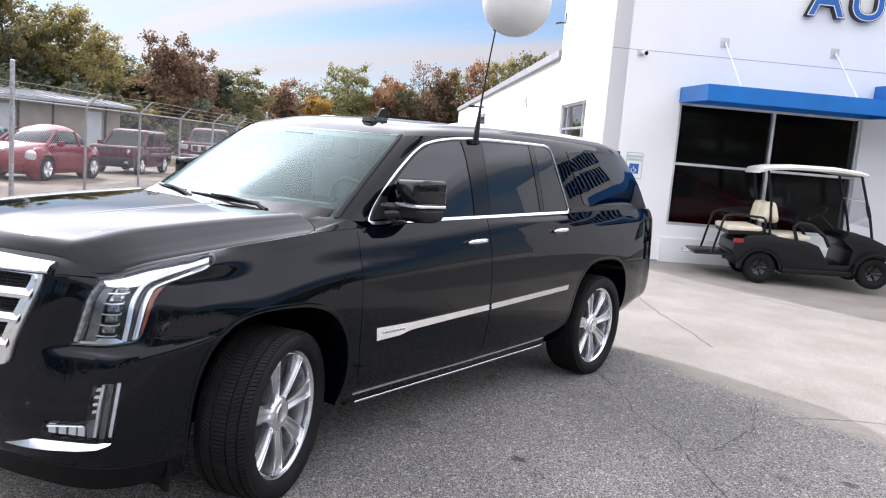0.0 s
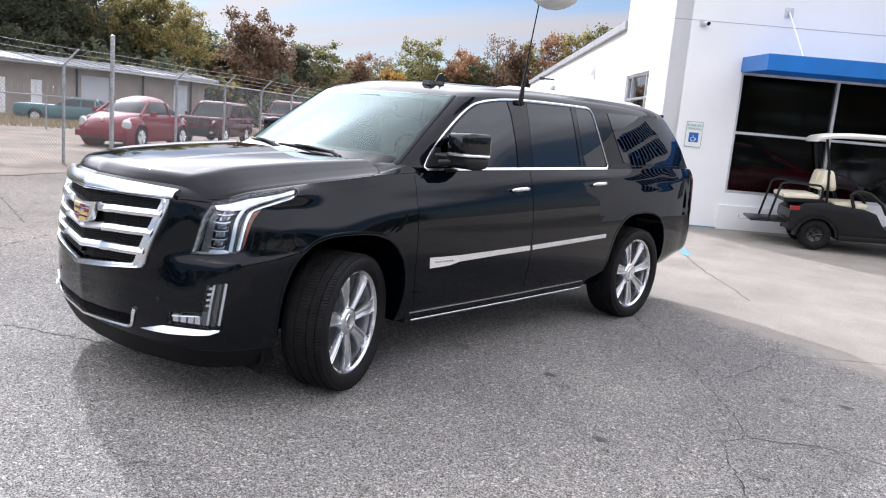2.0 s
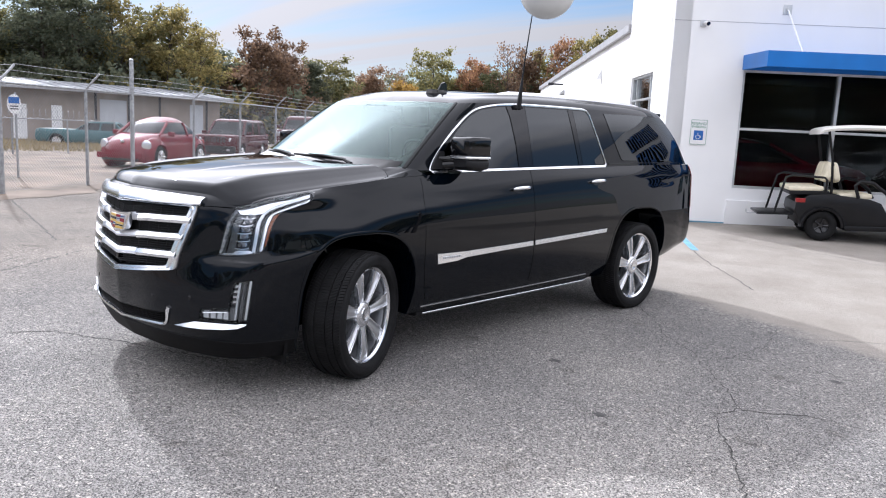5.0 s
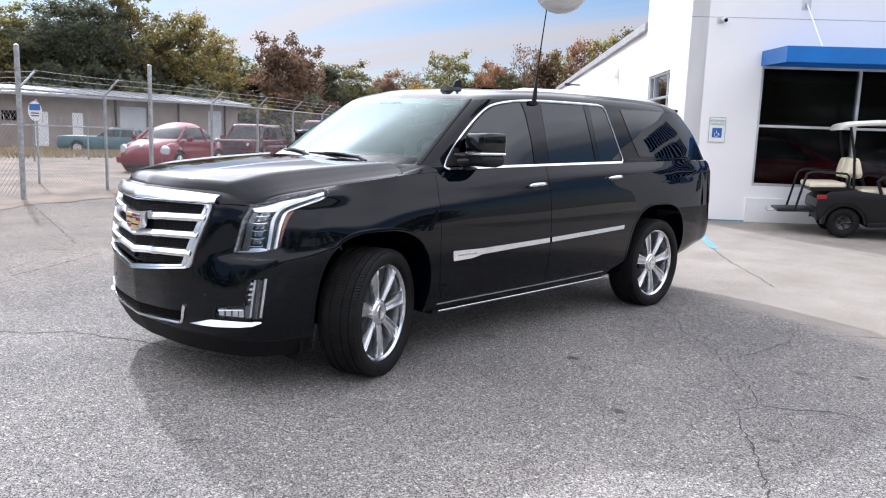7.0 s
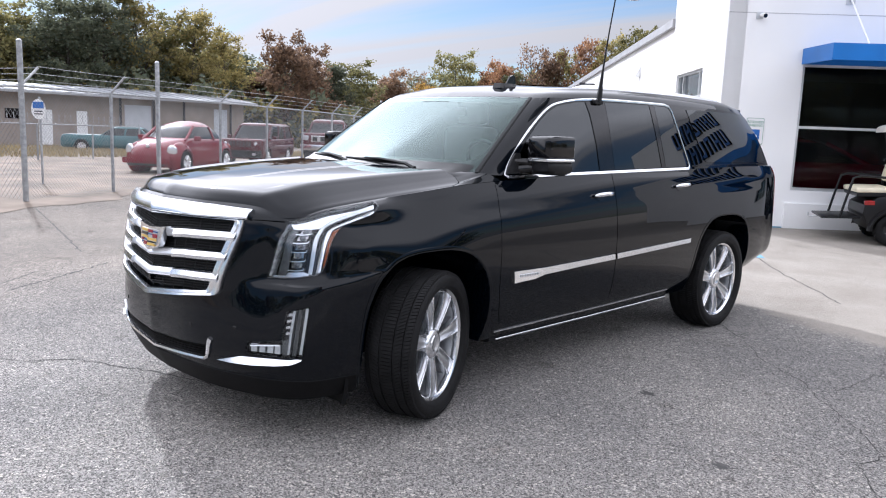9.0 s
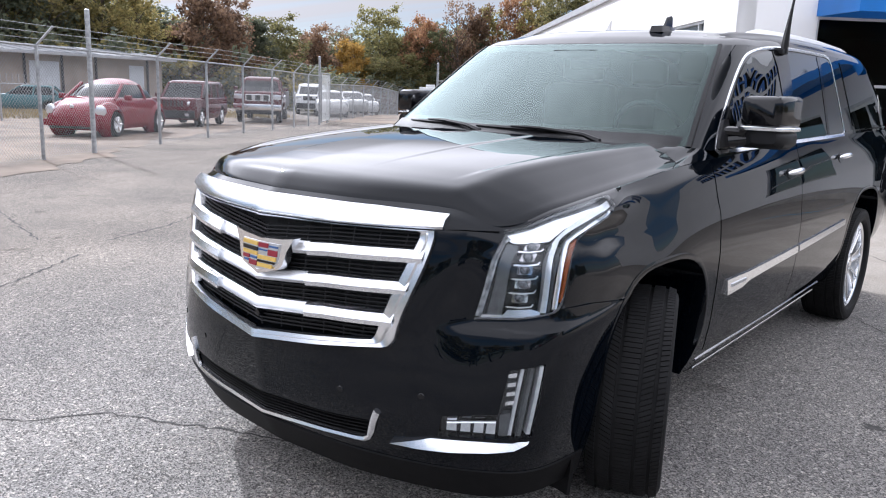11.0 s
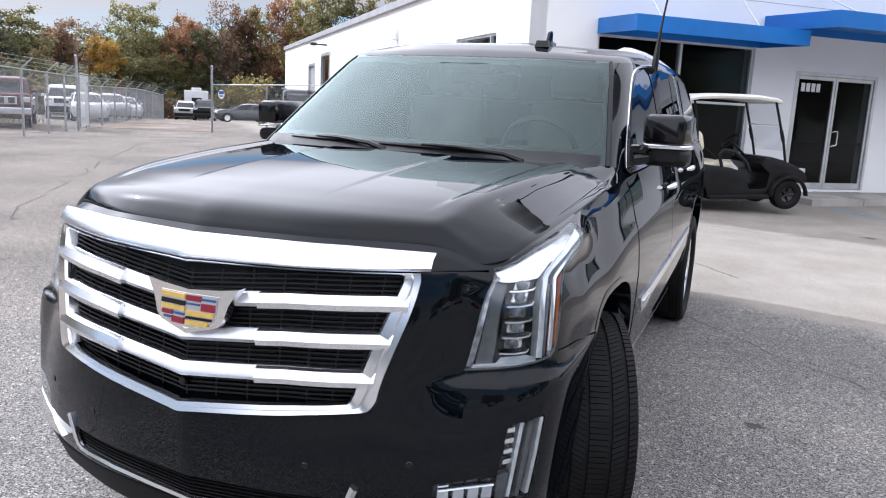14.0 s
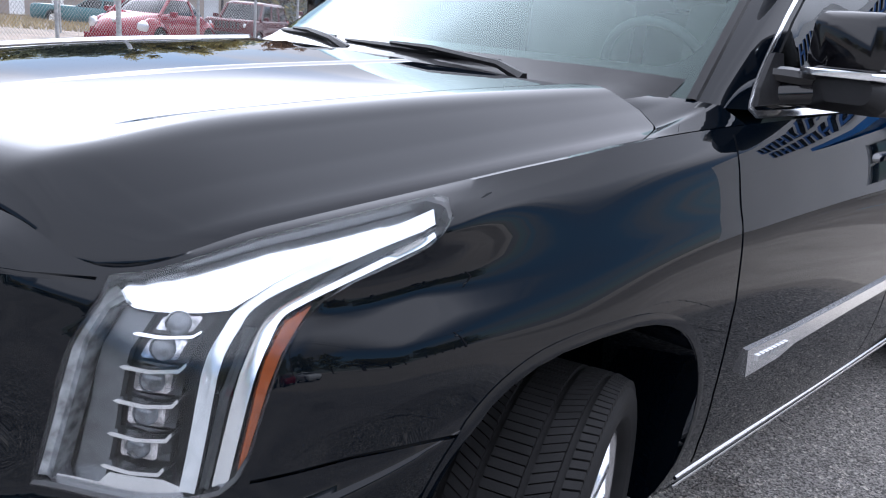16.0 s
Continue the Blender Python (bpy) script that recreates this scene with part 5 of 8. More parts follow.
def lower_front():
    u_path = [(1.66, .512), (1.60, .480), (1.555, .445), (1.50, .415), (1.42, .404), (1.30, .400), (.85, .393), (.4, .382), (0, .372)]
    path = u_path + [(-u, z) for u, z in u_path[-2::-1]]
    t = part("air_intake", ribbon_on([(u * .3, z) for u, z in path], [.026] * 3 + [.016] * (len(path) - 6) + [.026] * 3, lambda a, b, off: wrap(a / .3, b, off), .014, .02), "chrome", SUV, "lower air intake with chrome outline", smooth=40)
    bm = bmesh.new()
    for k in range(6):
        rows = []
        for u in np.linspace(-1.5, 1.5, 33):
            z = np.interp(abs(u), [0, 1.5], [.385, .413]) + k * .0125
            rows.append([wrap(u, z, -.03), wrap(u, z, -.006), wrap(u, z + .0035, -.006), wrap(u, z + .0035, -.03)])
        grid_faces(bm, rows)
    for u in np.arange(-1.4, 1.41, .28):
        tube(bm, [wrap(u, .39, -.014), wrap(u, .455, -.014)], .003, 4)
    part("intake_lattice", bm, "dam_black", t)
    part("intake_panel", slab_on([(-.11, .388), (.11, .388), (.10, .452), (-.10, .452)], lambda a, b, off: wrap(a / .35, b, off), -.018, .02, step=.05), "dam_black", t)
    # air dam below the bumper
    us = np.linspace(-5.2, 5.2, 121)
    bm = bmesh.new()
    rows = []
    for u in us:
        zt = float(np.interp(abs(u), [0, .8, 2.4, 3.6, 4.9, 5.2], [.352, .357, .352, .348, .340, .335]))
        rows.append([wrap(u, zt, -.004), wrap(u, zt - .004, .005), wrap(u, .29, .004), wrap(u, .238, .003), wrap(u, .238, -.05)])
    grid_faces(bm, rows)
    part("air_dam", bm, "dam_black", SUV, "matte black lower air dam", smooth=35)
    for s in (1, -1):
        bm = bmesh.new()
        rows = []
        for x, y in ((.46, -.74), (.62, -.70), (.78, -.672), (.90, -.660), (.952, -.675)):
            rows.append([Vector((x * s, y + dy, z)) for dy, z in ((.0, .40), (-.006, .28), (-.02, .19), (.004, .185), (.016, .28), (.018, .40))])
        vs = grid_faces(bm, rows, close_u=True)
        bm.faces.new(vs[0])
        bm.faces.new(vs[-1][::-1])
        bmesh.ops.recalc_face_normals(bm, faces=bm.faces)
        part("wheel_deflector", bm, "dam_black", SUV, "black flap ahead of the front wheel", smooth=30)
    for u, z in ((1.12, .560), (2.30, .585), (-1.12, .560), (-2.30, .585)):
        bm = bmesh.new()
        n = (wrap(u, z, .01) - wrap(u, z, 0)).normalized()
        revolve(bm, [(0, .003), (.009, .0028), (.011, .001), (.011, -.003)], 16, Matrix.Translation(wrap(u, z)) @ n.to_track_quat("X", "Z").to_matrix().to_4x4())
        part("parking_sensor", bm, "gloss_black", SUV, smooth=40)


lower_front()


# ---- mirrors
def mirror_parts(s):
    def loft_box(secs, m=None):
        bm = bmesh.new()
        rows = []
        for y, x0, x1, z0, z1, r in secs:
            if s < 0:
                y, z0, z1 = .652 + (y - .652) * .6, z0 - .012, z1 - .03
            x0, x1 = (1.02 + (c - 1.02) * (.86 if s > 0 else .55) + (.07 if s < 0 else 0) for c in (x0, x1))
            row = []
            for cx, cz, a0 in ((x1 - r, z1 - r, 0), (x0 + r, z1 - r, 90), (x0 + r, z0 + r, 180), (x1 - r, z0 + r, 270)):
                for a in (0, 30, 60, 90):
                    t = radians(a0 + a)
                    row.append(Vector(((cx + r * math.cos(t)) * s, y, cz + r * math.sin(t))))
            rows.append(row)
        vs = grid_faces(bm, rows, close_u=True)
        bm.faces.new(vs[0])
        bm.faces.new(vs[-1][::-1])
        return bm
    w = part("wing_mirror", loft_box([(.652, .955, 1.085, 1.425, 1.53, .022), (.664, .920, 1.118, 1.416, 1.543, .026), (.70, .902, 1.134, 1.414, 1.551, .026), (.80, .90, 1.143, 1.412, 1.553, .024), (.86, .905, 1.145, 1.412, 1.551, .022)]), "gloss_black", SUV, "black wing mirror with chrome strip", smooth=40)
    part("mirror_strip", loft_box([(.652, .94, 1.10, 1.402, 1.418, .006), (.668, .905, 1.128, 1.400, 1.420, .008), (.75, .89, 1.150, 1.400, 1.420, .008), (.86, .905, 1.152, 1.400, 1.418, .007)]), "chrome", w, "chrome strip", smooth=40)
    part("mirror_base", loft_box([(.668, .97, 1.10, 1.345, 1.402, .02), (.70, .90, 1.135, 1.322, 1.404, .03), (.80, .90, 1.145, 1.318, 1.404, .03), (.855, .92, 1.14, 1.330, 1.402, .025)]), "plastic", w, smooth=40)
    bm = bmesh.new()
    tube(bm, [(.87 * s, .64, 1.345), (.91 * s, .68, 1.352), (.97 * s, .72, 1.362)], [.034, .032, .03], 10)
    tube(bm, [(.865 * s, .60, 1.395), (.90 * s, .66, 1.392), (.95 * s, .70, 1.388)], [.018, .022, .02], 8)
    part("mirror_arm", bm, "gloss_black", w, smooth=40)
    part("mirror_sail", slab_on([(.525, 1.318), (.545, 1.36), (.62, 1.44), (.66, 1.44), (.66, 1.325)], lambda y, z, off: flank(y, z, off, s), .012, .014, step=.1), "plastic", w)
    bm = bmesh.new()
    box(bm, .935 if s > 0 else -1.125, 1.125 if s > 0 else -.935, .861 if s > 0 else .777, .864 if s > 0 else .780, 1.43, 1.525)
    part("mirror_glass", bm, "chrome", w)


for s in (1, -1):
    mirror_parts(s)

# ---- roof things
bm = bmesh.new()
base = [(-.035, 1.03), (.035, 1.03), (.045, 1.10), (.038, 1.19), (.012, 1.235), (-.012, 1.235), (-.038, 1.19), (-.045, 1.10)]
lo = [bm.verts.new((.32 + x, y, 1.860)) for x, y in base]
mi = [bm.verts.new((.32 + x * .85, 1.12 + (y - 1.12) * .9, 1.893)) for x, y in base]
for k in range(8):
    bm.faces.new((lo[k], lo[(k + 1) % 8], mi[(k + 1) % 8], mi[k]))
bm.faces.new(mi)
prism(bm, [(1.12, 1.885), (1.16, 1.945), (1.195, 1.955), (1.215, 1.945), (1.222, 1.885)], -.006, .006, Matrix(((0, 0, 1, .32), (1, 0, 0, 0), (0, 1, 0, 0), (0, 0, 0, 1))))
part("roof_antenna", bm, "gloss_black", SUV, "black fin antenna", smooth=40)
for s in (1, -1):
    bm = bmesh.new()
    rows = []
    for y, x, z in ((1.44, .640, 1.876), (1.50, .648, 1.890), (1.60, .655, 1.908), (2.1, .660, 1.922), (2.7, .660, 1.925), (3.3, .652, 1.916), (3.5, .640, 1.902), (3.60, .630, 1.880)):
        rows.append([Vector(((x + dx) * s, y, z + dz)) for dx, dz in ((-.045, -.06), (-.040, -.004), (-.020, .004), (.020, .002), (.040, -.010), (.052, -.06))])
    vs = grid_faces(bm, rows)
    bm.faces.new(vs[0])
    bm.faces.new(vs[-1][::-1])
    part("roof_rail", bm, "satin", SUV, "silver roof rail", smooth=50)
bm = bmesh.new()
box(bm, -.62, .62, 3.86, 4.07, 1.815, 1.85, .012)
part("rear_spoiler", bm, "paint", SUV, smooth=40)


# ---- cabin seen through the windshield
def cabin():
    bm = bmesh.new()
    rows = []
    for y, z in ((.20, 1.318), (.34, 1.345), (.50, 1.352), (.62, 1.335), (.66, 1.29)):
        rows.append([Vector((x, y + .25 * abs(x) ** 2, z + (.02 if abs(x - .37) < .25 and y > .4 else 0))) for x in np.linspace(-.80, .80, 25)])
    grid_faces(bm, rows)
    part("dashboard", bm, "dash", SUV, smooth=50)
    bm = bmesh.new()
    c, ax = Vector((.38, .93, 1.33)), Euler((radians(-65), 0, 0)).to_matrix()
    tube(bm, [c + ax @ Vector((.19 * math.cos(a), .19 * math.sin(a), 0)) for a in np.linspace(0, 2 * math.pi, 33)[:-1]], .015, 8, closed=True)
    part("steering_wheel", bm, "dash", SUV, smooth=60)
    for x in (.38, -.38):
        for y in (1.45, 2.4):
            bm = bmesh.new()
            box(bm, x - .24, x + .24, y, y + .16, 1.2, 1.60, .06)
            part("seat_back", bm, "seat", SUV, smooth=60)
            bm = bmesh.new()
            box(bm, x - .13, x + .13, y + .04, y + .15, 1.62, 1.79, .04)
            part("headrest", bm, "seat", SUV, smooth=60)
    bm = bmesh.new()
    box(bm, -.12, .12, .93, .96, 1.665, 1.73, .012)
    part("rear_view_mirror", bm, "gloss_black", SUV, smooth=50)
    bm = bmesh.new()
    box(bm, -.82, .82, .55, 3.9, 1.20, 1.285)
    part("cabin_floor", bm, "dark", SUV)


cabin()


# ---- wheels
def tyre_mesh():
    bm = bmesh.new()
    out = [(.302, .095), (.308, .110), (.312, .121), (.320, .128), (.324, .131), (.327, .1335), (.331, .1335), (.345, .138), (.362, .1385), (.378, .1345), (.392, .122), (.3975, .100), (.3985, .060)]
    prof = out + [(r, -x) for r, x in out[::-1]]
    revolve(bm, prof, 72)
    return bm


def tread_mesh():
    bm = bmesh.new()
    n = 132
    ribs = ((-.128, -.098), (-.086, -.044), (-.032, .032), (.044, .086), (.098, .128))
    for ri, (a, b) in enumerate(ribs):
        for k in range(n):
            t0 = 2 * math.pi * (k + (.5 if ri % 2 else 0)) / n
            t1 = t0 + 2 * math.pi / n * (.86 if ri in (0, 4) else .93)
            skew = (.025, .05, .0, -.05, -.025)[ri]
            edge = ri in (0, 4)

            def pt(x, t, r):
                rr = r - (max(0, abs(x) - .10) * .28)
                tt = t + skew * (x - a) / (b - a)
                return bm.verts.new((x, rr * math.cos(tt), rr * math.sin(tt)))
            lo = [pt(a, t0, .392), pt(b, t0, .392), pt(b, t1, .392), pt(a, t1, .392)]
            hi = [pt(a + .001, t0 + .002, .4065), pt(b - .001, t0 + .002, .4065), pt(b - .001, t1 - .002, .4065), pt(a + .001, t1 - .002, .4065)]
            bm.faces.new(hi)
            for q in range(4):
                bm.faces.new((lo[q], lo[(q + 1) % 4], hi[(q + 1) % 4], hi[q]))
    return bm


def rim_parts():
    """Lip, seven forked spokes, hub, brake disc, bright barrel and dark gap backing of one wheel."""
    lip = bmesh.new()
    revolve(lip, [(.286, -.10), (.292, -.09), (.291, .02), (.287, .080), (.290, .096), (.300, .104), (.307, .107), (.311, .102), (.310, .088), (.300, .06), (.300, -.10)], 80)
    spokes, ridges = [], []
    sect = ((.066, .027, .070), (.10, .028, .078), (.15, .031, .086), (.20, .036, .092), (.25, .043, .096), (.278, .049, .097), (.291, .054, .092))

    def turn(a0, x, r, t):
        return Vector((x, r * math.cos(a0) - t * math.sin(a0), r * math.sin(a0) + t * math.cos(a0)))
    for k in range(7):
        a0 = 2 * math.pi * k / 7 + math.pi / 2
        bm = bmesh.new()
        rows = [[turn(a0, x + dx, r, t * w) for t, dx in ((-1.06, -.070), (-1.0, -.016), (-.70, -.013), (-.2, -.009), (0, -.008), (.2, -.009), (.70, -.013), (1.0, -.016), (1.06, -.070))] for r, w, x in sect]
        grid_faces(bm, rows)
        spokes.append(bm)
        bm = bmesh.new()
        for sg in (1, -1):
            rows = [[turn(a0, x + dx, r, sg * t * w) for t, dx in ((1.08, -.034), (1.06, -.004), (1.02, .002), (.84, .002), (.78, -.003), (.77, -.016))] for r, w, x in sect]
            grid_faces(bm, rows)
        ridges.append(bm)
    hub = bmesh.new()
    revolve(hub, [(0, .086), (.036, .086), (.041, .090), (.047, .090), (.051, .085), (.070, .085), (.080, .080), (.087, .064), (.090, .02)], 40)
    disc = bmesh.new()
    revolve(disc, [(0, -.02), (.170, -.02), (.175, -.03), (.175, -.045), (0, -.045)], 40)
    barrel = bmesh.new()
    revolve(barrel, [(.288, .074), (.279, .04), (.272, -.01), (.268, -.085), (.264, -.085), (.267, -.01), (.272, .04), (.280, .072)], 64)
    # added dark plate that stands in for the shade between the spokes
    plate = bmesh.new()
    revolve(plate, [(.266, -.074), (.1, -.070), (0, -.070), (0, -.080), (.266, -.080)], 40)
    return lip, spokes, ridges, hub, disc, barrel, plate


def wheel(m, src=None):
    w = new("wheel")
    w.parent = SUV
    w["label"] = "polished seven-spoke alloy wheel with black tyre"
    part("tyre", tyre_mesh(), "rubber", w, "black road tyre with blocky tread", smooth=40)
    part("tread", tread_mesh(), "rubber", w, "tread blocks with fine grooves", smooth=40)["kind"] = "stuff"
    lip, spokes, ridges, hub, disc, barrel, plate = rim_parts()
    part("rim", lip, "chrome", w, "polished rim", smooth=40)
    for b, edge in zip(spokes, ridges):
        spoke = part("spoke", b, "satin", w, smooth=28)
        part("spoke_ridge", edge, "chrome", spoke, "polished spoke edges", smooth=28)
    part("hub_cap", hub, "wheel_silver", w, smooth=40)
    # disc and plate are near-black to give the gaps their shade
    part("brake_disc", disc, "lamp_black", w, smooth=40)
    part("rim_barrel", barrel, "wheel_grey", w, "grey inner rim barrel", smooth=40)
    part("brake_shield", plate, "dark", w, smooth=40)
    w.matrix_basis = m
    return w


STEER = 21.8
wheel_a = wheel(pose(.900, FRONT_AXLE, .4065, 23, 0, STEER))
for m in (pose(.860, REAR_AXLE, .4065, 26, 0, 0), pose(-.880, FRONT_AXLE, .4065, 100, 0, 180 + STEER), pose(-.860, REAR_AXLE, .4065, 10, 0, 180)):
    copy_thing(wheel_a, m)


# ------------------------------------------------------------------ the dealer's building
def wall_with_holes(name, length, height, thick, holes, m, material, label):
    """A wall along local x, its outer face at y = 0; holes are (x0, x1, z0, z1)."""
    bm = bmesh.new()
    xs = sorted({0.0, length, *[h[0] for h in holes], *[h[1] for h in holes]})
    for a, b in zip(xs, xs[1:]):
        cuts = sorted([(h[2], h[3]) for h in holes if h[0] <= a + 1e-6 and h[1] >= b - 1e-6])
        z = -0.3
        for c0, c1 in cuts:
            if c0 > z:
                box(bm, a, b, 0, thick, z, c0)
            z = c1
        box(bm, a, b, 0, thick, z, height)
    bmesh.ops.remove_doubles(bm, verts=bm.verts, dist=1e-5)
    ob = part(name, bm, material)
    ob.matrix_world = m
    return tagged(ob, label, "wall", kind="structure")


WIN1, DOOR1, WIN2 = (1.30, 4.63, .76, 2.90), (5.63, 7.69, .27, 2.53), (8.78, 12.2, .95, 2.62)
FRONT_H, WING_H = 6.4, 4.0
wall_with_holes("wall_front", 24.0, FRONT_H, 0.30, [WIN1, DOOR1, WIN2], HOUSE, "white_wall", "white painted block front wall with openings")
SIDE = HOUSE @ Matrix.Rotation(radians(90), 4, "Z") @ Matrix.Scale(-1, 4, (0, 1, 0))
SIDEWIN = (1.40, 3.56, 0.85, 2.91)
wall_with_holes("wall_side", 4.10, FRONT_H, 0.30, [SIDEWIN], SIDE @ Matrix.Translation((0, 0, 0)), "white_wall", "sunlit white painted side wall")
SD1, SD2 = (17.6, 19.5, .05, 3.35), (20.9, 22.5, .05, 3.05)
wall_with_holes("wall_wing", 26.0, WING_H, 0.30, [(a - 4.1, b - 4.1, c, d) for a, b, c, d in (SD1, SD2)], SIDE @ Matrix.Translation((4.103, 0.04, 0)), "white_wall", "long low sunlit white side wall")


def house_piece(name, material, label, category, *boxes, kind="structure", bevel=0.0, parent=None):
    bm = bmesh.new()
    for b in boxes:
        box(bm, *b, bevel=bevel)
    ob = part(name, bm, material)
    if parent is None:
        ob.matrix_world = HOUSE
        tagged(ob, label, category, kind=kind)
    else:
        ob.parent = parent
    return ob


house_piece("roof_front", "concrete", "flat roof of the front block", "roof", (0.31, 24, 0.31, 4.1, FRONT_H - .5, FRONT_H - .35))
house_piece("roof_wing", "concrete", "flat roof of the rear wing", "roof", (0.10, 24, 4.11, 30.05, WING_H - .16, WING_H - .04))
house_piece("wall_step", "white_wall", "white upper wall above the wing roof", "wall", (0.302, 24, 3.85, 4.10, WING_H - .03, FRONT_H))
house_piece("trim_coping", "coping", "grey metal coping along the wing roof edge", "coping", (-.06, .42, 4.104, 30.14, WING_H, WING_H + .17))
house_piece("trim_coping_end", "coping", "grey metal coping at the wing's end", "coping", (.42, 24, 29.8, 30.14, WING_H, WING_H + .17))
house_piece("wall_back", "white_wall", "white rear wall of the wing", "wall", (0.34, 24, 29.8, 30.1, -.3, WING_H))
house_piece("trim_joint", "joint", "thin control joint along the wall", "joint", (.0, 24, -.003, .0, 3.70, 3.712))
house_piece("trim_ledge", "white_wall", "white ledge below the shop window", "ledge", (1.22, 4.85, -.045, -.001, -.2, .54))
house_piece("trim_base_line", "blue_line", "thin blue paint line at the wall's foot", "paint line", (0.0, 5.4, -.006, -.001, .0, .125))

def window(name, hole, m, mull_x, mull_z, label, frame=.05, glass_mat="shopglass", y0=.06):
    x0, x1, z0, z1 = hole
    w = thing(name, label, "window", m, kind="structure")
    bars = [(x0, x0 + frame, z0, z1), (x1 - frame, x1, z0, z1), (x0 + frame, x1 - frame, z1 - frame, z1), (x0 + frame, x1 - frame, z0, z0 + frame)]
    for a, b, c, d in bars:
        part("window_frame", boxm(a, b, y0 - .02, y0 + .09, c, d, bevel=.004), "alu", w)
    xs = [x0 + frame] + [v for x in mull_x for v in (x - .028, x + .028)] + [x1 - frame]
    for x in mull_x:
        part("mullion", boxm(x - .027, x + .027, y0 - .02, y0 + .09, z0 + frame, z1 - frame, bevel=.004), "alu", w)
    for k in range(0, len(xs), 2):
        a, b = xs[k], xs[k + 1]
        zs = [z0 + frame] + [v for z in mull_z for v in (z - .022, z + .022)] + [z1 - frame]
        for z in mull_z:
            part("mullion", boxm(a, b, y0 - .015, y0 + .08, z - .022, z + .022, bevel=.003), "alu", w)
        for q in range(0, len(zs), 2):
            p = part("pane", boxm(a - .004, b + .004, y0 + .03, y0 + .038, zs[q] - .004, zs[q + 1] + .004), glass_mat, w)
    return w


window("window_1", WIN1, HOUSE, [3.03], [1.84], "wide dark shop window in aluminium frame, four panes")
window("window_2", WIN2, HOUSE, [10.4], [1.78], "dark shop window beside the entrance")
window("window_3", SIDEWIN, SIDE, [1.78, 3.10], [2.40], "dark side window in aluminium frame")


def entrance():
    x0, x1, z0, z1 = DOOR1
    d = thing("door_1", "double glass entrance door in aluminium frame", "door", HOUSE, kind="structure")
    for a, b, c, e in ((x0, x0 + .06, z0, z1), (x1 - .06, x1, z0, z1), (x0 + .06, x1 - .06, z1 - .07, z1)):
        part("door_frame", boxm(a, b, -.01, .14, c, e, bevel=.005), "alu", d)
    mid = (x0 + x1) / 2
    for a, b, hs in ((x0 + .065, mid - .006, mid - .10), (mid + .006, x1 - .065, mid + .10)):
        leaf = part("door_leaf", joined([boxm(a, a + .055, .02, .07, z0 + .01, z1 - .075, bevel=.004), boxm(b - .055, b, .02, .07, z0 + .01, z1 - .075, bevel=.004), boxm(a + .055, b - .055, .02, .07, z1 - .14, z1 - .075), boxm(a + .055, b - .055, .02, .07, z0 + .01, z0 + .13)]), "alu", d)
        part("pane", boxm(a + .05, b - .05, .04, .048, z0 + .12, z1 - .13), "shopglass", leaf)
        part("push_bar", boxm(a + .055, b - .055, .075, .11, 1.17, 1.215, bevel=.01), "dark_metal", leaf)
    bm = bmesh.new()
    tube(bm, [(mid + .03, .02, 1.13), (mid + .03, -.05, 1.13), (mid + .055, -.055, 1.15), (mid + .12, -.055, 1.15), (mid + .14, -.055, 1.18), (mid + .14, -.055, 1.40), (mid + .12, -.055, 1.43), (mid + .05, -.055, 1.43), (mid + .03, -.05, 1.41), (mid + .03, .02, 1.41)], .014, 8)
    part("pull_handle", bm, "chrome", d, "chrome pull handle", smooth=50)
    for k in range(4):
        part("number_bar", boxm(x0 + .20 + k * .125, x0 + .29 + k * .125, .033, .039, 2.16, 2.32), "white", d)


entrance()

# showroom behind the glass; its wall and ceiling carry the room's shade as near-black colour
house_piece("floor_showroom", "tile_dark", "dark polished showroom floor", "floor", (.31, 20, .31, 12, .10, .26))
house_piece("wall_showroom", "inner_wall_shade", "rear wall of the showroom, coloured dark for its shade", "wall", (.31, 20, 9.0, 9.2, .26, 3.9))
house_piece("ceiling", "inner_wall_shade", "suspended ceiling of the showroom, coloured dark for its shade", "ceiling", (.31, 20, .31, 9.0, 3.3, 3.4))

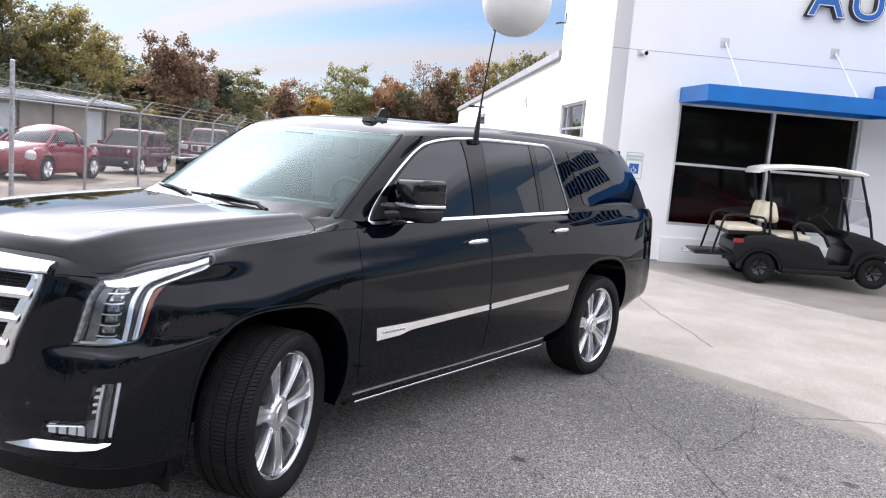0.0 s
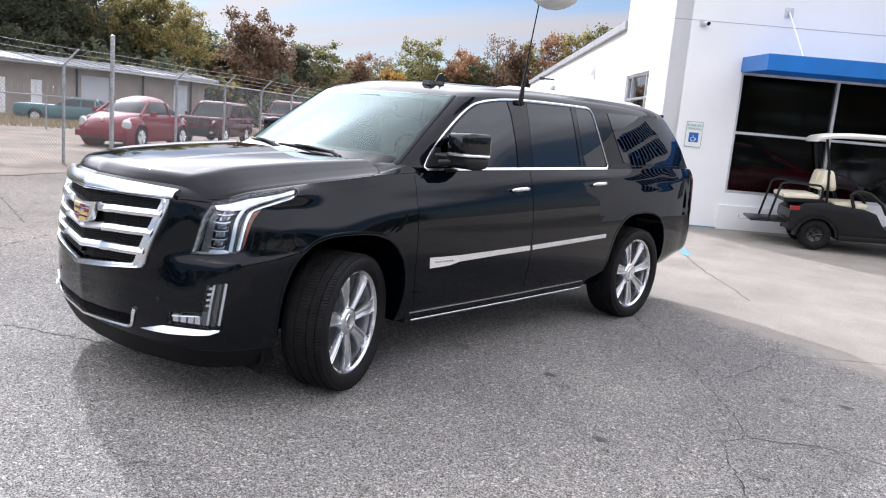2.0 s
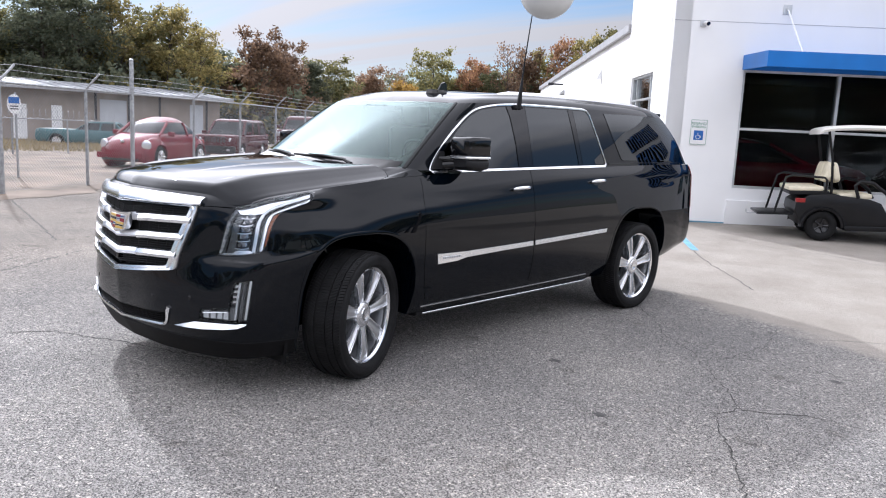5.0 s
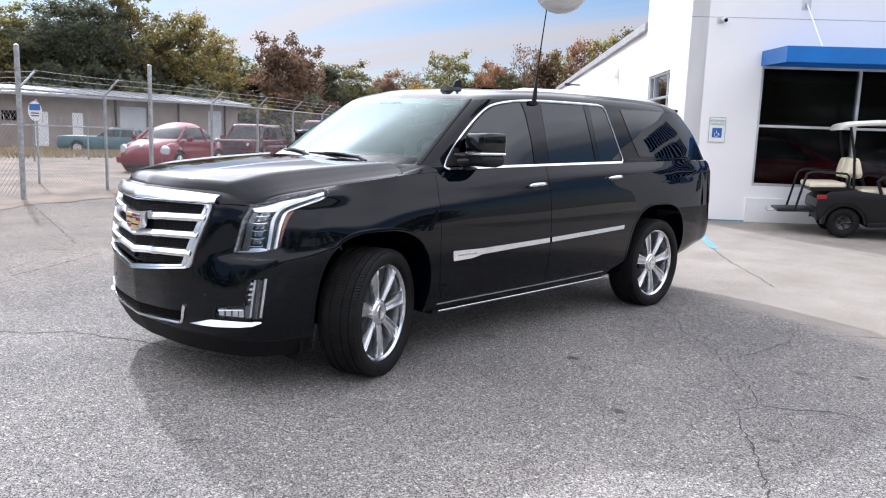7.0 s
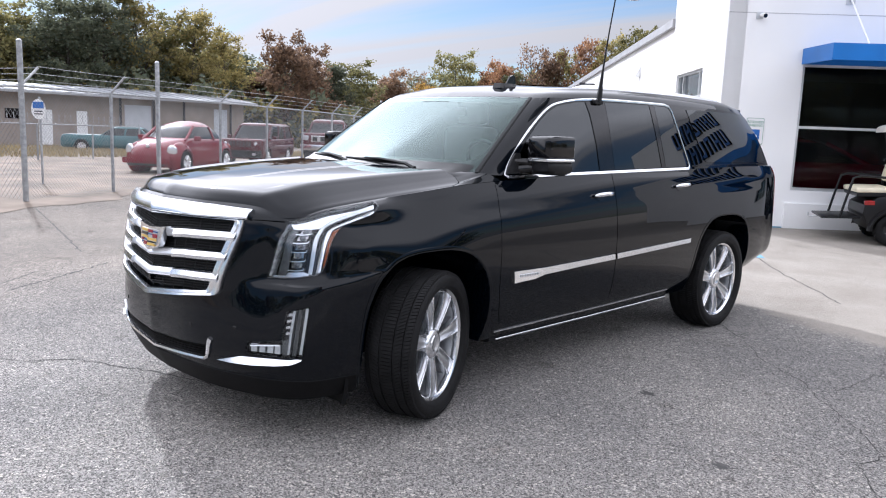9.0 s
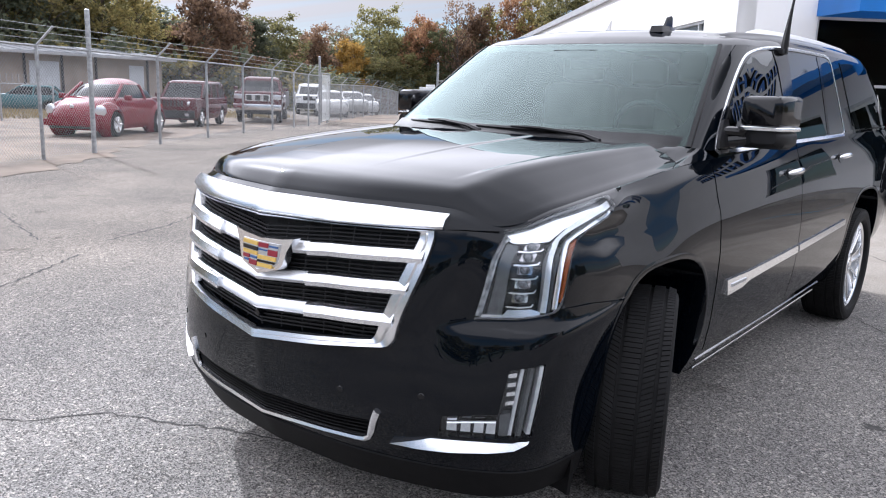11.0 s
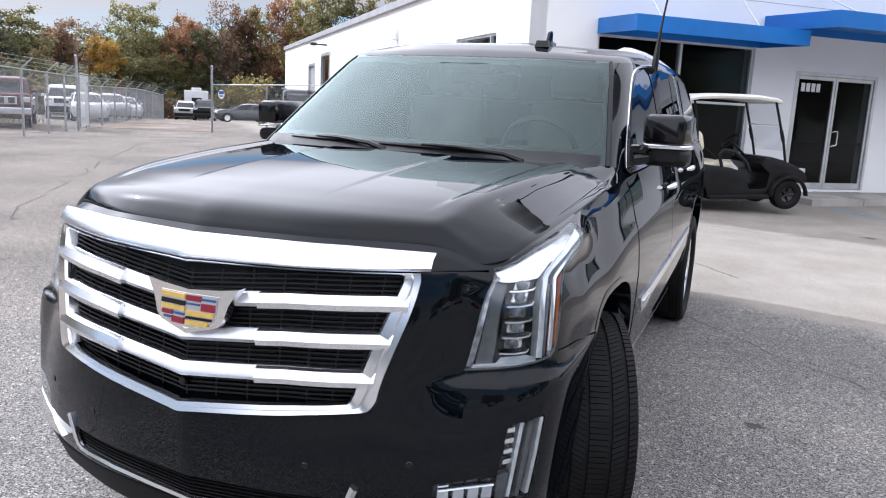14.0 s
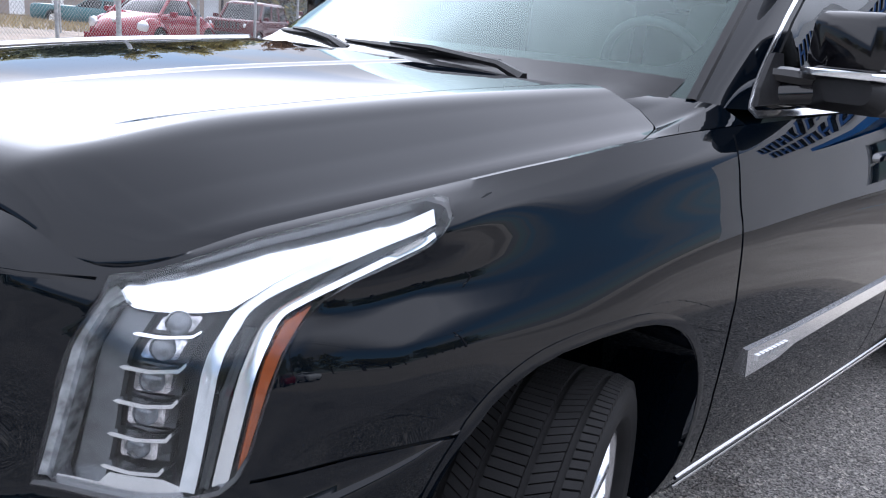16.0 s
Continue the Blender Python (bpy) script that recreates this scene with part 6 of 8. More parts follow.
def awning(s0, s1, depth, z_wall, thick, drop, label, rods):
    a = thing("awning", label, "awning", HOUSE)
    bm = bmesh.new()
    zt, zf = z_wall, z_wall - drop
    pts_t = [(s0, -.002, zt), (s1, -.002, zt), (s1, -depth, zf), (s0, -depth, zf)]
    hi = [bm.verts.new(p) for p in pts_t]
    lo = [bm.verts.new((x, y, z - thick)) for x, y, z in pts_t]
    for k in range(4):
        bm.faces.new((hi[k], hi[(k + 1) % 4], lo[(k + 1) % 4], lo[k]))
    bm.faces.new(hi)
    inset = [bm.verts.new((x + (.03 if x == s0 else -.03), y + (.03 if y < -.1 else -.03), z - thick)) for x, y, z in pts_t]
    deep = [bm.verts.new((v.co.x, v.co.y, v.co.z + thick * .5)) for v in inset]
    for k in range(4):
        bm.faces.new((lo[k], lo[(k + 1) % 4], inset[(k + 1) % 4], inset[k]))
        bm.faces.new((inset[k], inset[(k + 1) % 4], deep[(k + 1) % 4], deep[k]))
    bm.faces.new(deep[::-1])
    part("canopy", bm, "blue_metal", a, "flat blue metal canopy")
    for s in rods:
        bm = bmesh.new()
        tube(bm, [(s, -.03, 3.95), (s + .02, -depth * .72, zf - .02 + drop * .3)], .014, 8)
        part("support_rod", bm, "white", a, "white support rod", smooth=50)
        part("rod_bracket", joined([boxm(s - .075, s + .075, -.012, -.001, 3.87, 4.04, bevel=.003), boxm(s - .02, s + .02, -.05, -.012, 3.92, 3.98, bevel=.004)]), "alu", a)
        part("rod_foot", boxm(s - .03, s + .07, -depth * .72 - .03, -depth * .72 + .03, zf - .01, zf + .035, bevel=.004), "alu", a)


awning(1.27, 4.72, 1.20, 3.14, .255, .03, "blue metal awning over the shop window", (1.95, 3.93))
awning(4.75, 11.2, 1.75, 3.46, .27, .05, "blue metal awning over the entrance", (5.95, 8.6, 10.6))


def sign_letter(char, s, z, size):
    L = thing("sign_letter", "raised blue sign letter with white edge on wall", "sign letter", HOUSE @ Matrix.Translation((s, -.06, z)) @ Matrix.Rotation(radians(90), 4, "X"), group="shop sign letters")
    for nm, mt, k, off, dz in (("letter_side", "gloss_black", 1.0, .030, 0), ("letter_edge", "white", 1.0, .018, .052), ("letter_face", "blue_sign", 1.0, .0, .058)):
        cu = bpy.data.curves.new("letter", "FONT")
        cu.body, cu.size, cu.extrude, cu.offset = char, size, (.05 if nm == "letter_side" else .003), off
        tmp = new("tmp", cu)
        me = bpy.data.meshes.new_from_object(tmp.evaluated_get(bpy.context.evaluated_depsgraph_get()))
        bpy.data.objects.remove(tmp)
        bpy.data.curves.remove(cu)
        me.materials.clear()
        me.materials.append(M[mt])
        ob = new(nm, me)
        ob.parent = L
        ob.location = (0, 0, dz)


sign_letter("A", 3.30, 4.55, .92)
sign_letter("U", 4.02, 4.55, .92)


for row, (z, s0, n) in enumerate(((5.25, 11.4, 7), (4.30, 11.9, 6))):
    for k in range(n):
        L = thing("sign_letter", "dark blue sign block on the white front wall", "sign letter", HOUSE @ Matrix.Translation((s0 + k * .92, -.06, z)), group="shop sign letters")
        strokes = [(0, .15, 0, .74), (.47, .62, 0, .74), (.15, .47, (0, .3, .6)[k % 3], (.14, .44, .74)[k % 3])]
        for a, b, c, d in strokes:
            bar = part("letter_bar", boxm(a, b, -.05, .058, c, d, bevel=.01), "gloss_black", L)
            part("bar_face", boxm(a + .012, b - .012, -.056, -.051, c + .012, d - .012), "blue_sign", bar)


def text_part(name, body, size, material, parent, loc, rot):
    cu = bpy.data.curves.new("t", "FONT")
    cu.body, cu.size, cu.extrude, cu.align_x = body, size, .001, "CENTER"
    tmp = new("tmp", cu)
    me = bpy.data.meshes.new_from_object(tmp.evaluated_get(bpy.context.evaluated_depsgraph_get()))
    bpy.data.objects.remove(tmp)
    bpy.data.curves.remove(cu)
    me.materials.clear()
    me.materials.append(M[material])
    ob = new(name, me)
    ob.parent = parent
    ob.matrix_basis = Matrix.Translation(loc) @ rot
    return ob


def parking_sign():
    s = thing("parking_sign", "white and green reserved parking sign on white wall", "sign", HOUSE @ Matrix.Translation((.60, -.012, 1.745)))
    R90 = Matrix.Rotation(radians(90), 4, "X")

    def rr(w, h, r):
        return [(sx * (w - r) + r * math.cos(a), sy * (h - r) + r * math.sin(a)) for sx, sy, a0 in ((1, 1, 0), (-1, 1, 90), (-1, -1, 180), (1, -1, 270)) for a in [radians(a0 + k) for k in (0, 30, 60, 90)]]
    for nm, w, h, y, mt in (("sign_plate", .152, .228, 0, "white"), ("sign_border", .146, .222, .0025, "green_sign"), ("sign_face", .140, .216, .0045, "white")):
        bm = bmesh.new()
        prism(bm, rr(w, h, .02), y, y + .003, R90)
        part(nm, bm, mt, s)
    text_part("sign_text", "RESERVED", .060, "green_sign", s, (0, -.0085, .135), R90)
    text_part("sign_text", "PARKING", .060, "green_sign", s, (0, -.0085, .078), R90)
    bm = bmesh.new()
    prism(bm, rr(.085, .085, .006), .0075, .009, R90)
    o = part("symbol_field", bm, "blue_sign", s)
    o.location = (0, 0, -.055)
    bm = bmesh.new()
    tube(bm, [(.038 * math.cos(a) - .008, -.0115, -.083 + .038 * math.sin(a)) for a in np.linspace(radians(130), radians(390), 15)], .005, 6)
    tube(bm, [(-.012, -.0115, -.012), (-.008, -.0115, -.06), (.03, -.0115, -.062), (.045, -.0115, -.10)], .006, 6)
    part("symbol", bm, "white", s)


parking_sign()


def wall_camera(m, label):
    c = thing("security_camera", label, "camera", m)
    part("mount", boxm(-.055, .055, -.02, -.001, -.06, .06, bevel=.006), "alu", c)
    bm = bmesh.new()
    tube(bm, [(.02, -.02, 0), (.04, -.07, 0), (.06, -.11, -.015)], [.03, .038, .042], 12)
    part("housing", bm, "white", c, smooth=50)
    bm = bmesh.new()
    tube(bm, [(.06, -.111, -.015), (.066, -.125, -.02)], .034, 12)
    part("lens", bm, "gloss_black", c, smooth=50)


wall_camera(HOUSE @ Matrix.Translation((.50, 0, 3.66)), "small white bullet security camera on wall")
# things on the long side wall
wl = thing("wall_light", "dark wall light on bracket above a side door", "wall light", SIDE @ Matrix.Translation((18.4, 0.04, 3.62)))
part("bracket", boxm(-.05, .05, -.45, -.001, -.03, .03, bevel=.01), "dark_metal", wl)
part("lamp_head", boxm(-.14, .14, -.62, -.40, -.05, .06, bevel=.03), "dark_metal", wl)
wl = thing("wall_light", "small dark light fitting at the wall corner", "wall light", SIDE @ Matrix.Translation((3.95, 0, 4.72)))
bm = bmesh.new()
tube(bm, [(0, -.001, .22), (0, -.001, 0), (0, -.12, 0), (0, -.22, -.03)], .022, 6)
part("bracket", bm, "dark_metal", wl)
wv = thing("wall_vent", "small white triangular vent hood on side wall", "vent", SIDE @ Matrix.Translation((8.3, 0.04, 3.35)))
bm = bmesh.new()
prism(bm, [(0, -.16), (-.16, -.16), (0, .16)], -.10, .10, Matrix(((0, 0, 1, 0), (1, 0, 0, -.001), (0, 1, 0, 0), (0, 0, 0, 1))))
part("vent_hood", bm, "white", wv)


def side_door(hole, label, glassy):
    x0, x1, z0, z1 = hole
    d = thing("door_2" if glassy else "door_3", label, "door", SIDE @ Matrix.Translation((0, .04, 0)), kind="structure")
    part("door_frame", joined([boxm(x0, x0 + .12, -.03, .1, z0, z1), boxm(x1 - .12, x1, -.03, .1, z0, z1), boxm(x0 + .12, x1 - .12, -.03, .1, z1 - .12, z1)]), "alu", d)
    part("door_leaf", boxm(x0 + .125, x1 - .125, .05, .10, z0, z1 - .125), "gloss_black" if glassy else "coping", d)


side_door(SD1, "tall dark glazed side door in grey frame", True)
side_door(SD2, "grey side door set into white wall", False)

# walkway slab before the entrance
def walkway():
    bm = bmesh.new()
    for k in range(4):
        s0, s1 = 5.20 + k * 1.22, 5.20 + (k + 1) * 1.22 - .012
        box(bm, s0, s1, -1.25, -.002, -.1, .225 + .006 * (k % 2), bevel=.012)
    ob = part("pavement", bm, "concrete", smooth=40)
    ob.matrix_world = HOUSE
    tagged(ob, "raised concrete walkway slab before the entrance", "walkway", kind="structure")


walkway()


def paint_line(pts, width, material, label, dz=.004):
    bm = bmesh.new()
    L = []
    for i, (x, y) in enumerate(pts):
        a, b = pts[max(0, i - 1)], pts[min(len(pts) - 1, i + 1)]
        d = Vector((b[0] - a[0], b[1] - a[1])).normalized()
        nx, ny = -d.y * width / 2, d.x * width / 2
        L.append([(x + nx, y + ny, ground_z(x + nx, y + ny) + dz), (x - nx, y - ny, ground_z(x - nx, y - ny) + dz)])
    grid_faces(bm, L)
    ob = part("paint_line", bm, material)
    return tagged(ob, label, "paint line", kind="structure")


ln = lambda a, b, n=14: [tuple(Vector(a).lerp(Vector(b), k / n)) for k in range(n + 1)]
paint_line(ln((-1.30, 8.52), (-.42, 7.30)), .11, "blue_line", "worn pale blue parking line on asphalt")
paint_line(ln((2.55, 12.4), (4.3, 11.1)), .08, "blue_line", "worn pale blue line along the walkway", .006)


# cracks and seams in the asphalt
def crack(pts, w, seed, label="thin branching crack in the asphalt"):
    rnd = random.Random(seed)
    fine = []
    for (x0, y0), (x1, y1) in zip(pts, pts[1:]):
        n = max(3, int(math.hypot(x1 - x0, y1 - y0) / .05))
        fine += [(x0 + (x1 - x0) * k / n + rnd.gauss(0, .010), y0 + (y1 - y0) * k / n + rnd.gauss(0, .010)) for k in range(n)]
    bm = bmesh.new()
    rows = []
    for i, (x, y) in enumerate(fine):
        a, b = fine[max(0, i - 1)], fine[min(len(fine) - 1, i + 1)]
        d = Vector((b[0] - a[0], b[1] - a[1])).normalized()
        ww = w * rnd.uniform(.35, 1.2)
        nx, ny = -d.y * ww / 2, d.x * ww / 2
        z = ground_z(x, y) + .0025
        rows.append([(x + nx, y + ny, z), (x - nx, y - ny, z)])
    grid_faces(bm, rows)
    ob = part("crack", bm, "crack")
    return tagged(ob, label, "crack", kind="structure")


crack([(1.35, 2.95), (1.70, 2.53), (2.05, 2.28), (2.36, 1.91), (2.62, 1.62), (2.86, 1.30), (2.78, 1.10), (3.08, .66), (3.33, .27), (3.6, -.3)], .008, 3)
crack([(2.86, 1.30), (3.2, 1.55), (3.6, 1.60)], .008, 4)
crack([(2.2, 3.6), (2.36, 2.9), (2.30, 2.2)], .007, 5)
crack([(-2.4, -2.3), (-1.75, -1.85), (-1.32, -1.5), (-1.19, -1.26), (-.61, -.95), (-.2, -.80), (.3, -.55)], .012, 6)
for k, (a, b) in enumerate((((-16.7, 16.2), (-14.6, 13.2)), ((-14.8, 13.6), (-12.7, 10.8)), ((-12.5, 10.7), (-10.6, 8.3)), ((-10.7, 8.2), (-9.7, 7.1)), ((-9.3, 6.6), (-8.3, 5.3)), ((-8.0, 5.0), (-6.4, 3.2)), ((-5.9, 2.4), (-4.9, .6)), ((-4.5, .2), (-3.5, -1.1)))):
    m_ = ((a[0] + b[0]) / 2 + .12 * math.sin(k * 2.3), (a[1] + b[1]) / 2 + .10 * math.cos(k * 1.9))
    crack([a, m_, b], .045 - .003 * k, 70 + k, "long dark broken seam in the asphalt lane")
crack([(-3.0, -2.0), (-3.5, -1.45), (-4.0, -.9), (-4.4, -.5)], .012, 8)
crack([(-10.9, 1.25), (-9.4, .98), (-8.17, .75), (-6.85, .51), (-5.3, .2)], .022, 9)
crack([(-.75, 7.7), (-.39, 7.18), (.28, 6.33), (.86, 5.71), (1.36, 5.13)], .016, 10)
crack([(2.46, 3.4), (2.81, 3.74), (3.3, 4.1), (4.0, 4.5)], .010, 12)
crack([(.95, 3.35), (1.17, 3.12), (1.35, 2.95)], .010, 13)
crack([(-.6, 8.9), (.2, 8.7), (.9, 8.8), (1.6, 8.5), (2.6, 8.9)], .012, 11)


def stain(x, y, r, seed, label="dark oil stain on asphalt"):
    rnd = random.Random(seed)
    bm = bmesh.new()
    pts = [(x + r * (1 + .4 * math.sin(k * 1.7 + seed)) * rnd.uniform(.6, 1.1) * math.cos(k * math.pi / 9), y + r * rnd.uniform(.5, 1.0) * math.sin(k * math.pi / 9)) for k in range(18)]
    bm.faces.new([bm.verts.new((px, py, ground_z(px, py) + .002)) for px, py in pts])
    tagged(part("oil_stain", bm, "stain"), label, "stain", kind="structure")


for k, (x, y, r) in enumerate(((2.9, 9.2, .10), (3.2, 9.5, .06), (1.55, 1.2, .05), (2.35, .55, .045), (-7.0, 4.5, .09), (3.05, 2.4, .05))):
    stain(x, y, r, k)


# ------------------------------------------------------------------ chain-link fences
def fence(name, label, a, b, posts, height, arms=True, mesh=True, end_tall=(), step=.10):
    """Chain-link fence from a to b; posts are distances along it. Arms carry barbed wire."""
    a, b = Vector((*a, 0)), Vector((*b, 0))
    d = (b - a).normalized()
    n = Vector((d.y, -d.x, 0))
    if n.dot(Vector((1, .67, 0))) < 0:
        n = -n
    length = (b - a).length
    f = thing(name, label, "fence", Matrix.Translation(a))

    def at(r, z, out=0.0):
        p = a + d * r + n * out
        return Vector((p.x - a.x, p.y - a.y, ground_z(p.x, p.y) + z))
    for r in posts:
        bm = bmesh.new()
        tall = r in end_tall
        h = height + (.78 if tall else .02)
        rad = .05 if tall else .034
        tube(bm, [at(r, -.05), at(r, h)], rad, 10)
        if tall:
            tube(bm, [at(r, h), at(r, h + .03)], [rad * 1.08, rad * .5], 10)
        part("post", bm, "galv", f, smooth=50)
        if arms and not tall:
            bm = bmesh.new()
            tube(bm, [at(r, height), at(r, height + .34, .34)], .022, 6)
            part("wire_arm", bm, "galv", f)
    bm = bmesh.new()
    pts = [at(r, height) for r in np.linspace(0, length, int(length / 1.5) + 2)]
    tube(bm, pts, .024, 6)
    part("top_rail", bm, "galv", f, smooth=50)
    if arms:
        for k in (.33, .66, 1.0):
            bm = bmesh.new()
            tube(bm, [at(r, height + .33 * k + .01 - .01 * math.sin(r), .33 * k) for r in np.linspace(0, length, int(length / .8) + 2)], .004, 4)
            for r in np.arange(.1, length, .15):
                p = at(r, height + .33 * k + .01 - .01 * math.sin(r), .33 * k)
                tube(bm, [p + Vector((0, 0, -.018)), p + Vector((.008, 0, .018))], .003, 3)
            part("barbed_wire", bm, "galv", f)
    if mesh:
        verts, faces = [], []
        r0 = .0022

        def wire(p, q):
            k = len(verts)
            u = (q - p).normalized()
            s = u.cross(n).normalized() * r0
            w = n * r0
            for o in (p, q):
                verts.extend([o + s, o - s * .5 + w * .87, o - s * .5 - w * .87])
            for i in range(3):
                j = (i + 1) % 3
                faces.append((k + i, k + j, k + 3 + j, k + 3 + i))
        h = height - .06
        for sgn in (1, -1):
            r = -h
            while r < length + h:
                lo_r, hi_r = r, r + h
                t0, t1 = max(0, -lo_r / h), min(1, (length - lo_r) / h)
                if t1 > t0:
                    seg = 3
                    for k in range(seg):
                        ta, tb = t0 + (t1 - t0) * k / seg, t0 + (t1 - t0) * (k + 1) / seg
                        za, zb = (ta, tb) if sgn > 0 else (1 - ta, 1 - tb)
                        wire(at(lo_r + h * ta, .04 + h * za), at(lo_r + h * tb, .04 + h * zb))
                r += step
        me = bpy.data.meshes.new("chain_link")
        me.from_pydata([tuple(v) for v in verts], [], faces)
        me.materials.append(M["wire"])
        ob = new("chain_link", me)
        ob.parent = f
        ob["kind"] = "stuff"
    return f


FA = Vector((-11.2, 1.28))
FD = Vector((-.555, .832))
fp = lambda r: tuple(FA + FD * r)
fence("chain_link_fence", "grey galvanised chain-link fence with barbed wire arms", fp(0), fp(21.7), (0, 2.5, 4.2, 7.1, 9.95, 12.7, 15.5, 18.0, 20.0, 21.7), 2.05, end_tall=(0, 4.2, 21.7), step=.08)
fence("chain_link_fence", "far stretch of chain-link fence with barbed wire", (-24.8, 21.15), (-37.4, 39.3), tuple(np.arange(0, 20, 2.9)) + (22.0,), 1.75, step=.055)
fence("chain_link_fence", "short chain-link gate section beside the white building", (-20.9, 24.3), (-14.0, 22.7), (0, 3.5, 7.0), 2.05, arms=False, end_tall=(0,), step=.12)
fence("chain_link_fence", "chain-link fence running off beside the yard gate", fp(0), (-24.0, -3.0), (0, 2.4, 5.2, 8.0, 10.8, 13.4), 2.05, step=.12)


fence("chain_link_fence", "low inner chain-link fence across the dirt yard", (-25.2, 3.6), (-28.6, 10.6), (0, 2.6, 5.2, 7.78), 1.30, arms=False, step=.16)
bm = bmesh.new()
rz_a, rz_b = Vector((-25.2, 3.6, 1.24)), Vector((-28.6, 10.6, 1.18))
rz_u = (rz_b - rz_a).normalized()
tube(bm, [rz_a.lerp(rz_b, k / 420) + rz_u * .10 * math.sin(k * .42) + Vector((0, 0, .20 + .17 * math.sin(k * .42 + 1.57))) + rz_u.cross(Vector((0, 0, 1))) * .17 * math.cos(k * .42 + 1.57) for k in range(421)], .006, 4)
tagged(part("razor_wire", bm, "galv"), "coiled razor wire on the inner yard fence", "razor wire")


def yard_gate():
    g = thing("yard_gate", "open chain-link yard gate leaf with white slats", "gate", Matrix.Translation((*fp(22.0), -.08)))
    tip = Vector((-1.75, 2.05, 0))
    bm = bmesh.new()
    tube(bm, [(0, 0, .1), (0, 0, 2.15), (tip.x, tip.y, 2.15), (tip.x, tip.y, .1), (0, 0, .1)], .03, 6)
    part("gate_frame", bm, "galv", g)
    for k in range(18):
        p = tip * ((k + .5) / 18)
        q = tip.normalized() * .055
        bm = bmesh.new()
        vs = [bm.verts.new((p.x + s * q.x, p.y + s * q.y, z)) for s, z in ((-1, .15), (1, .15), (1, 2.1), (-1, 2.1))]
        bm.faces.new(vs)
        r = bmesh.ops.extrude_face_region(bm, geom=list(bm.faces))
        bmesh.ops.translate(bm, verts=[v for v in r["geom"] if isinstance(v, bmesh.types.BMVert)], vec=(.01, -.007, 0))
        part("slat", bm, "slat", g)


yard_gate()


def fence_sign(x, y, z, label, k=1.0):
    s = thing("fence_sign", label, "sign", pose(x, y, z, 0, 0, 48))
    bm = bmesh.new()
    revolve(bm, [(0, 0), (.22 * k, 0), (.22 * k, .006), (0, .006)], 24, Matrix.Rotation(radians(90), 4, "Z") @ Matrix.Diagonal((1, .85, 1.2, 1)))
    part("sign_plate", bm, "white", s)
    part("sign_band", boxm(-.14 * k, .14 * k, -.008, -.001, .02 * k, .19 * k, bevel=.002), "blue_sign", s)
    for j in range(2):
        part("text_bar", boxm(-.11 * k, .11 * k, -.006, -.001, (-.14 + j * .07) * k, (-.11 + j * .07) * k), "dark_metal", s)


fence_sign(-14.83, 2.62, 1.68, "round white and blue sign on a post behind the fence", .85)
bm = bmesh.new()
tube(bm, [(-14.86, 2.66, 1.95), (-14.86, 2.66, -.1)], .025, 8)
tagged(part("sign_post", bm, "galv"), "thin galvanised post of the yard sign", "post")
fence_sign(-20.2, 24.05, 1.55, "small round white and blue sign on the gate", .72)


# ------------------------------------------------------------------ parked vehicles
def plan(y0, y1, w, rf, rr, z, n=6):
    """A rounded rectangle in plan at height z; rf and rr are the corner radii at front and rear."""
    out = []
    for cx, cy, r, a0 in ((w - rr, y1 - rr, rr, 0), (-w + rr, y1 - rr, rr, 90), (-w + rf, y0 + rf, rf, 180), (w - rf, y0 + rf, rf, 270)):
        for k in range(n + 1):
            a = radians(a0 + 90 * k / n)
            out.append((cx + r * math.cos(a), cy + r * math.sin(a), z))
    return out


def slices(rows):
    """A solid from plan slices (z, y0, y1, halfwidth, front radius, rear radius)."""
    bm = bmesh.new()
    pts = [plan(y0, y1, w, rf, rr, z) for z, y0, y1, w, rf, rr in rows]
    dense = []
    for a, b in zip(pts, pts[1:]):
        dense.append(a)
    dense.append(pts[-1])
    vs = grid_faces(bm, dense, close_u=True)
    bm.faces.new(vs[0][::-1])
    bm.faces.new(vs[-1])
    return bm


def smooth_rows(rows, k=4):
    return [tuple(r) for r in catmull(rows, (len(rows) - 1) * k + 1)]


def small_wheel(parent, x, y, r, w, s):
    h = new("wheel")
    h.parent = parent
    bm = bmesh.new()
    revolve(bm, [(r * .62, w * .45), (r * .72, w * .52), (r * .93, w * .5), (r, w * .36), (r, -w * .36), (r * .93, -w * .5), (0, -w * .5)], 28)
    part("tyre", bm, "rubber", h, smooth=40)
    bm = bmesh.new()
    revolve(bm, [(0, w * .40), (r * .12, w * .41), (r * .16, w * .33), (r * .58, w * .40), (r * .64, w * .47), (r * .67, w * .40), (r * .66, 0)], 28)
    part("rim", bm, "satin", h, smooth=30)
    for k in range(5):
        a = 2 * math.pi * k / 5
        bm = bmesh.new()
        c, sn = math.cos(a), math.sin(a)
        tube(bm, [(w * .43, r * .2 * c, r * .2 * sn), (w * .43, r * .6 * c, r * .6 * sn)], [r * .07, r * .11], 6)
        part("spoke", bm, "wheel_silver", h)
    h.matrix_basis = pose(x, y, r, 0, 0, 0 if s > 0 else 180)


def pillar(parent, pts, w, material):
    bm = bmesh.new()
    tube(bm, pts, w, 6)
    part("pillar", bm, material, parent, smooth=50)


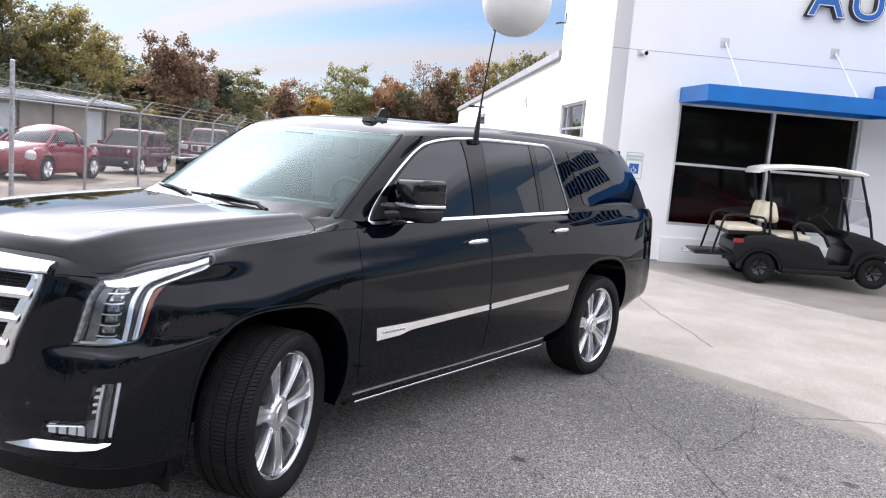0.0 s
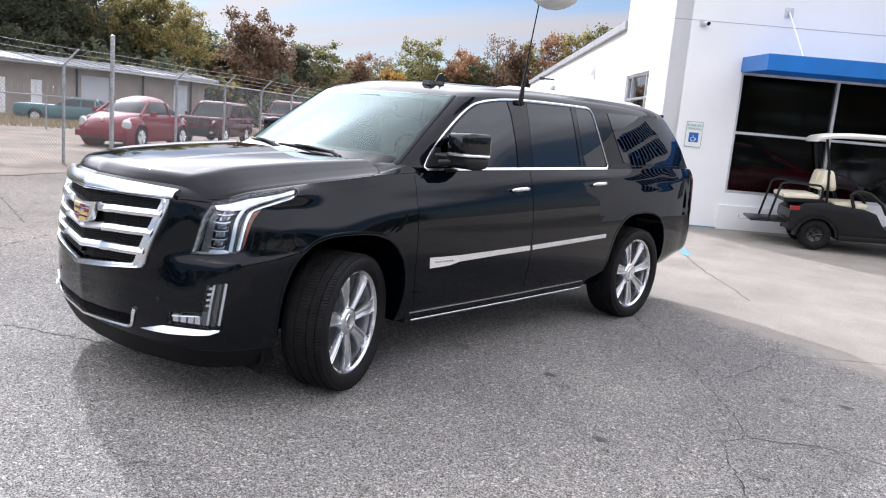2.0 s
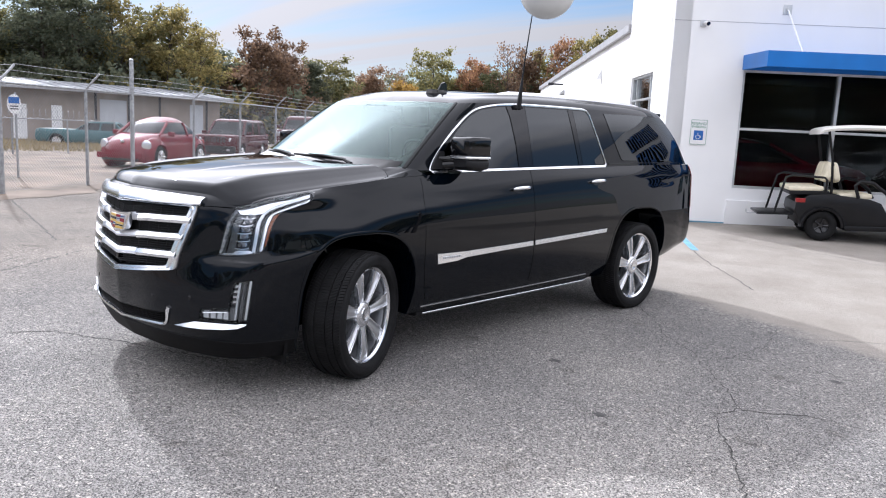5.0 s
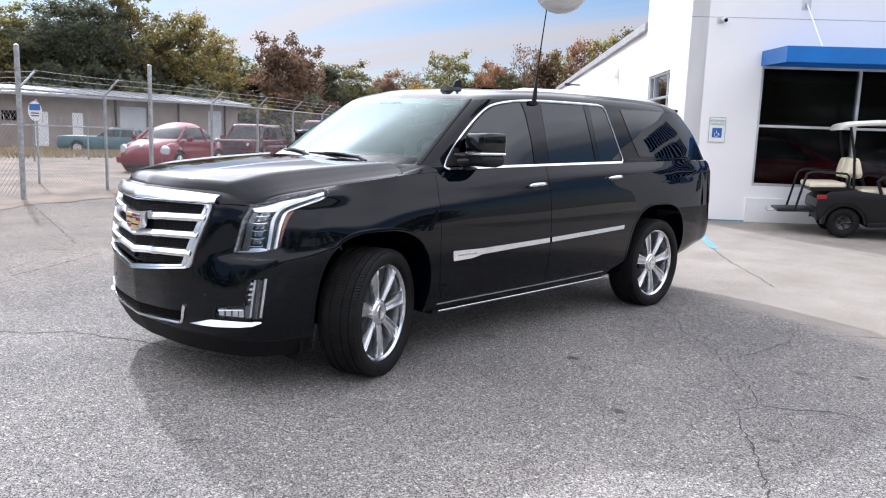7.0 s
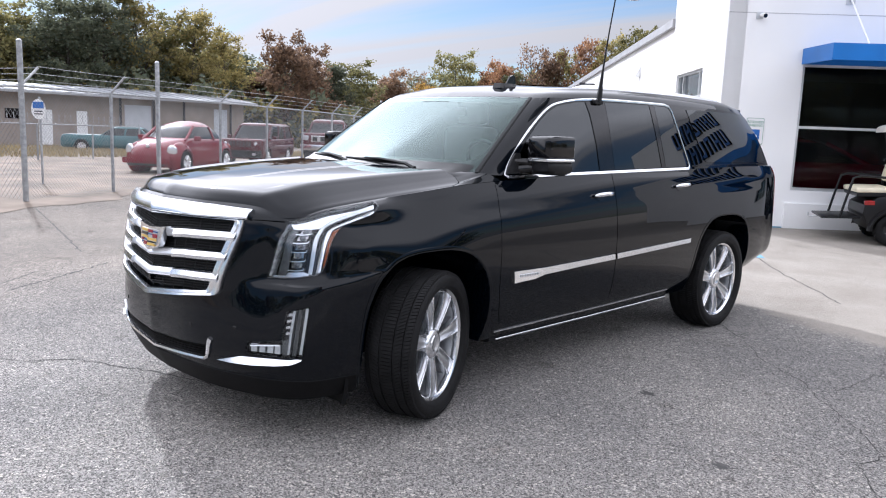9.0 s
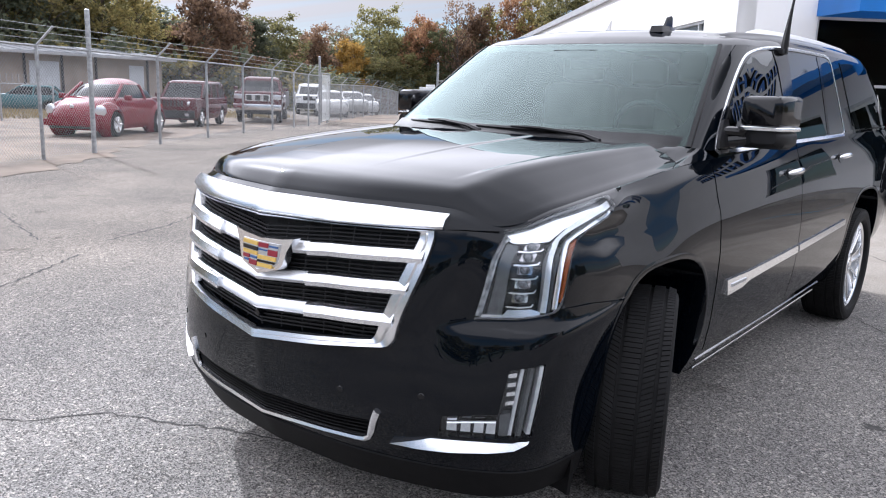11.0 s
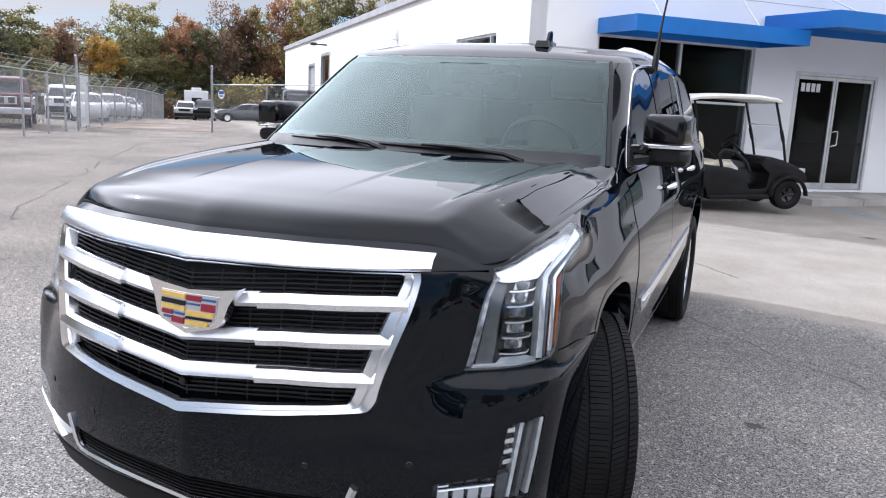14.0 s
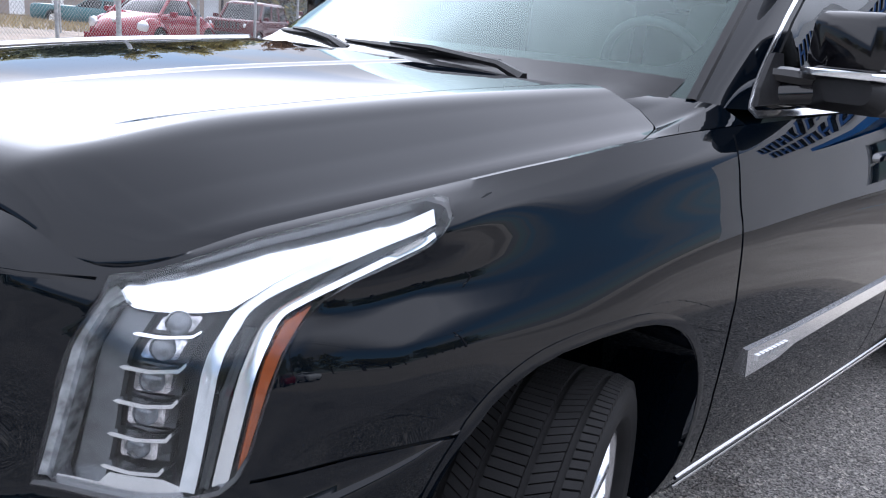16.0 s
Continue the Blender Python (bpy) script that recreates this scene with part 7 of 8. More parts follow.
def car(name, label, paint, m, body, cabin, glass_top, wheels, lights, grille=None, pillars=(), mirrors=None, extras=()):
    c = thing(name, label, "car", m)
    wb, r, hw = wheels
    arches = []
    for y in (0, wb):
        for s in (1, -1):
            arches.append(arch_cut_small(y, s, r * 1.16, hw))
    part("body", carve(slices(smooth_rows(body)), arches), paint, c, smooth=32)
    rows = smooth_rows(cabin)
    low = [q for q in rows if q[0] <= glass_top]
    part("glasshouse", slices(low), "car_glass", c, "dark window glass all round", smooth=35)
    top = [q for q in rows if q[0] >= low[-1][0] - 1e-6]
    top[0] = tuple(v + (0.012 if i == 3 else 0) for i, v in enumerate(top[0]))
    part("roof", slices(top), paint, c, smooth=40)

    def cab(f, fy, s):
        """On the cabin's flank: share up, share along."""
        z = cabin[0][0] + (glass_top - cabin[0][0]) * f
        vals = [np.interp(z, [q[0] for q in cabin], [q[k] for q in cabin]) for k in range(6)]
        return Vector((s * (vals[3] + .004), vals[1] + (vals[2] - vals[1]) * fy, z))
    for f0, f1, w in pillars:
        for s in (1, -1):
            k = .35 if f0 < .02 or f0 > .98 else 1
            pa, pb = cab(0, f0, s), cab(1, f1, s)
            if f0 < .05 or f0 > .95:
                pa.x -= s * .06
                pb.x -= s * .05
            pillar(c, [pa, pa.lerp(pb, .5), pb], w, paint)
    for s in (1, -1):
        for y in (0, wb):
            small_wheel(c, s * hw, y, r, .22, s)
    for kind, x, y, z, rx, rz, mt in lights:
        for s in (1, -1):
            bm = bmesh.new()
            if kind == "round":
                revolve(bm, [(0, .03), (rx * .6, .026), (rx * .92, .01), (rx, -.06), (0, -.06)], 24, Matrix.Translation((s * x, y, z)) @ Matrix.Rotation(radians(-90 + s * 22), 4, "Z") @ Matrix.Diagonal((1, 1, rz / rx, 1)))
            else:
                box(bm, s * x - rx, s * x + rx, y - .02, y + .12, z - rz, z + rz, .02)
            part("headlight" if y < wb / 2 else "tail_lamp", bm, mt, c, smooth=40)
    if grille:
        x, y, z0, z1, slots, mt = grille
        part("grille", boxm(-x, x, y, y + .06, z0, z1, bevel=.012), mt, c)
        for k in range(slots):
            xx = -x + (k + .5) * 2 * x / slots
            part("grille_slot", boxm(xx - x / slots * .62, xx + x / slots * .62, y - .006, y + .02, z0 + .03, z1 - .03, bevel=.01), "dark", c)
    if mirrors:
        x, y, z = mirrors
        for s in (1, -1):
            part("wing_mirror", boxm(min(s * x, s * (x + .19)), max(s * x, s * (x + .19)), y, y + .1, z, z + .14, bevel=.03), paint, c, smooth=40)
    for nm, b, mt in extras:
        part(nm, boxm(*b, bevel=.02), mt, c, smooth=40)
    return c


def arch_cut_small(y, s, r, hw):
    bm = bmesh.new()
    revolve(bm, [(0, -.17), (r, -.17), (r, .5), (0, .5)], 28, Matrix.Translation((s * hw, y, r * .88)) @ Matrix.Rotation(0 if s > 0 else math.pi, 4, "Z"))
    return bm


def heading(x, y, az, dz=0.0):
    return pose(x, y, ground_z(x, y) + dz, 0, 0, az + 90)


BEETLE_BODY = [(.18, -.70, 3.12, .70, .35, .35), (.32, -.78, 3.22, .76, .50, .48), (.55, -.78, 3.24, .77, .60, .55), (.72, -.66, 3.16, .77, .66, .60), (.84, -.44, 3.02, .76, .66, .62), (.94, -.10, 2.84, .74, .55, .62), (1.0, .25, 2.70, .70, .40, .60)]
BEETLE_CAB = [(.92, .18, 2.82, .73, .45, .62), (1.08, .40, 2.66, .70, .44, .62), (1.24, .66, 2.44, .655, .44, .62), (1.36, .92, 2.20, .59, .42, .60), (1.44, 1.18, 1.98, .47, .40, .45), (1.485, 1.40, 1.75, .25, .16, .16), (1.495, 1.52, 1.62, .06, .04, .04)]
beetle = car("compact_car", "rounded red compact car with silver wheels behind the fence", "red_paint", heading(-18.45, 7.0, -54) @ Matrix.Scale(1.03, 4), BEETLE_BODY, BEETLE_CAB, 1.34, (2.51, .32, .73), [("round", .66, -.54, .66, .14, .15, "led"), ("round", .62, 3.05, .72, .08, .09, "red_lens")], None, [(.0, .0, .045), (.62, .60, .05)], (.80, .45, .92), [("bumper", (-.70, .70, -.83, -.70, .28, .44), "red_paint"), ("intake", (-.55, .55, -.815, -.74, .22, .30), "dark"), ("badge", (-.045, .045, -.70, -.64, .72, .80), "satin")])

for _y in (0, 2.51):
    for _s2 in (1, -1):
        bm = bmesh.new()
        bmesh.ops.create_uvsphere(bm, u_segments=28, v_segments=16, radius=1.0, matrix=Matrix.Translation((_s2 * .62, _y, .40)) @ Matrix.Diagonal((.255, .62, .49, 1)))
        part("fender", carve(bm, [arch_cut_small(_y, _s2, .37, .73)]), "red_paint", beetle, "bulging round red fender", smooth=40)
SUV_BODY = [(.28, -.78, 3.30, .80, .12, .12), (.45, -.84, 3.40, .87, .14, .12), (.75, -.84, 3.42, .88, .14, .12), (.98, -.80, 3.40, .87, .14, .12), (1.06, -.70, 3.36, .84, .14, .12)]
SUV_CAB = [(1.04, .30, 3.34, .80, .15, .12), (1.30, .58, 3.28, .76, .15, .12), (1.58, .86, 3.20, .70, .16, .12), (1.66, .98, 3.12, .66, .16, .12), (1.70, 1.2, 2.95, .55, .16, .12)]
SUV_PILLARS = [(.0, .0, .05), (.36, .34, .045), (.66, .65, .05), (1.0, 1.0, .06)]
car("small_suv", "boxy maroon sport utility car with seven-slot grille behind fence", "maroon_paint", heading(-22.7, 12.35, -50) @ Matrix.Scale(.95, 4), SUV_BODY, SUV_CAB, 1.58, (2.63, .345, .74), [("round", .64, -.80, .86, .10, .10, "led"), ("box", .76, 3.36, .95, .07, .14, "red_lens")], (.45, -.85, .72, 1.0, 7, "maroon_paint"), SUV_PILLARS, (.86, .42, 1.06), [("bumper", (-.84, .84, -.92, -.78, .34, .62), "plastic"), ("fog_light", (.50, .64, -.935, -.90, .42, .52), "led"), ("fog_light", (-.64, -.50, -.935, -.90, .42, .52), "led")])

JEEP_BODY = [(.30, -.80, 3.62, .86, .18, .16), (.5, -.88, 3.74, .95, .22, .18), (.82, -.88, 3.76, .97, .22, .18), (1.06, -.82, 3.72, .95, .22, .18), (1.14, -.70, 3.66, .91, .22, .18)]
JEEP_CAB = [(1.12, .40, 3.62, .87, .2, .16), (1.38, .78, 3.52, .81, .2, .16), (1.64, 1.15, 3.36, .73, .2, .16), (1.72, 1.30, 3.25, .68, .2, .16), (1.765, 1.6, 3.0, .55, .2, .16)]
p = [-15.45, 22.9]
car("parked_suv", "black sport utility car with chrome grille facing the lot", "paint", heading(p[0] + .25, p[1] + .1, -50) @ Matrix.Scale(1.08, 4), JEEP_BODY, JEEP_CAB, 1.63, (2.92, .375, .80), [("box", .76, -.84, .98, .16, .08, "led"), ("box", .84, 3.66, 1.0, .07, .16, "red_lens")], (.52, -.90, .82, 1.05, 7, "chrome"), SUV_PILLARS, (.93, .60, 1.12), [("bumper", (-.90, .90, -.96, -.82, .36, .66), "plastic"), ("plate", (-.16, .16, -.975, -.955, .50, .66), "white"), ("roof_rail", (.60, .64, 1.5, 3.0, 1.76, 1.80), "satin"), ("roof_rail", (-.64, -.60, 1.5, 3.0, 1.76, 1.80), "satin")])

SEDAN_BODY = [(.22, -.78, 3.72, .76, .3, .25), (.42, -.90, 3.82, .87, .38, .3), (.66, -.90, 3.84, .89, .38, .3), (.86, -.74, 3.80, .86, .36, .3), (.95, -.40, 3.70, .82, .3, .3)]
SEDAN_CAB = [(.92, .30, 3.35, .78, .3, .3), (1.12, .72, 3.0, .71, .3, .3), (1.33, 1.15, 2.6, .62, .3, .3), (1.41, 1.4, 2.35, .5, .3, .3), (1.44, 1.6, 2.1, .3, .2, .2)]
SEDAN_P = [(.02, .02, .04), (.50, .50, .04), (.98, .98, .06)]
def sedan(label, paint, m, name="sedan"):
    return car(name, label, paint, m, SEDAN_BODY, SEDAN_CAB, 1.33, (2.72, .33, .76), [("box", .66, -.80, .68, .16, .07, "led"), ("box", .70, 3.72, .78, .14, .07, "red_lens")], (.38, -.905, .48, .64, 3, "plastic"), SEDAN_P, (.86, .55, .95))


sedan("dark grey sedan behind the chain-link gate", "gray_car", heading(-36.6, 44.9, -131))
OLD_BODY = [(.26, -.95, 3.95, .82, .1, .1), (.42, -1.0, 4.02, .92, .12, .12), (.66, -1.0, 4.04, .93, .12, .12), (.84, -.96, 4.0, .90, .12, .12), (.92, -.88, 3.95, .86, .12, .12)]
OLD_CAB = [(.90, .85, 3.2, .80, .12, .12), (1.12, 1.15, 2.95, .72, .12, .12), (1.32, 1.5, 2.7, .64, .12, .12), (1.38, 1.65, 2.55, .55, .1, .1)]
car("old_sedan", "faded teal old sedan parked in dry grass", "teal_car", heading(-37.4, 11.5, -124, -.15), OLD_BODY, OLD_CAB, 1.31, (2.75, .33, .78), [("box", .68, -.98, .68, .18, .08, "led"), ("box", .62, 3.98, .72, .22, .07, "red_lens")], (.46, -1.01, .58, .78, 5, "satin"), SEDAN_P)


def pickup(m, label):
    PB = [(.45, -.90, 1.95, .88, .12, .05), (.62, -.98, 1.98, .98, .14, .05), (.92, -.98, 1.98, 1.0, .14, .05), (1.22, -.94, 1.98, .98, .14, .05), (1.32, -.82, 1.95, .94, .14, .05)]
    PC = [(1.30, .42, 2.0, .90, .14, .06), (1.55, .74, 1.98, .84, .14, .06), (1.82, 1.02, 1.95, .76, .14, .06), (1.90, 1.15, 1.9, .72, .14, .06), (1.95, 1.35, 1.8, .6, .14, .06)]
    c = car("pickup_truck", label, "maroon_paint", m, PB, PC, 1.80, (3.9, .40, .82), [("box", .80, -.96, 1.10, .16, .10, "led")], (.52, -1.0, .92, 1.20, 3, "chrome"), [(.0, .0, .05), (.6, .58, .05), (1.0, 1.0, .07)], (.98, .55, 1.35), [("bumper", (-.98, .98, -1.10, -.94, .55, .80), "chrome"), ("valance", (-.9, .9, -1.02, -.9, .38, .55), "plastic"), ("bed_side", (.90, .99, 2.02, 4.9, .62, 1.32), "dark_metal"), ("bed_side", (-.99, -.90, 2.02, 4.9, .62, 1.32), "dark_metal"), ("tailgate", (-.9, .9, 4.82, 4.9, .62, 1.30), "dark_metal"), ("bed_floor", (-.9, .9, 2.02, 4.82, .62, .70), "dark_metal")])
    return c


pickup(heading(-25.6, 18.0, -42), "dark maroon pickup truck with chrome grille behind fence")
small = lambda label, paint, x, y, az: car("parked_suv", label, paint, heading(x, y, az), JEEP_BODY, JEEP_CAB, 1.63, (2.92, .375, .80), [("box", .76, -.84, .98, .16, .08, "led"), ("box", .84, 3.66, 1.0, .07, .16, "red_lens")], (.52, -.90, .82, 1.05, 4, "plastic"), SUV_PILLARS, (.93, .60, 1.12), [("bumper", (-.90, .90, -.96, -.82, .36, .66), "plastic")])
small("silver sport utility car far down the lane", "silver_car", -49.2, 54.9, -52)
small("dark sport utility car far down the lane", "paint", -43.1, 50.4, -50)
small("white sport utility car behind the far fence", "white_car", -32.9, 27.2, -40)
sedan("white sedan behind the far fence", "white_car", heading(-30.3, 26.4, -38))
sedan("pale silver sedan behind the far fence", "silver_car", heading(-33.3, 30.9, -38))
sedan("white sedan in the far yard row", "white_car", heading(-37.3, 35.9, -38))


def camper():
    c = thing("camper_van", "white boxy camper parked beyond the lane", "camper", heading(-53.6, 61.6, -52))
    part("body", boxm(-1.2, 1.2, 0, 5.5, .5, 3.0, bevel=.12), "white_car", c, smooth=40)
    part("window", boxm(-.45, .55, -.02, .02, 1.55, 2.25, bevel=.01), "gloss_black", c)
    part("roof_vent", boxm(-.5, .5, .8, 1.7, 3.0, 3.28, bevel=.06), "white_car", c)
    part("skirt", boxm(-1.1, 1.1, .1, 5.4, .2, .5), "dark_metal", c)
    for s in (1, -1):
        small_wheel(c, s * 1.05, 3.6, .36, .22, s)


camper()

# row of parked vehicles across the lot, mirrored in the paint and the shop windows
sedan("red sedan parked across the lot", "red_paint", heading(20.6, 1.4, 168))
sedan("red sedan in the row across the lot", "red_paint", heading(19.0, -9.6, 160))
sedan("white sedan in the row across the lot", "white_car", heading(20.0, 4.3, 168))
small("dark sport utility car in the row across the lot", "gray_car", 20.9, -1.6, 166)
small("black sport utility car in the row across the lot", "paint", 20.4, -4.4, 164)
small("silver sport utility car in the row across the lot", "silver_car", 19.8, -7.0, 162)
small("white sport utility car in the row across the lot", "white_car", 17.6, -12.6, 150)
small("dark sport utility car at the end of the row", "gray_car", 15.4, -15.4, 140)


def utility_pole(x, y, h, az):
    p = thing("utility_pole", "tall wooden utility pole with crossarm and transformer", "pole", on_ground(x, y, az))
    bm = bmesh.new()
    tube(bm, [(0, 0, -.2), (0, 0, h * .5), (.03, 0, h)], [.17, .14, .10], 10)
    part("pole", bm, "bark", p, smooth=50)
    for z in (h - .5, h - 1.3):
        part("crossarm", boxm(-1.2, 1.2, -.16, -.06, z, z + .12, bevel=.01), "bark", p)
        for k in (-1.05, -.5, .5, 1.05):
            bm = bmesh.new()
            revolve(bm, [(0, 0), (.04, 0), (.05, .05), (.03, .10), (.045, .14), (0, .18)], 8, Matrix.Translation((k, -.11, z + .12)) @ Matrix.Rotation(radians(-90), 4, "Y"))
            part("insulator", bm, "slat", p, smooth=40)
    bm = bmesh.new()
    tube(bm, [(.32, -.05, h - 2.9), (.32, -.05, h - 2.0)], .24, 12)
    part("transformer", bm, "coping", p, smooth=40)


POLES = ((31.0, -26.0, 10.5), (34.0, 4.0, 10.5), (37.0, 34.0, 10.5))
for x, y, h in POLES:
    utility_pole(x, y, h, -84)
for (x0, y0, h0), (x1, y1, h1) in zip(POLES, POLES[1:]):
    for off, dz in ((-1.05, -.2), (.5, -.2), (1.05, -.2), (0, -3.4)):
        bm = bmesh.new()
        tube(bm, [(x0 + (x1 - x0) * f + off, y0 + (y1 - y0) * f, h0 + dz - 2.0 * f * (1 - f)) for f in np.linspace(0, 1, 17)], .016, 4)
        tagged(part("overhead_wire", bm, "plastic"), "black overhead wire between the utility poles", "wire", kind="structure")

# a red car added behind the window, standing in for a red reflection on it
car("show_car", "red car added in the showroom for the window's red reflection", "red_paint", HOUSE @ pose(3.9, 2.6, .262, 0, 0, 86), SEDAN_BODY, SEDAN_CAB, 1.33, (2.72, .33, .76), [("box", .66, -.80, .68, .16, .07, "led")], None, SEDAN_P)


# ------------------------------------------------------------------ golf cart
def golf_cart():
    x0, y0 = .09, 10.58
    c = thing("golf_cart", "black golf cart with cream seats and white roof by the wall", "golf cart", Matrix.Translation((x0, y0, .075)) @ Matrix.Rotation(radians(28.8), 4, "Z") @ Matrix.Rotation(radians(-2.6), 4, "Y"))
    # local: x forward from the rear axle, y to its left, z up; near side is y = -0.55
    W = .58

    def profile(pts, y_0, y_1, mt, nm, bev=.02, smooth=30):
        bm = bmesh.new()
        prism(bm, pts, 0, y_1 - y_0, Matrix(((1, 0, 0, 0), (0, 0, -1, y_1), (0, 1, 0, 0), (0, 0, 0, 1))))
        if bev:
            bmesh.ops.bevel(bm, geom=list(bm.edges), offset=bev, segments=2, affect="EDGES", profile=.6)
        return part(nm, bm, mt, c, smooth=smooth)
    arch = lambda cx, r, n=9: [(cx + r * math.cos(a), .20 + r * math.sin(a)) for a in np.linspace(math.pi * .98, math.pi * .02, n)]
    rear = [(-.42, .48), (-.36, .34)] + arch(0, .30) + [(.42, .22), (1.02, .22), (1.02, .34), (.86, .62), (.70, .68), (.10, .76), (-.20, .74), (-.40, .62)]
    profile(rear, -W, W, "cart_black", "rear_body")
    front = [(1.02, .22), (1.28, .22)] + arch(1.68, .30)[:7] + [(1.99, .43), (2.02, .52), (1.95, .61), (1.78, .71), (1.58, .80), (1.40, .845), (1.27, .82), (1.20, .74), (1.27, .66), (1.36, .58), (1.32, .34), (1.02, .33)]
    profile(front, -W + .03, W - .03, "cart_black", "front_cowl")
    # fender flares
    for cx in (0, 1.68):
        for s in (-1, 1):
            bm = bmesh.new()
            rows = []
            for a in np.linspace(math.pi * 1.0, 0, 13):
                ca, sa = math.cos(a), math.sin(a)
                rows.append([Vector((cx + r * ca, s * (W + o), .22 + r * sa)) for r, o in ((.285, -.02), (.285, .05), (.315, .06), (.345, .0), (.345, -.04))])
            grid_faces(bm, rows)
            part("fender_flare", bm, "cart_black", c, smooth=40)
    part("rocker", boxm(.34, 1.36, -W - .02, W + .02, .17, .25, bevel=.015), "cart_black", c, smooth=40)
    part("floor", boxm(.95, 1.5, -W + .04, W - .04, .25, .32, bevel=.01), "cart_black", c)
    for nm, b, bev in (("seat_base", (.24, .74, -.52, .52, .68, .77), .04), ("rear_seat", (-.52, .02, -.52, .52, .80, .88), .035)):
        part(nm, boxm(*b, bevel=bev), "cream", c, "cream vinyl bench seat", smooth=50)
    part("seat_frame", boxm(-.50, .10, -.50, .50, .74, .80, bevel=.01), "cart_black", c)
    for s in (-1, 1):
        for x_, tilt, nm in ((.22, 12, "backrest"), (.06, -14, "rear_backrest")):
            bm = bmesh.new()
            box(bm, -.055, .055, -.22, .22, 0, .33)
            bmesh.ops.bevel(bm, geom=[e for e in bm.edges if abs(e.verts[0].co.x - e.verts[1].co.x) > .05], offset=.11, segments=6, affect="EDGES", profile=.5)
            bmesh.ops.bevel(bm, geom=[e for e in bm.edges if abs(e.verts[0].co.x - e.verts[1].co.x) < 1e-4], offset=.035, segments=3, affect="EDGES", profile=.5)
            bmesh.ops.transform(bm, matrix=Matrix.Translation((x_, s * .26, .94)) @ Matrix.Rotation(radians(-tilt), 4, "Y"), verts=bm.verts)
            part(nm, bm, "cream", c, "cream vinyl backrest", smooth=50)
        # dark moulded shells behind the cushions
        bm = bmesh.new()
        box(bm, -.012, .012, -.20, .20, .02, .30, .01)
        bmesh.ops.transform(bm, matrix=Matrix.Translation((.145, s * .26, .95)), verts=bm.verts)
        part("seat_shell", bm, "cart_black", c, smooth=50)
        # hip restraint hoop
        bm = bmesh.new()
        tube(bm, [(.52, s * W, .70), (.46, s * W, .90), (.54, s * W, .97), (.72, s * W, .94), (.92, s * W, .78), (1.0, s * W, .62)], .028, 8)
        part("hip_rail", bm, "cart_black", c, smooth=50)
        # rear seat frame
        bm = bmesh.new()
        tube(bm, [(-.72, s * .50, .42), (-.62, s * .50, .80), (-.56, s * .50, 1.02), (-.46, s * .50, 1.06), (.02, s * .50, 1.02), (.06, s * .50, .98), (.05, s * .50, .78)], .019, 8)
        part("grab_rail", bm, "cart_black", c, smooth=50)
        # roof posts
        bm = bmesh.new()
        tube(bm, [(.14, s * .47, .76), (.12, s * .48, 1.30), (.04, s * .47, 1.79)], .02, 8)
        part("roof_post", bm, "cart_black", c, smooth=50)
        bm = bmesh.new()
        tube(bm, [(1.64, s * .50, .74), (1.58, s * .51, 1.05), (1.39, s * .50, 1.76)], .021, 8)
        part("roof_post", bm, "cart_black", c, smooth=50)
        bm = bmesh.new()
        tube(bm, [(1.566, s * .51, 1.10), (1.515, s * .51, 1.28)], .03, 8)
        part("post_sleeve", bm, "cart_black", c, smooth=50)
    part("foot_plate", joined([boxm(-.98, -.42, -.48, .48, .395, .43, bevel=.012)]), "cart_black", c, smooth=40)
    bm = bmesh.new()
    tube(bm, [(-.95, 0, .38), (-1.08, 0, .375), (-1.10, 0, .40), (-1.10, 0, .44)], .014, 8)
    part("tow_hitch", bm, "satin", c, smooth=50)
    bm = bmesh.new()
    rows = []
    for x_, z_, w_ in ((-.06, 1.745, .50), (-.02, 1.775, .56), (.12, 1.80, .585), (.5, 1.815, .59), (1.1, 1.795, .585), (1.40, 1.755, .57), (1.52, 1.725, .52)):
        rows.append([Vector((x_ - .03, s * w_, z_ + .03 + dz)) for s, dz in ((-1, -.055), (-1.02, -.02), (-.94, .01), (-.5, .025), (0, .03), (.5, .025), (.94, .01), (1.02, -.02), (1, -.055))])
    vs = grid_faces(bm, rows)
    for a, b in zip(vs, vs[1:]):
        bm.faces.new((a[0], b[0], b[8], a[8]))
    bm.faces.new(vs[0])
    bm.faces.new(vs[-1][::-1])
    part("roof", bm, "white_plastic", c, "white moulded roof", smooth=35)
    # windscreen in two clear sheets
    for z0, z1 in ((.94, 1.35), (1.365, 1.76)):
        f = lambda z: 1.58 - (z - 1.05) * .28
        bm = bmesh.new()
        box(bm, -.003, .003, -.48, .48, 0, z1 - z0, m=Matrix.Translation((f(z0), 0, z0)) @ Matrix.Rotation(-math.atan(.28), 4, "Y"))
        part("windscreen", bm, "clear", c)
    bm = bmesh.new()
    f = 1.58 - (1.357 - 1.05) * .28
    tube(bm, [(f, -.49, 1.357), (f, .49, 1.357)], .009, 6)
    part("windscreen_bar", bm, "white_plastic", c)
    bm = bmesh.new()
    ctr, ax = Vector((1.05, .26, 1.08)), Euler((0, radians(-38), 0)).to_matrix()
    tube(bm, [ctr + ax @ Vector((.165 * math.cos(a), .165 * math.sin(a), 0)) for a in np.linspace(0, 2 * math.pi, 25)[:-1]], .014, 8, closed=True)
    for k in range(3):
        a = 2 * math.pi * k / 3
        tube(bm, [ctr, ctr + ax @ Vector((.16 * math.cos(a), .16 * math.sin(a), 0))], .011, 6)
    part("steering_wheel", bm, "cart_black", c, smooth=50)
    bm = bmesh.new()
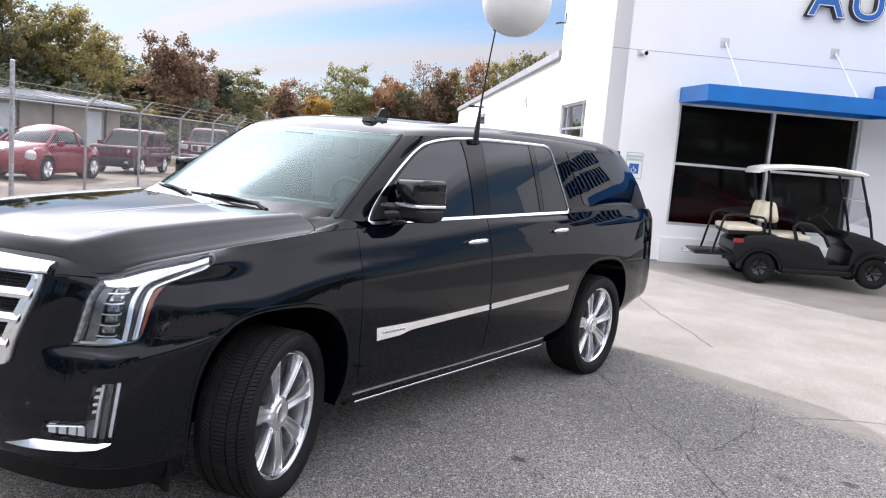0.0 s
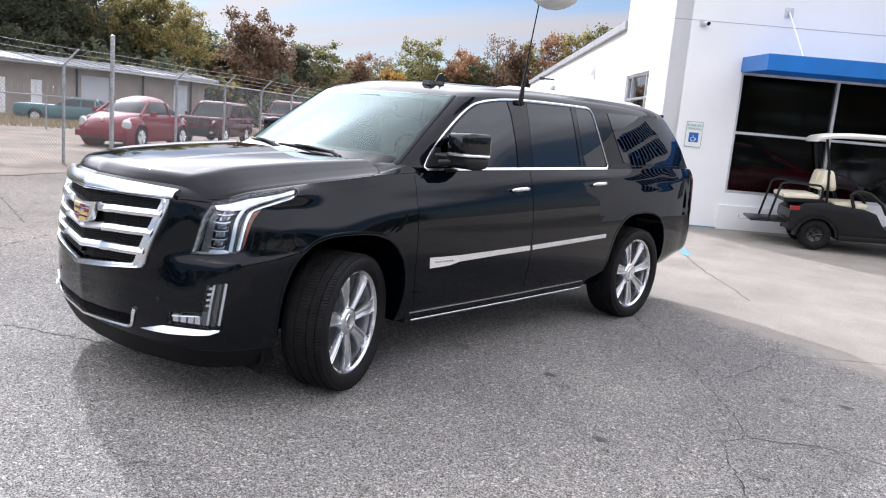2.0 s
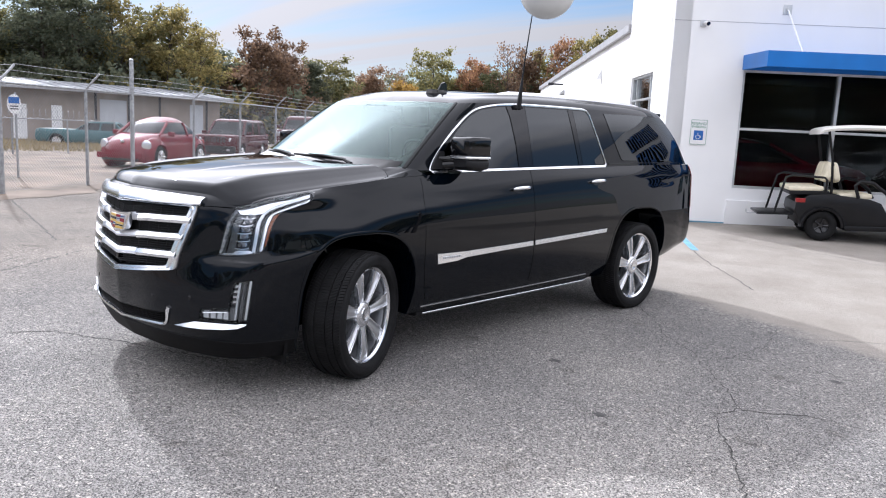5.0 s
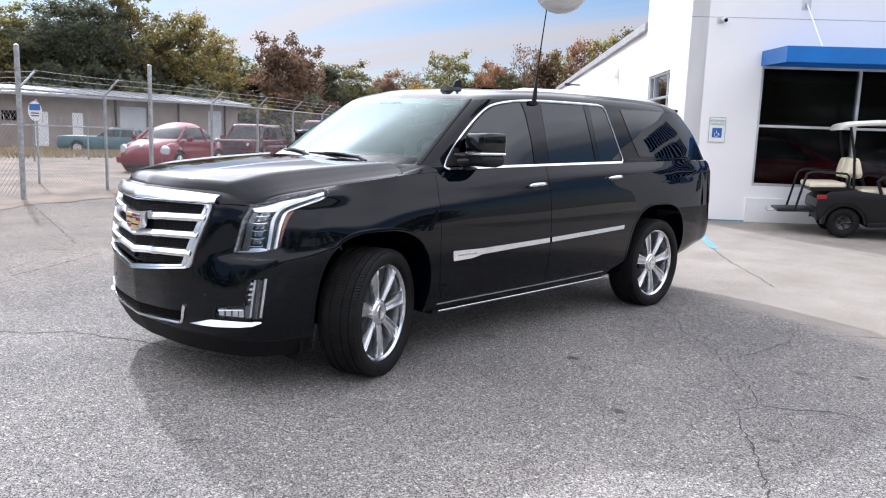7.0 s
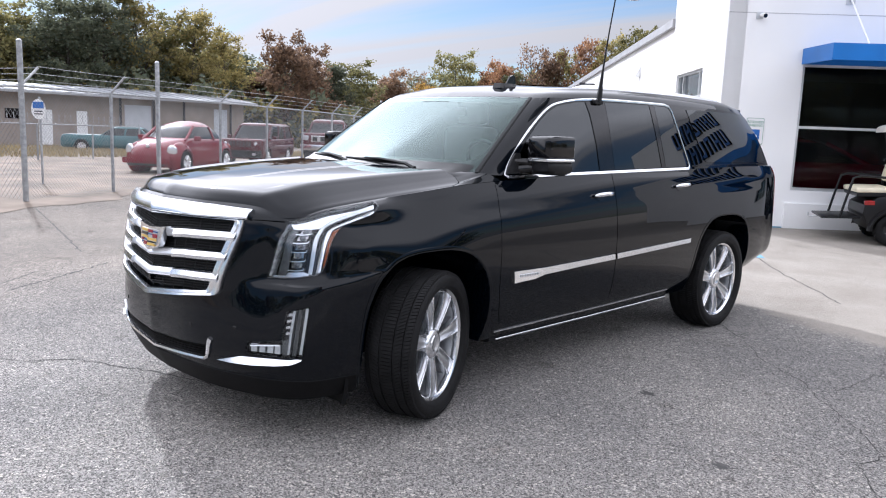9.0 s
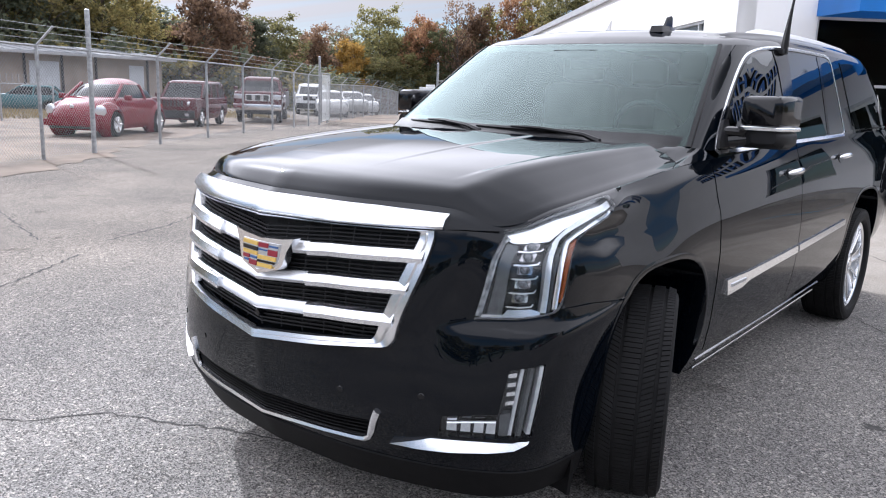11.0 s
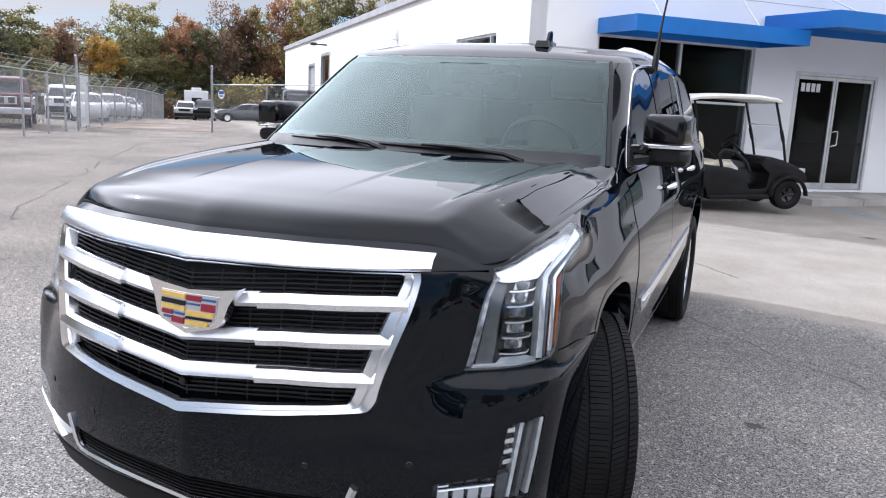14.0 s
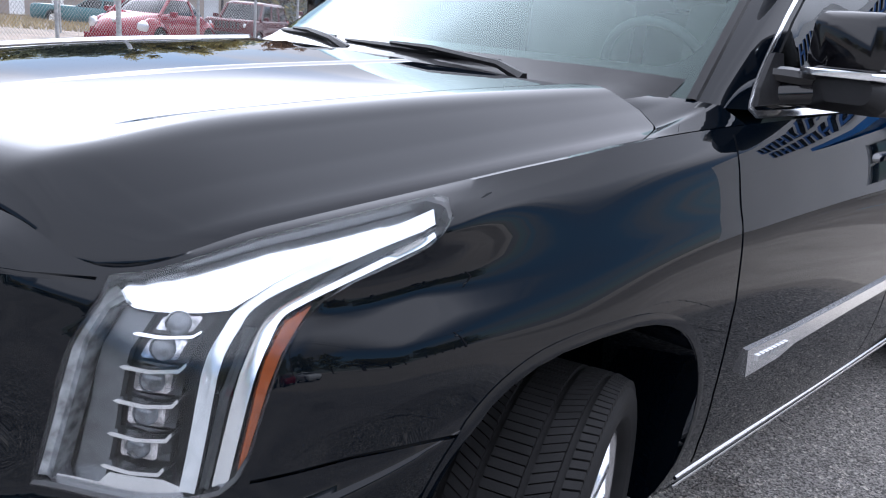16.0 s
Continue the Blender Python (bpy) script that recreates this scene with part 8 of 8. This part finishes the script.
    tube(bm, [ctr, (1.46, .26, .70)], .022, 8)
    part("steering_column", bm, "cart_black", c, smooth=50)
    part("dashboard", boxm(1.30, 1.46, -.50, .50, .70, .85, bevel=.05), "cart_black", c, smooth=50)
    part("tail_lamp", boxm(-.405, -.26, -W - .012, -W + .05, .615, .685, bevel=.012), "red_lens", c, smooth=40)
    part("headlight", boxm(1.90, 2.0, -.50, -.34, .58, .66, bevel=.015), "led", c, smooth=40)
    for x_ in (0, 1.68):
        for s in (-1, 1):
            h = new("wheel")
            h.parent = c
            bm = bmesh.new()
            revolve(bm, [(.12, .075), (.15, .10), (.20, .105), (.232, .09), (.238, .06), (.238, -.06), (.232, -.09), (.20, -.105), (0, -.1)], 32)
            for k in range(26):
                for xx in (-.07, .02):
                    a = 2 * math.pi * (k + (.5 if xx > 0 else 0)) / 26
                    box(bm, xx, xx + .05, -.016, .016, .232, .246, m=Matrix.Rotation(a, 4, "X"))
            part("tyre", bm, "rubber", h, smooth=40)
            bm = bmesh.new()
            revolve(bm, [(0, .06), (.03, .06), (.034, .045), (.05, .03), (.118, .055), (.125, .078), (.13, .07), (.128, -.05)], 28)
            part("rim", bm, "lamp_black", h, smooth=35)
            for k in range(5):
                bm = bmesh.new()
                a = 2 * math.pi * k / 5
                tube(bm, [(.052, .03 * math.cos(a), .03 * math.sin(a)), (.064, .115 * math.cos(a), .115 * math.sin(a))], [.012, .018], 6)
                part("spoke", bm, "lamp_black", h)
            h.matrix_basis = pose(x_, s * .49, .24, 0, 0, 90 if s > 0 else -90)


golf_cart()


# ------------------------------------------------------------------ balloon on the window clip
def balloon():
    b = thing("balloon_pole", "white balloon on a black flag pole clipped to window", "balloon", Matrix.Translation((0, 0, 0)))
    bm = bmesh.new()
    tube(bm, [(.80, 1.50, 1.70), (.805, 1.50, 1.76), (.83, 1.50, 1.80)], .012, 6)
    tube(bm, [(.78, 1.42, 1.745), (.81, 1.50, 1.73), (.80, 1.56, 1.745)], .012, 6)
    box(bm, .80, .835, 1.46, 1.55, 1.775, 1.80, .004)
    part("window_clip", bm, "plastic", b)
    bm = bmesh.new()
    tip = Vector((.925, 1.48, 2.47))
    pts = catmull([(.825, 1.51, 1.78), (.835, 1.515, 1.96), (.865, 1.51, 2.20), tuple(tip)], 13)
    tube(bm, [tuple(p) for p in pts], [.019, .019, .017, .013, .010, .007, .006, .0055, .005, .005, .0045, .0045, .0045], 6)
    part("pole", bm, "plastic", b, smooth=50)
    d = (Vector((1.13, 1.38, 2.60)) - tip).normalized()
    m = Matrix.Translation(Vector((1.13, 1.38, 2.61))) @ d.to_track_quat("X", "Z").to_matrix().to_4x4()
    bm = bmesh.new()
    prof = [(0, .205)] + [(.20 * math.sin(a), .205 * math.cos(a)) for a in np.linspace(.15, 2.6, 18)] + [(.07, -.205), (.035, -.222)]
    revolve(bm, prof, 36, m)
    part("balloon", bm, "balloon", b, "matte white round balloon", smooth=70)
    bm = bmesh.new()
    revolve(bm, [(.045, -.205), (.034, -.225), (.020, -.25), (.010, -.275), (.004, -.28)], 14, m)
    part("holder_cup", bm, "plastic", b, smooth=50)


balloon()


# ------------------------------------------------------------------ low building across the yard
def shed():
    a, b = Vector((-41.3, -2.7, 0)), Vector((-44.85, 24.7, 0))
    d = (b - a).normalized()
    m = Matrix.Translation(a) @ Matrix(((d.x, -d.y, 0, 0), (d.y, d.x, 0, 0), (0, 0, 1, 0), (0, 0, 0, 1)))
    L = (b - a).length
    h = thing("metal_shed", "long low tan metal building with grey roof", "building", m)
    # local x along the wall, y away from the lot
    part("wall", boxm(0, L, 0, .25, -.4, 2.75), "tan_metal", h, "tan corrugated wall")
    part("wall", boxm(0, L, 6.8, 7.0, -.4, 2.75), "tan_metal", h)
    part("wall", boxm(L - .25, L, .26, 6.8, -.4, 2.75), "tan_metal", h)
    part("wall", boxm(0, .25, .26, 6.8, -.4, 2.75), "tan_metal", h)
    bm = bmesh.new()
    ro = [(-.8, 2.74), (-.8, 2.88), (3.5, 3.38), (7.8, 2.88), (7.8, 2.74), (3.5, 3.24)]
    prism(bm, ro, -.6, L + .6, Matrix(((0, 0, 1, 0), (1, 0, 0, 0), (0, 1, 0, 0), (0, 0, 0, 1))))
    rf = part("roof", bm, "shed_roof", h, "grey metal roof")
    for k in range(int(L / .9)):
        bm = bmesh.new()
        tube(bm, [(k * .9, -.8, 2.895), (k * .9, 3.5, 3.395)], .02, 4)
        part("roof_rib", bm, "shed_roof", rf)
    for s, w, mt, nm in ((13.75, .75, "white", "door"), (15.9, .62, "white", "door"), (18.85, 1.75, "roller", "roller_door"), (25.2, 1.05, "roller", "roller_door"), (12.0, .9, "gloss_black", "window")):
        part(nm, boxm(s, s + w, -.03, -.002, 1.3 if nm == "window" else -.3, 2.35 if nm == "roller_door" else 1.85), mt, h)
    for s in (18.55, 20.75, 22.9, 26.5):
        bm = bmesh.new()
        tube(bm, [(s, -.08, -.3), (s, -.08, 2.72)], .07, 6)
        part("downpipe", bm, "dark_metal", h)
    part("gutter", boxm(-.5, L + .5, -.92, -.81, 2.70, 2.84, bevel=.02), "coping", h)


shed()


# dry grass strip before the shed
def grass(name, x0, x1, y0, y1, n, h, label, seed, material="dry_grass"):
    rnd = random.Random(seed)
    verts, faces = [], []
    for _ in range(n):
        x, y = rnd.uniform(x0, x1), rnd.uniform(y0, y1)
        a = rnd.uniform(0, 6.28)
        hh = h * rnd.uniform(.4, 1.2)
        w = .02 * rnd.uniform(.6, 1.6)
        z = ground_z(x, y)
        lx, ly = rnd.gauss(0, .3) * hh, rnd.gauss(0, .3) * hh
        k = len(verts)
        verts += [(x - w * math.cos(a), y - w * math.sin(a), z), (x + w * math.cos(a), y + w * math.sin(a), z), (x + lx, y + ly, z + hh)]
        faces.append((k, k + 1, k + 2))
    me = bpy.data.meshes.new(name)
    me.from_pydata(verts, [], faces)
    me.materials.append(M[material])
    tagged(new(name, me), label, "grass", kind="stuff")


def dirt_field():
    """Bare dirt behind the fence, its near edge ragged where it meets the asphalt."""
    bm = bmesh.new()
    back = Vector((-FD.y, FD.x))
    rows = []
    for r in np.arange(-16, 27.1, .4):
        edge = (.9 if r < 2 else .9 - min(1.6, (r - 2) * .25)) + .16 * math.sin(r * 2.1) + .10 * math.sin(r * 5.3 + 1) + .07 * math.sin(r * 11)
        row = []
        for w in (0, .3, 1, 3, 6, 10, 15, 22, 30):
            q = FA + FD * r + back * (w - edge)
            row.append((q.x, q.y, ground_z(q.x, q.y) + .008))
        rows.append(row)
    grid_faces(bm, rows)
    return bm


tagged(part("dirt_yard", dirt_field(), "dirt"), "pale tan dirt yard with dry grass behind the fence", "dirt", kind="structure")
bm = bmesh.new()
rows = []
for k in range(25):
    c = Vector((-23.6, 23.4)).lerp(Vector((-51.0, 58.5)), k / 24)
    w = 2.6 + .35 * math.sin(k * 1.7) + .2 * math.sin(k * 4.1)
    rows.append([(c.x + .79 * w * f, c.y + .61 * w * f, ground_z(c.x + .79 * w * f, c.y + .61 * w * f) + .009) for f in (-1, -.4, .3, 1.15)])
grid_faces(bm, rows)
tagged(part("dirt_lane", bm, "dirt"), "pale tan dirt lane beyond the asphalt", "dirt", kind="structure")
grass("dry_grass", -40, -29, -6, 23, 16000, .22, "dry yellow grass before the shed", 5)


# ------------------------------------------------------------------ trees
def leaf_cloud(rnd, centers, per, size, spread, flat=1.0):
    verts, faces = [], []
    for cx, cy, cz, r in centers:
        for _ in range(per):
            u = Vector((rnd.gauss(0, 1), rnd.gauss(0, 1), rnd.gauss(0, 1) * flat)).normalized() * r * 1.25 * (rnd.random() ** .55)
            p = Vector((cx, cy, cz)) + u
            s = size * rnd.uniform(.55, 1.35)
            ax = Vector((rnd.gauss(0, 1), rnd.gauss(0, 1), rnd.gauss(0, .7))).normalized()
            bx = ax.cross(Vector((rnd.gauss(0, 1), rnd.gauss(0, 1), rnd.gauss(0, 1)))).normalized()
            k = len(verts)
            verts += [p - ax * s, p + bx * s * .62, p + ax * s, p - bx * s * .62]
            faces.append((k, k + 1, k + 2, k + 3))
    return verts, faces


def branches(bm, rnd, h, spread, n, seed_r, droop=0.0, low=.28):
    """Tapered trunk, limbs and twigs; returns the twig tips with the length of their limb."""
    tips = []
    lean = Vector((rnd.gauss(0, .03), rnd.gauss(0, .03), 0))
    trunk = [Vector((0, 0, -.3)) + lean * (z ** 1.3) + Vector((rnd.gauss(0, .08), rnd.gauss(0, .08), z)) for z in np.linspace(0, h * .88, 8)]
    tube(bm, trunk, [seed_r * (1 - .85 * k / 7) for k in range(8)], 7)
    for k in range(n):
        f = low + (.97 - low) * (k + rnd.random()) / n
        i = min(6, int(f * 7))
        p = trunk[i].lerp(trunk[i + 1], f * 7 - i)
        a = k * 2.4 + rnd.uniform(-.5, .5)
        ln_ = spread * (1.12 - f * .70) * rnd.uniform(.55, 1.2)
        rise = rnd.uniform(.25, .85) * ln_ - droop * ln_
        q = p + Vector((math.cos(a) * ln_, math.sin(a) * ln_, rise))
        mid = p.lerp(q, .5) + Vector((rnd.gauss(0, .2), rnd.gauss(0, .2), ln_ * .10))
        r0 = seed_r * (1 - .8 * f) * .5
        tube(bm, [p, mid, q], [r0, r0 * .6, r0 * .2], 5)
        tips += [(q, ln_), (mid.lerp(q, .5), ln_ * .8)]
        for _ in range(4):
            c = mid.lerp(q, rnd.random())
            w = c + Vector((rnd.gauss(0, 1), rnd.gauss(0, 1), rnd.uniform(-.1, 1.0))).normalized() * ln_ * rnd.uniform(.25, .5)
            tube(bm, [c, w], [r0 * .35, r0 * .10], 3)
            tips.append((w, ln_ * .7))
    tips.append((trunk[-1], spread * .6))
    return tips


def tree_kind(seed, h, spread, material, label, n=34, per=36, size=.17, clump=.60, droop=0.0, bare=False, conical=False, low=.28):
    rnd = random.Random(seed)
    t = thing("tree", label, "tree", pose(0, 0, -500))
    bm = bmesh.new()
    tips = branches(bm, rnd, h, spread, n, .026 * h * .62, droop, low)
    part("trunk", bm, "bark", t, smooth=50)
    cs = []
    for q, ln_ in tips:
        if conical:
            ln_ *= .8
        cs.append((q.x, q.y, q.z, clump * rnd.uniform(.6, 1.25) * (1.0 + .04 * ln_)))
    v, f = leaf_cloud(rnd, cs, per if not bare else 5, size, spread, .75)
    me = bpy.data.meshes.new("crown")
    me.from_pydata([tuple(x) for x in v], [], f)
    me.materials.append(M[material])
    ob = new("crown", me)
    ob.parent = t
    return t


def leaves(name, c1, c2, c3):
    m = bpy.data.materials.new(name)
    m.use_nodes = True
    nt = m.node_tree
    b = nt.nodes["Principled BSDF"]
    g = nt.nodes.new("ShaderNodeNewGeometry")
    r = nt.nodes.new("ShaderNodeValToRGB")
    r.color_ramp.elements[0].color, r.color_ramp.elements[1].color = (*c1, 1), (*c3, 1)
    e = r.color_ramp.elements.new(.5)
    e.color = (*c2, 1)
    link(nt, g.outputs["Random Per Island"], r.inputs[0])
    oi = nt.nodes.new("ShaderNodeObjectInfo")
    hs = nt.nodes.new("ShaderNodeHueSaturation")
    mr = nt.nodes.new("ShaderNodeMapRange")
    mr.inputs["To Min"].default_value, mr.inputs["To Max"].default_value = .70, 1.25
    link(nt, oi.outputs["Random"], mr.inputs[0])
    link(nt, mr.outputs[0], hs.inputs["Value"])
    link(nt, r.outputs[0], hs.inputs["Color"])
    link(nt, hs.outputs[0], b.inputs["Base Color"])
    # thin leaves let some of the light through
    tl = nt.nodes.new("ShaderNodeBsdfTranslucent")
    link(nt, hs.outputs[0], tl.inputs["Color"])
    mx = nt.nodes.new("ShaderNodeMixShader")
    mx.inputs[0].default_value = .6
    link(nt, b.outputs[0], mx.inputs[1])
    link(nt, tl.outputs[0], mx.inputs[2])
    link(nt, mx.outputs[0], nt.nodes["Material Output"].inputs["Surface"])
    b.inputs["Roughness"].default_value = .65
    b.inputs["Transmission Weight"].default_value = 0.0
    b.inputs["Specular IOR Level"].default_value = .25
    return m


M["leaf_green"] = leaves("leaf_green", (.108, .124, .068), (.155, .165, .085), (.235, .226, .110))
M["leaf_olive"] = leaves("leaf_olive", (.18, .165, .070), (.27, .232, .092), (.38, .300, .115))
M["leaf_brown"] = leaves("leaf_brown", (.150, .100, .072), (.215, .140, .092), (.29, .19, .115))
M["leaf_red"] = leaves("leaf_red", (.22, .120, .078), (.30, .165, .095), (.37, .235, .12))
M["leaf_yellow"] = leaves("leaf_yellow", (.42, .25, .060), (.52, .33, .080), (.46, .33, .12))
M["leaf_moss"] = leaves("leaf_moss", (.150, .150, .070), (.205, .195, .085), (.29, .25, .105))
M["leaf_pine"] = leaves("leaf_pine", (.112, .130, .094), (.150, .166, .110), (.195, .200, .122))
KINDS = [
    tree_kind(11, 15, 4.6, "leaf_green", "tall dark green leafy tree at the wood's edge", n=38, per=44, low=.16),
    tree_kind(12, 16, 4.2, "leaf_olive", "tall olive and yellow autumn tree", per=24, clump=.55),
    tree_kind(13, 12, 4.2, "leaf_brown", "russet brown autumn tree", per=32, low=.2),
    tree_kind(14, 13, 4.0, "leaf_red", "rust red autumn tree", per=26, clump=.55),
    tree_kind(15, 9, 3.2, "leaf_yellow", "small golden yellow autumn tree", per=34, clump=.5, low=.15),
    tree_kind(16, 15, 3.0, "leaf_pine", "dark pine with hanging boughs", n=44, per=40, size=.15, clump=.5, droop=.35, conical=True, low=.15),
    tree_kind(17, 13, 3.8, "leaf_brown", "nearly bare tree with a few brown leaves", bare=True, n=34),
    tree_kind(18, 17, 5.4, "leaf_pine", "broad dark evergreen oak with deep crown", n=44, per=52, clump=.66, low=.12),
    tree_kind(19, 14, 4.4, "leaf_moss", "mossy green tree turning yellow", n=36, per=34, low=.16),
]
# the wood's edge from behind the shed round to behind the white building: x, y, height of the top, kind, breadth
WOOD = [
    (-48.0, -32.0, 9.5, 8, 1.00), (-50.0, -22.0, 9.0, 0, 1.10), (-51.0, -13.0, 9.4, 1, 1.00), (-52.0, -4.0, 8.8, 8, 1.00), (-54.0, 4.0, 8.6, 2, 1.00), (-55.4, 9.5, 8.4, 1, 0.90),
    (-55.2, 13.0, 8.6, 8, 0.85), (-54.6, 16.3, 9.3, 7, 0.74), (-54.2, 18.5, 9.5, 7, 0.68), (-53.4, 21.4, 10.5, 1, 0.72), (-53.4, 24.6, 9.6, 1, 0.72), (-55.2, 24.9, 9.0, 8, 0.70),
    (-53.3, 28.2, 8.6, 1, 0.62), (-51.0, 32.3, 8.0, 2, 0.78), (-53.1, 35.6, 7.5, 2, 0.70), (-55.5, 39.6, 7.1, 5, 0.75), (-57.2, 43.4, 7.2, 8, 0.75), (-73.7, 62.0, 8.1, 2, 0.83),
    (-73.7, 66.2, 8.7, 6, 0.77), (-76.2, 70.5, 8.2, 8, 0.77), (-69.6, 64.8, 6.4, 4, 0.83), (-70.4, 71.3, 11.0, 8, 0.94), (-67.0, 74.1, 10.2, 3, 0.83), (-69.4, 79.5, 9.6, 8, 0.88),
    (-60.8, 75.8, 12.3, 6, 0.83), (-61.7, 79.1, 11.4, 2, 0.79), (-60.4, 83.1, 11.8, 1, 0.88), (-56.0, 80.8, 12.9, 3, 0.77), (-52.4, 80.0, 13.1, 1, 0.79), (-40.8, 69.0, 11.7, 8, 0.80),
    (-36.8, 69.6, 11.4, 1, 0.80), (-32.3, 69.5, 11.8, 1, 0.85), (-27.3, 68.1, 11.5, 8, 0.90), (-21.2, 67.0, 11.5, 1, 0.90), (-14.6, 67.0, 11.5, 0, 0.90)]
HIGH = (15, 16, 12, 13, 9, 15, 13, 17, 14)
rnd = random.Random(77)


def plant(x, y, k, h, wide=.8):
    z0 = ground_z(x, y) - .3
    f = (h - z0) / (HIGH[k] * .88)
    w = wide * rnd.uniform(.93, 1.07)
    copy_thing(KINDS[k], Matrix.Translation((x, y, z0)) @ Matrix.Rotation(rnd.uniform(0, 6.28), 4, "Z")).scale = (w, w, f)


for x, y, h, k, wide in WOOD:
    plant(x, y, k, h, wide)
# two rows behind, lower than the edge as they are seen from the lot
for back, share in ((3.5, .86), (7.5, .90)):
    for (x0, y0, h0, k0, _), (x1, y1, h1, k1, _) in zip(WOOD, WOOD[1:]):
        d = Vector((x1 - x0, y1 - y0))
        n = max(1, round(d.length / 4.5))
        d = Vector((-.62, .78)) if d.length < 3 else d.normalized()
        for q in range(n):
            f = (q + .5) / n
            x, y = x0 + (x1 - x0) * f - d.y * back + rnd.gauss(0, .5), y0 + (y1 - y0) * f + d.x * back + rnd.gauss(0, .5)
            plant(x, y, rnd.choice((0, 8, 2, 1, 7, 5, k0)), min(h0, h1) * share * rnd.uniform(.88, 1.0), rnd.uniform(.7, .95))
# trees across the road, which the black paint mirrors
for k in range(24):
    y = -62 + k * 5.4 + rnd.gauss(0, .8)
    plant(50 + .004 * (y + 4) ** 2 + rnd.gauss(0, 1.5), y, rnd.choice((0, 8, 2, 1, 7, 8)), rnd.uniform(7.0, 10.5), rnd.uniform(.85, 1.1))
for k in range(12):
    x = 38 - k * 6.0 + rnd.gauss(0, .8)
    plant(x, -62 + rnd.gauss(0, 1.5), rnd.choice((0, 8, 2, 1, 7, 8)), rnd.uniform(6.5, 9.5), rnd.uniform(.85, 1.1))
for t in KINDS:
    for o in (*t.children_recursive, t):
        bpy.data.objects.remove(o)


def brush(name, pts, n, r, h, material, label, seed, size=.22):
    rnd = random.Random(seed)
    cs = []
    for _ in range(n):
        i = rnd.randrange(len(pts) - 1)
        p = Vector(pts[i]).lerp(Vector(pts[i + 1]), rnd.random())
        cs.append((p.x + rnd.gauss(0, r), p.y + rnd.gauss(0, r), ground_z(p.x, p.y) + rnd.uniform(.2, h), rnd.uniform(.5, 1.1)))
    v, f = leaf_cloud(rnd, cs, 55, size, 1)
    me = bpy.data.meshes.new(name)
    me.from_pydata([tuple(x) for x in v], [], f)
    me.materials.append(M[material])
    tagged(new(name, me), label, "brush", kind="stuff")


EDGE = [(-50, -20), (-51, 4), (-53, 14), (-50, 23), (-51, 31), (-54, 40), (-67, 59), (-66, 71), (-59, 79), (-48, 80), (-30, 70), (-18, 64)]
brush("undergrowth", EDGE, 620, 1.8, 4.2, "leaf_pine", "dark undergrowth along the wood's edge", 31)
brush("undergrowth", EDGE, 380, 1.6, 3.6, "leaf_olive", "olive undergrowth along the wood's edge", 32)
brush("undergrowth", [(-59.5, 71), (-55.5, 71), (-51, 70)], 48, 1.0, 4.6, "leaf_olive", "yellow-green bush behind the camper", 33, .2)
brush("undergrowth", [(-48, 66), (-36, 57), (-26, 48)], 70, .9, 1.6, "leaf_brown", "low brown hedge along the far edge", 34, .18)
brush("undergrowth", [(-64, 60), (-58, 66)], 30, .7, 1.8, "leaf_brown", "low brown hedge beside the camper", 35, .18)
